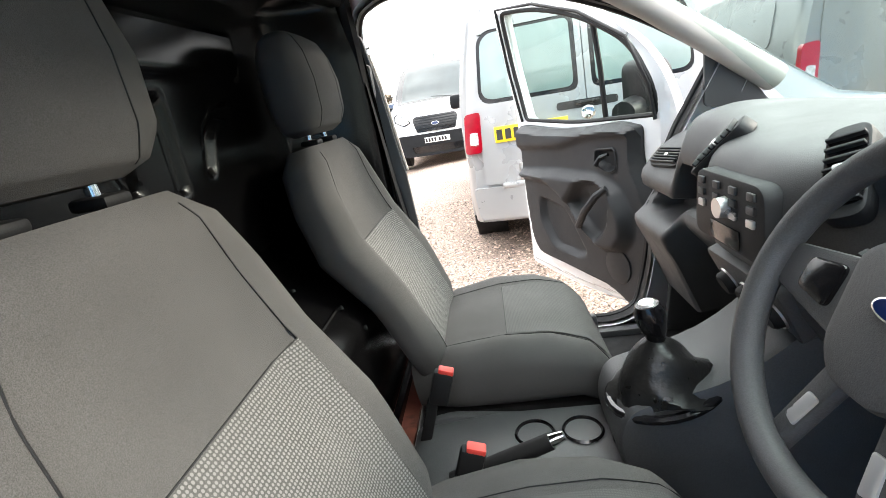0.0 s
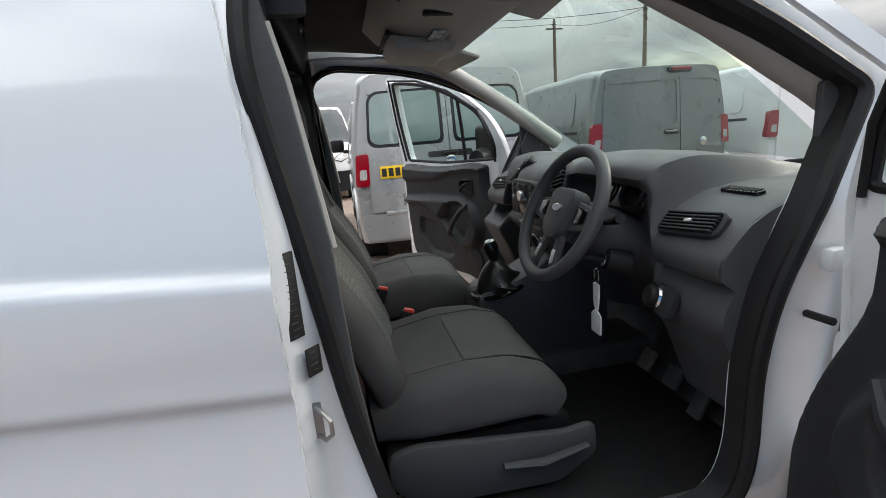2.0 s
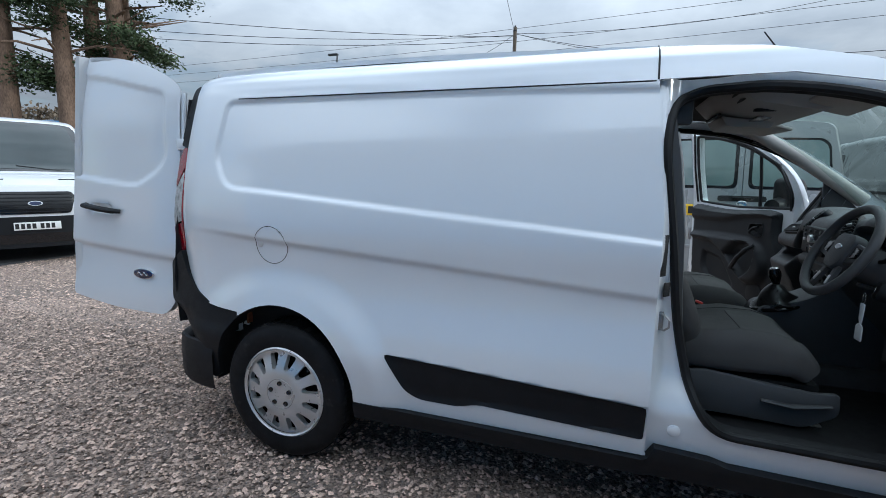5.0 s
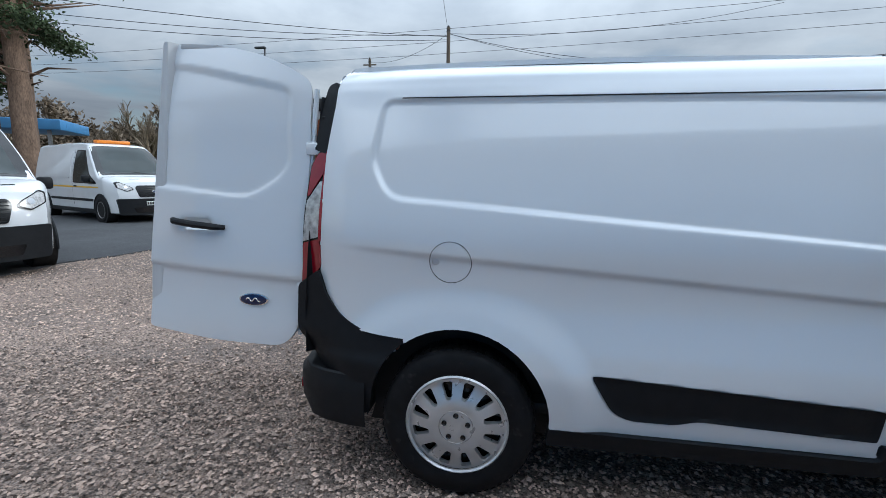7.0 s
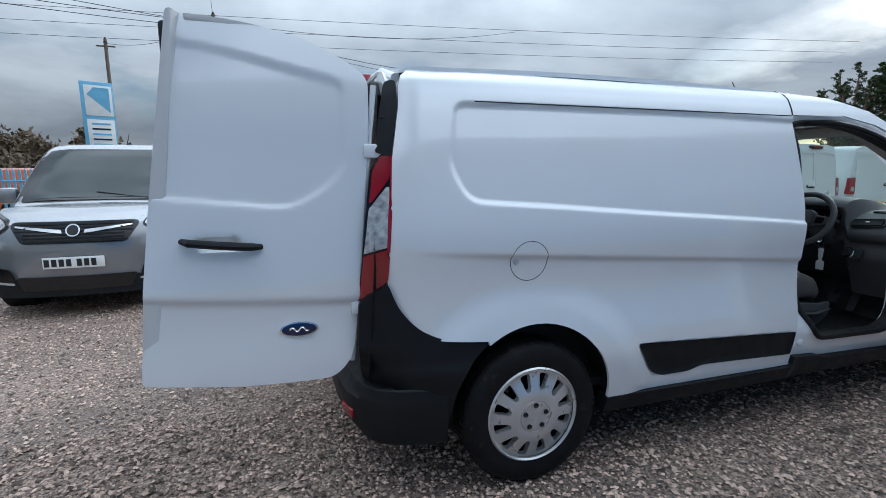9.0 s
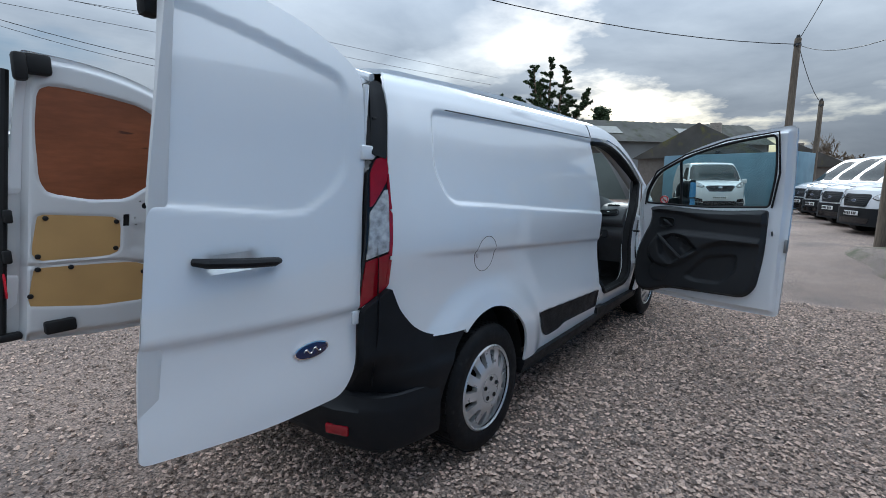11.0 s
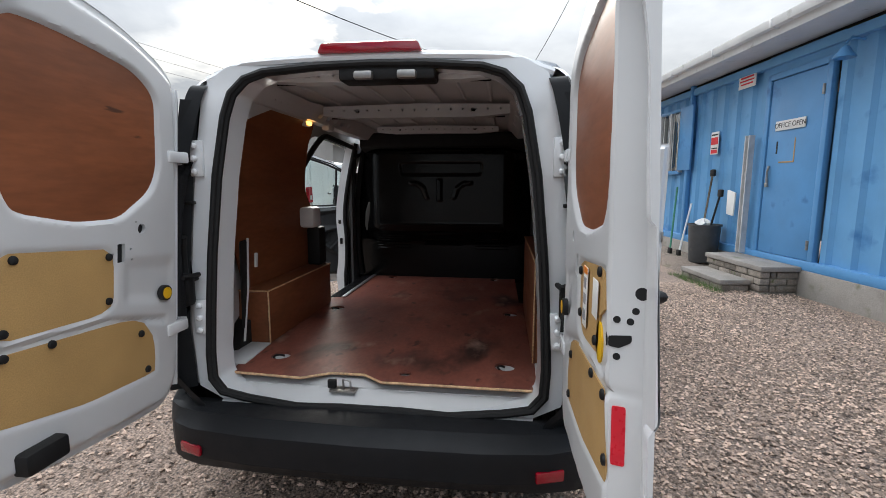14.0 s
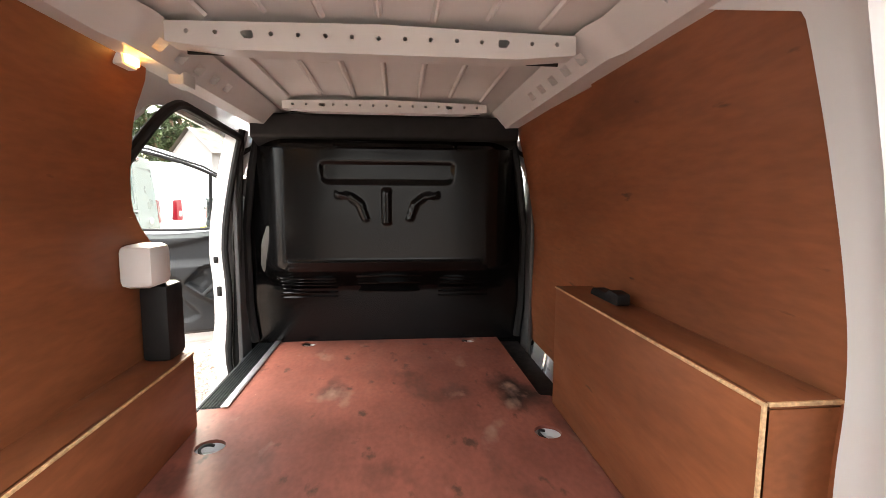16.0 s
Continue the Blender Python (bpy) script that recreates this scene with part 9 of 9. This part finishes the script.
# ---- distance ----
def patch(name, outline, z, mat, label, category):
    s = Shape().prism(outline, z - 0.03, z, "z")
    tagged(part(name, s, mat), label, category, kind="structure")


patch("road", [(-6.5, -12), (-6.9, -4), (-6.6, 1.2), (-6.45, 2.4), (-6.6, 3.2), (-6.3, 4.0), (-6.2, 5.2), (-6.6, 7.5), (-6.3, 11), (-6.8, 15), (-4, 21), (4, 23), (60, 34), (60, 41), (4, 30), (-10, 27), (-90, 24), (-90, -12)], 0.006, ASPHALT, "worn dark asphalt drive and road", "road")
patch("verge", [(-90, 24.5), (-10, 27.5), (4, 30.5), (60, 41.5), (120, 120), (-120, 120)], 0.03, GRASS, "rough green verge and field", "grass")


def crown(points, count, size, seed, spread, up=0.0):
    """Many small bent leaf blades round the given centres."""
    rng = np.random.default_rng(seed)
    c = np.array(points)[rng.integers(0, len(points), count)]
    p = c[:, :3] + rng.normal(0, 1, (count, 3)) * c[:, 3:4] * np.array([1, 1, spread])
    d = rng.normal(0, 1, (count, 3))
    d[:, 2] = d[:, 2] * 0.5 + up
    d /= np.linalg.norm(d, axis=1, keepdims=True)
    e = np.cross(d, rng.normal(0, 1, (count, 3)))
    e /= np.linalg.norm(e, axis=1, keepdims=True)
    L_ = size * rng.uniform(0.6, 1.4, (count, 1))
    v = np.stack([p - e * L_ * 0.22, p + e * L_ * 0.22, p + d * L_ + e * L_ * 0.05, p + d * L_ * 0.5 - e * L_ * 0.4], 1).reshape(-1, 3)
    f = (np.array([(0, 1, 2), (0, 2, 3)])[None] + 4 * np.arange(count)[:, None, None]).reshape(-1, 3)
    s = Shape()
    s.v, s.f = [tuple(q) for q in v.tolist()], [tuple(q) for q in f.tolist()]
    return s


def leaf_mesh(s, name, mat):
    me = bpy.data.meshes.new(name)
    me.from_pydata(s.v, [], s.f)
    me.materials.append(mat)
    return me


def pine(x, y, h, seed, lean=0.0):
    """A tall bare-stemmed pine with tufted limbs high up."""
    rng = random.Random(seed)
    t = thing("pine_tree", "tall pine with a bare trunk and dark tufted crown", "tree", "pines")
    top = (x + lean, y, h)
    stem = [(x, y, 0), (x + lean * 0.2 + 0.1, y, h * 0.3), (x + lean * 0.6, y + 0.1, h * 0.65), top]
    limbs = Shape().tube(stem, [0.40, 0.33, 0.24, 0.06], 10)
    tufts = []
    for k in range(26):
        z = h * rng.uniform(0.30, 0.98)
        a, l_ = rng.uniform(0, 6.28), rng.uniform(1.2, 3.4) * (1.2 - z / h * 0.6)
        b = (x + lean * z / h, y, z)
        m = (b[0] + math.cos(a) * l_ * 0.5, b[1] + math.sin(a) * l_ * 0.5, z + rng.uniform(-0.1, 0.5))
        e = (b[0] + math.cos(a) * l_, b[1] + math.sin(a) * l_, z + rng.uniform(-0.4, 0.9))
        limbs.tube([b, m, e], [0.07, 0.045, 0.015], 5)
        if z > h * 0.60 or rng.random() < 0.15:
            for q in (m, e, ((m[0] + e[0]) / 2, (m[1] + e[1]) / 2, (m[2] + e[2]) / 2)):
                tufts.append((*q, rng.uniform(0.28, 0.55)))
    part("trunk", limbs, BARK, t)
    part("crown", leaf_mesh(crown(tufts, 20000, 0.12, seed, 0.5), "crown", NEEDLES), NEEDLES, t)


def conifer(x, y, h, r, seed, label="dense dark green conifer"):
    rng = random.Random(seed)
    t = thing("conifer", label, "tree", "conifers")
    limbs = Shape().tube([(x, y, 0), (x, y, h * 0.5), (x + 0.1, y, h * 0.97)], [0.22, 0.14, 0.03], 8)
    tufts = []
    for k in range(70):
        q = rng.random() ** 0.8
        z = h * (0.10 + 0.88 * q)
        a, l_ = rng.uniform(0, 6.28), r * (1.05 - q) ** 0.75 * rng.uniform(0.45, 1.35)
        e = (x + math.cos(a) * l_, y + math.sin(a) * l_, z + l_ * 0.35)
        limbs.tube([(x, y, z), ((x + e[0]) / 2, (y + e[1]) / 2, z + l_ * 0.1), e], [0.05, 0.03, 0.01], 4)
        for f in (0.45, 0.75, 1.0):
            tufts.append((x + (e[0] - x) * f, y + (e[1] - y) * f, z + l_ * 0.35 * f, 0.11 + 0.06 * r * (1 - q * 0.7)))
    part("trunk", limbs, BARK, t)
    part("crown", leaf_mesh(crown(tufts, 16000, 0.17, seed, 0.7, 0.3), "crown", NEEDLES), NEEDLES, t)


for k, (x, y, h) in enumerate(((-20.6, 9.6, 15), (-18.7, 10.6, 14), (-19.8, 12.4, 15.5), (-17.6, 12.0, 14.5), (-19.3, 13.4, 15), (-18.6, 12.9, 13.5), (-23.5, 11.0, 15))):
    pine(x, y, h, 20 + k, (-1) ** k * 0.4)
conifer(-22.5, 30.0, 9.0, 1.9, 40)
conifer(-24.6, 31.5, 5.5, 1.5, 41)


def cypress(x, y, h, r, seed, count=14000):
    """An old many-stemmed cypress: bare stems below, ragged pointed sprays above."""
    rng = random.Random(seed)
    t = thing("cypress_tree", "old dark cypress with several stems and ragged sprays", "tree", "cypresses")
    wood, sprays = Shape(), []
    for k in range(11):
        a, q = 2.4 * k, math.sqrt((k + 0.5) / 11)
        top = Vector((x + math.cos(a) * r * q, y + math.sin(a) * r * q, h * (1.0 - 0.42 * q * rng.uniform(0.6, 1.2))))
        foot = Vector((x + math.cos(a) * 0.5 * q, y + math.sin(a) * 0.5 * q, 0))
        wood.tube([foot, foot.lerp(top, 0.45) + Vector((0, 0, h * 0.06)), top], [h * 0.022, h * 0.014, 0.02], 7)
        for i in range(34):
            f = 0.26 + 0.74 * i / 33
            p = foot.lerp(top, f)
            b, l_ = rng.uniform(0, 6.28), r * 0.62 * (1.12 - f) * rng.uniform(0.3, 1.7) + 0.05
            e = p + Vector((math.cos(b) * l_, math.sin(b) * l_, l_ * rng.uniform(0.1, 0.8)))
            wood.tube([p, e], [0.03, 0.008], 4)
            for g in (0.25, 0.4, 0.55, 0.7, 0.85, 1.0):
                m = p.lerp(e, g)
                sprays.append((m.x, m.y, m.z, 0.05 + 0.016 * h * (1.05 - f) * (1.15 - g)))
    part("trunk", wood, BARK, t)
    part("crown", leaf_mesh(crown(sprays, count, 0.010 * h + 0.02, seed, 0.7, 0.6), "crown", NEEDLES), NEEDLES, t)


cypress(39.1, 17.4, 13.2, 3.6, 42, 85000)
cypress(36.6, 20.8, 9.5, 2.2, 43, 24000)
conifer(44.0, 14.0, 8.5, 2.0, 45)

# winter woods and hedges along the horizon
def woods(name, line, count, h, seed, mat, label, depth=4.0):
    rng = np.random.default_rng(seed)
    pts = []
    for (x0, y0), (x1, y1) in zip(line[:-1], line[1:]):
        n = int(math.hypot(x1 - x0, y1 - y0) / 1.3)
        for k in range(n):
            f = k / n
            hh = h * rng.uniform(0.55, 1.1)
            for q in np.linspace(0.1, 0.95, 7):
                pts.append((x0 + (x1 - x0) * f + rng.normal(0, depth * 0.3), y0 + (y1 - y0) * f + rng.normal(0, depth * 0.3), hh * q, (0.9 - 0.5 * q) * h * 0.16))
    tagged(new(name, leaf_mesh(crown(pts, count, 0.42, seed, 0.9, 0.8), name, mat)), label, "woods", kind="stuff")


woods("winter_woods", [(-80, 14), (-62, 34), (-40, 48), (-24, 54)], 90000, 8.0, 7, BRUSH, "brown leafless woods along the horizon")
woods("far_hedge", [(-24, 54), (10, 66), (40, 70)], 30000, 3.2, 17, BRUSH, "low bare hedge at the field's far end")
woods("hedge", [(-48, 33), (-30, 41), (-14, 47)], 40000, 5.0, 8, BRUSH, "bare brown hedge beyond the road")
woods("far_trees", [(70, -40), (80, -10), (85, 10)], 9000, 4.5, 9, BRUSH, "bare far trees beyond the yard")
def bare_tree(x, y, h, seed):
    rng = random.Random(seed)
    t = thing("bare_tree", "leafless winter tree with fine twigs", "tree", "bare trees")
    s = Shape()
    def grow(p, d, l_, r, n):
        e = p + d * l_
        s.tube([p, p.lerp(e, 0.5) + Vector((rng.uniform(-1, 1), rng.uniform(-1, 1), 0)) * l_ * 0.05, e], [r, r * 0.8, r * 0.6], 5, cap=False)
        if n:
            for _ in range(4 if n > 1 else 5):
                w = Vector((rng.uniform(-1, 1), rng.uniform(-1, 1), rng.uniform(0.1, 1.0)))
                grow(p.lerp(e, rng.uniform(0.5, 1.0)), (d * 0.7 + w * 0.7).normalized(), l_ * rng.uniform(0.5, 0.75), r * 0.55, n - 1)
    grow(Vector((x, y, 0)), Vector((0, 0, 1)), h * 0.36, h * 0.028, 4)
    part("branchwork", s, BRUSH, t)
for k, (x, y, h) in enumerate(((-31, 33, 8.5), (-37, 36, 8), (-27, 38, 8), (-43, 31, 8), (58, -4, 7))):
    bare_tree(x, y, h, 60 + k)

# blue palisade fence
fence = thing("palisade_fence", "pale blue steel palisade fence", "fence")
PALE_BLUE = surf("pale_blue_paint", (0.16, 0.42, 0.62), 0.5, vary=0.1, scale=3, each=0.1)
def fence_run(a, b, parent, h=1.7):
    n = int((Vector(b) - Vector(a)).length / 0.155)
    d = Vector(b) - Vector(a)
    turn = math.atan2(d.y, d.x)
    pale = Shape().prism([(-0.035, 0.05), (-0.035, h - 0.08), (0, h), (0.035, h - 0.08), (0.035, 0.05)], -0.006, 0.012, "y").mesh("pale", PALE_BLUE, smooth=False)
    for k in range(min(n, 140)):
        p = Vector(a).lerp(Vector(b), k / n)
        ob = new("pale", pale)
        ob.parent = parent
        ob.matrix_basis = Matrix.Translation((p.x, p.y, 0)) @ Matrix.Rotation(turn, 4, "Z")
    for z in (0.4, h - 0.35):
        part("rail", Shape().tube([(a[0], a[1], z), (b[0], b[1], z)], 0.03, 6), PALE_BLUE, parent)
fence_run((-8.6, 13.6), (-3.4, 12.4), fence)
fence2 = thing("palisade_fence", "pale blue palisade fence under the pines", "fence")
fence_run((-25.0, 13.0), (-16.0, 17.5), fence2)
mesh_fence = thing("mesh_fence", "dark wire mesh fence at the field", "fence")
for k in range(40):
    part("wire_upright", Shape().tube([(-6.0 + 0.35 * k, 33.0 + 0.06 * k, 0), (-6.0 + 0.35 * k, 33.0 + 0.06 * k, 2.3)], 0.02, 4), CABLE, mesh_fence)
for z in (0.4, 1.3, 2.25):
    part("wire_rail", Shape().tube([(-6.0, 33.0, z), (8.0, 35.4, z)], 0.018, 4), CABLE, mesh_fence)
# blue canopy behind the pines, totem sign, feather banner
canopy = thing("wash_canopy", "blue roofed car wash canopy on posts", "canopy")
part("canopy_roof", Shape().box((9, 4, 0.5), (0, 0, 3.6), 0.05, pose(-26.5, 16.5, 0, 0, 0, 30)), BLUE_DOOR, canopy)
for k in range(4):
    part("post", Shape().box((0.15, 0.15, 3.4), (-3.9 + 2.6 * k, -1.6, 1.7), 0.01, pose(-26.5, 16.5, 0, 0, 0, 30)), STEEL, canopy)
totem = thing("totem_sign", "tall blue and white totem sign board", "sign")
TM = pose(-7.4, 17.6, 0, 0, 0, 22)
part("board", Shape().box((0.95, 0.18, 2.6), (0, 0, 3.5), 0.02, TM), PALE_BLUE, totem)
part("panel", Shape().box((0.80, 0.02, 1.05), (0.03, -0.10, 4.15), 0.005, TM), PAPER, totem)
part("panel", Shape().box((0.80, 0.02, 1.10), (0.03, -0.10, 2.95), 0.005, TM), PAPER, totem)
part("panel_shape", Shape().prism([(-0.30, 4.35), (0.35, 3.75), (0.35, 4.6), (-0.1, 4.6)], -0.118, -0.112, "y", 0, TM), PALE_BLUE, totem)
for k in range(5):
    part("bar", Shape().box((0.55, 0.01, 0.06), (0.03, -0.115, 3.35 - 0.18 * k), 0, TM), BLUE_INK if k % 2 else PALE_BLUE, totem)
for o in (-0.4, 0.4):
    part("leg", Shape().box((0.10, 0.10, 2.4), (o, 0, 1.2), 0.01, TM), PALE_BLUE, totem)
ban = thing("feather_banner", "white feather banner with red writing bars", "banner")
part("mast", Shape().tube([(-2.55, 19.0, 0), (-2.6, 19.0, 3.2), (-2.45, 19.0, 3.75), (-2.15, 19.0, 3.85)], 0.035, 6), CABLE, ban)
part("cloth", Shape().prism([(-2.52, 0.9), (-2.57, 3.2), (-2.42, 3.68), (-2.18, 3.78), (-1.95, 1.0)], 18.99, 19.005, "y"), PAPER, ban)
for k in range(7):
    part("bar", Shape().box((0.22, 0.02, 0.12), (-2.30, 18.985, 3.2 - 0.3 * k), 0), RED_INK, ban)

# long grey shed with a mossy roof, and a blue container before it
shed = thing("farm_shed", "long grey clad shed with a mossy sheet roof", "building")
SM = pose(35.3, 11.15, -0.6, 0, 0, -38)
SHED_ROOF = surf("dark_mossy_roof_sheet", (0.085, 0.083, 0.072), 0.9, vary=0.25, scale=0.8, spots=[((0.05, 0.055, 0.03), 1.4, 0.52, 0.68)])
def on_shed(s):
    return Shape().add(s.v, s.f, SM)
ribs = []
for k in range(43):
    ribs.append((-5.6 + 0.4 * k, -0.04 if k % 2 else 0.04))
part("wall", on_shed(Shape().loft([[(a, b - 5, 0) for a, b in ribs], [(a, b - 5, 4.6) for a, b in ribs]], closed=False, cap=False)), GREY_SHEET, shed)
part("wall", on_shed(Shape().prism([(-5, 0), (-0.6, 0), (-0.6, 4.6), (-2.8, 6.0), (-5, 4.6)], -5.6, -5.5, "x")), GREY_SHEET, shed)
part("wall", on_shed(Shape().prism([(-5, 0), (-0.6, 0), (-0.6, 4.6), (-2.8, 6.0), (-5, 4.6)], 11.2, 11.3, "x")), GREY_SHEET, shed)
roof_line = [(-5.8 + 0.3 * k, 0.03 if k % 2 else 0.0) for k in range(59)]
for o in (-1, 1):
    part("roof", on_shed(Shape().loft([[(a, -2.8 + o * 2.6, 4.45 + b) for a, b in roof_line], [(a, -2.8, 6.1 + b) for a, b in roof_line]], closed=False, cap=False)), SHED_ROOF, shed, "mossy corrugated roof")
for x in (-2, 5):
    part("roof_light", on_shed(Shape().box((2.2, 1.0, 0.02), (0, 0, 0), 0, pose(x, -4.1, 5.34, 32.4, 0, 0))), surf("dull_roof_light", (0.30, 0.30, 0.27), 0.6), shed)
cont = thing("storage_container", "blue-grey corrugated storage container", "container")
CM = pose(27.5, 0.5, 0, 0, 0, 75)
line_ = [(-3 + 0.12 * k, -0.03 if (k // 2) % 2 else 0.0) for k in range(51)]
part("container_body", Shape().box((6.05, 2.4, 2.55), (0, 1.3, 1.32), 0.02, CM), surf("faded_blue_steel", (0.16, 0.27, 0.34), 0.6, vary=0.15, scale=1.5), cont)
part("container_wall", Shape().loft([[(a, b + 0.06, 0.1) for a, b in line_], [(a, b + 0.06, 2.5) for a, b in line_]], closed=False, cap=False, m=CM), surf("faded_blue_ribs", (0.17, 0.29, 0.37), 0.6, vary=0.15, scale=1.5), cont)
for k in range(5):
    ty = thing("spare_tyre", "black tyre stacked on the container", "tyre", "stacked tyres", (26.6 + 0.2 * k, 1.6 + 0.5 * (k // 2), 2.72 + 0.2 * (k % 2)))
    part("tyre", Shape().lathe([(0.2, -0.09), (0.31, -0.1), (0.33, -0.06), (0.33, 0.06), (0.31, 0.1), (0.2, 0.09)], 20, cap=False), TYRE, ty)
# far low houses ahead of the yard
for k, (x, y, w, h) in enumerate(((30, 2.6, 7, 4.3), (46, -1.5, 9, 3.9), (52, 5.0, 12, 3.6))):
    ho = thing("far_house", "low dark roofed building beyond the yard", "building", "far buildings")
    part("wall", Shape().box((w, 6, h * 0.6), (x, y, h * 0.3), 0.02), surf("dull_render_%d" % k, (0.16, 0.14, 0.12), 0.9), ho)
    part("roof", Shape().prism([(y - 3.3, h * 0.58), (y + 3.3, h * 0.58), (y, h)], x - w / 2 - 0.2, x + w / 2 + 0.2, "x"), ROOF_SHEET, ho)
    part("chimney", Shape().box((0.6, 0.6, 1.0), (x + w * 0.3, y, h), 0.03), BRICK, ho)
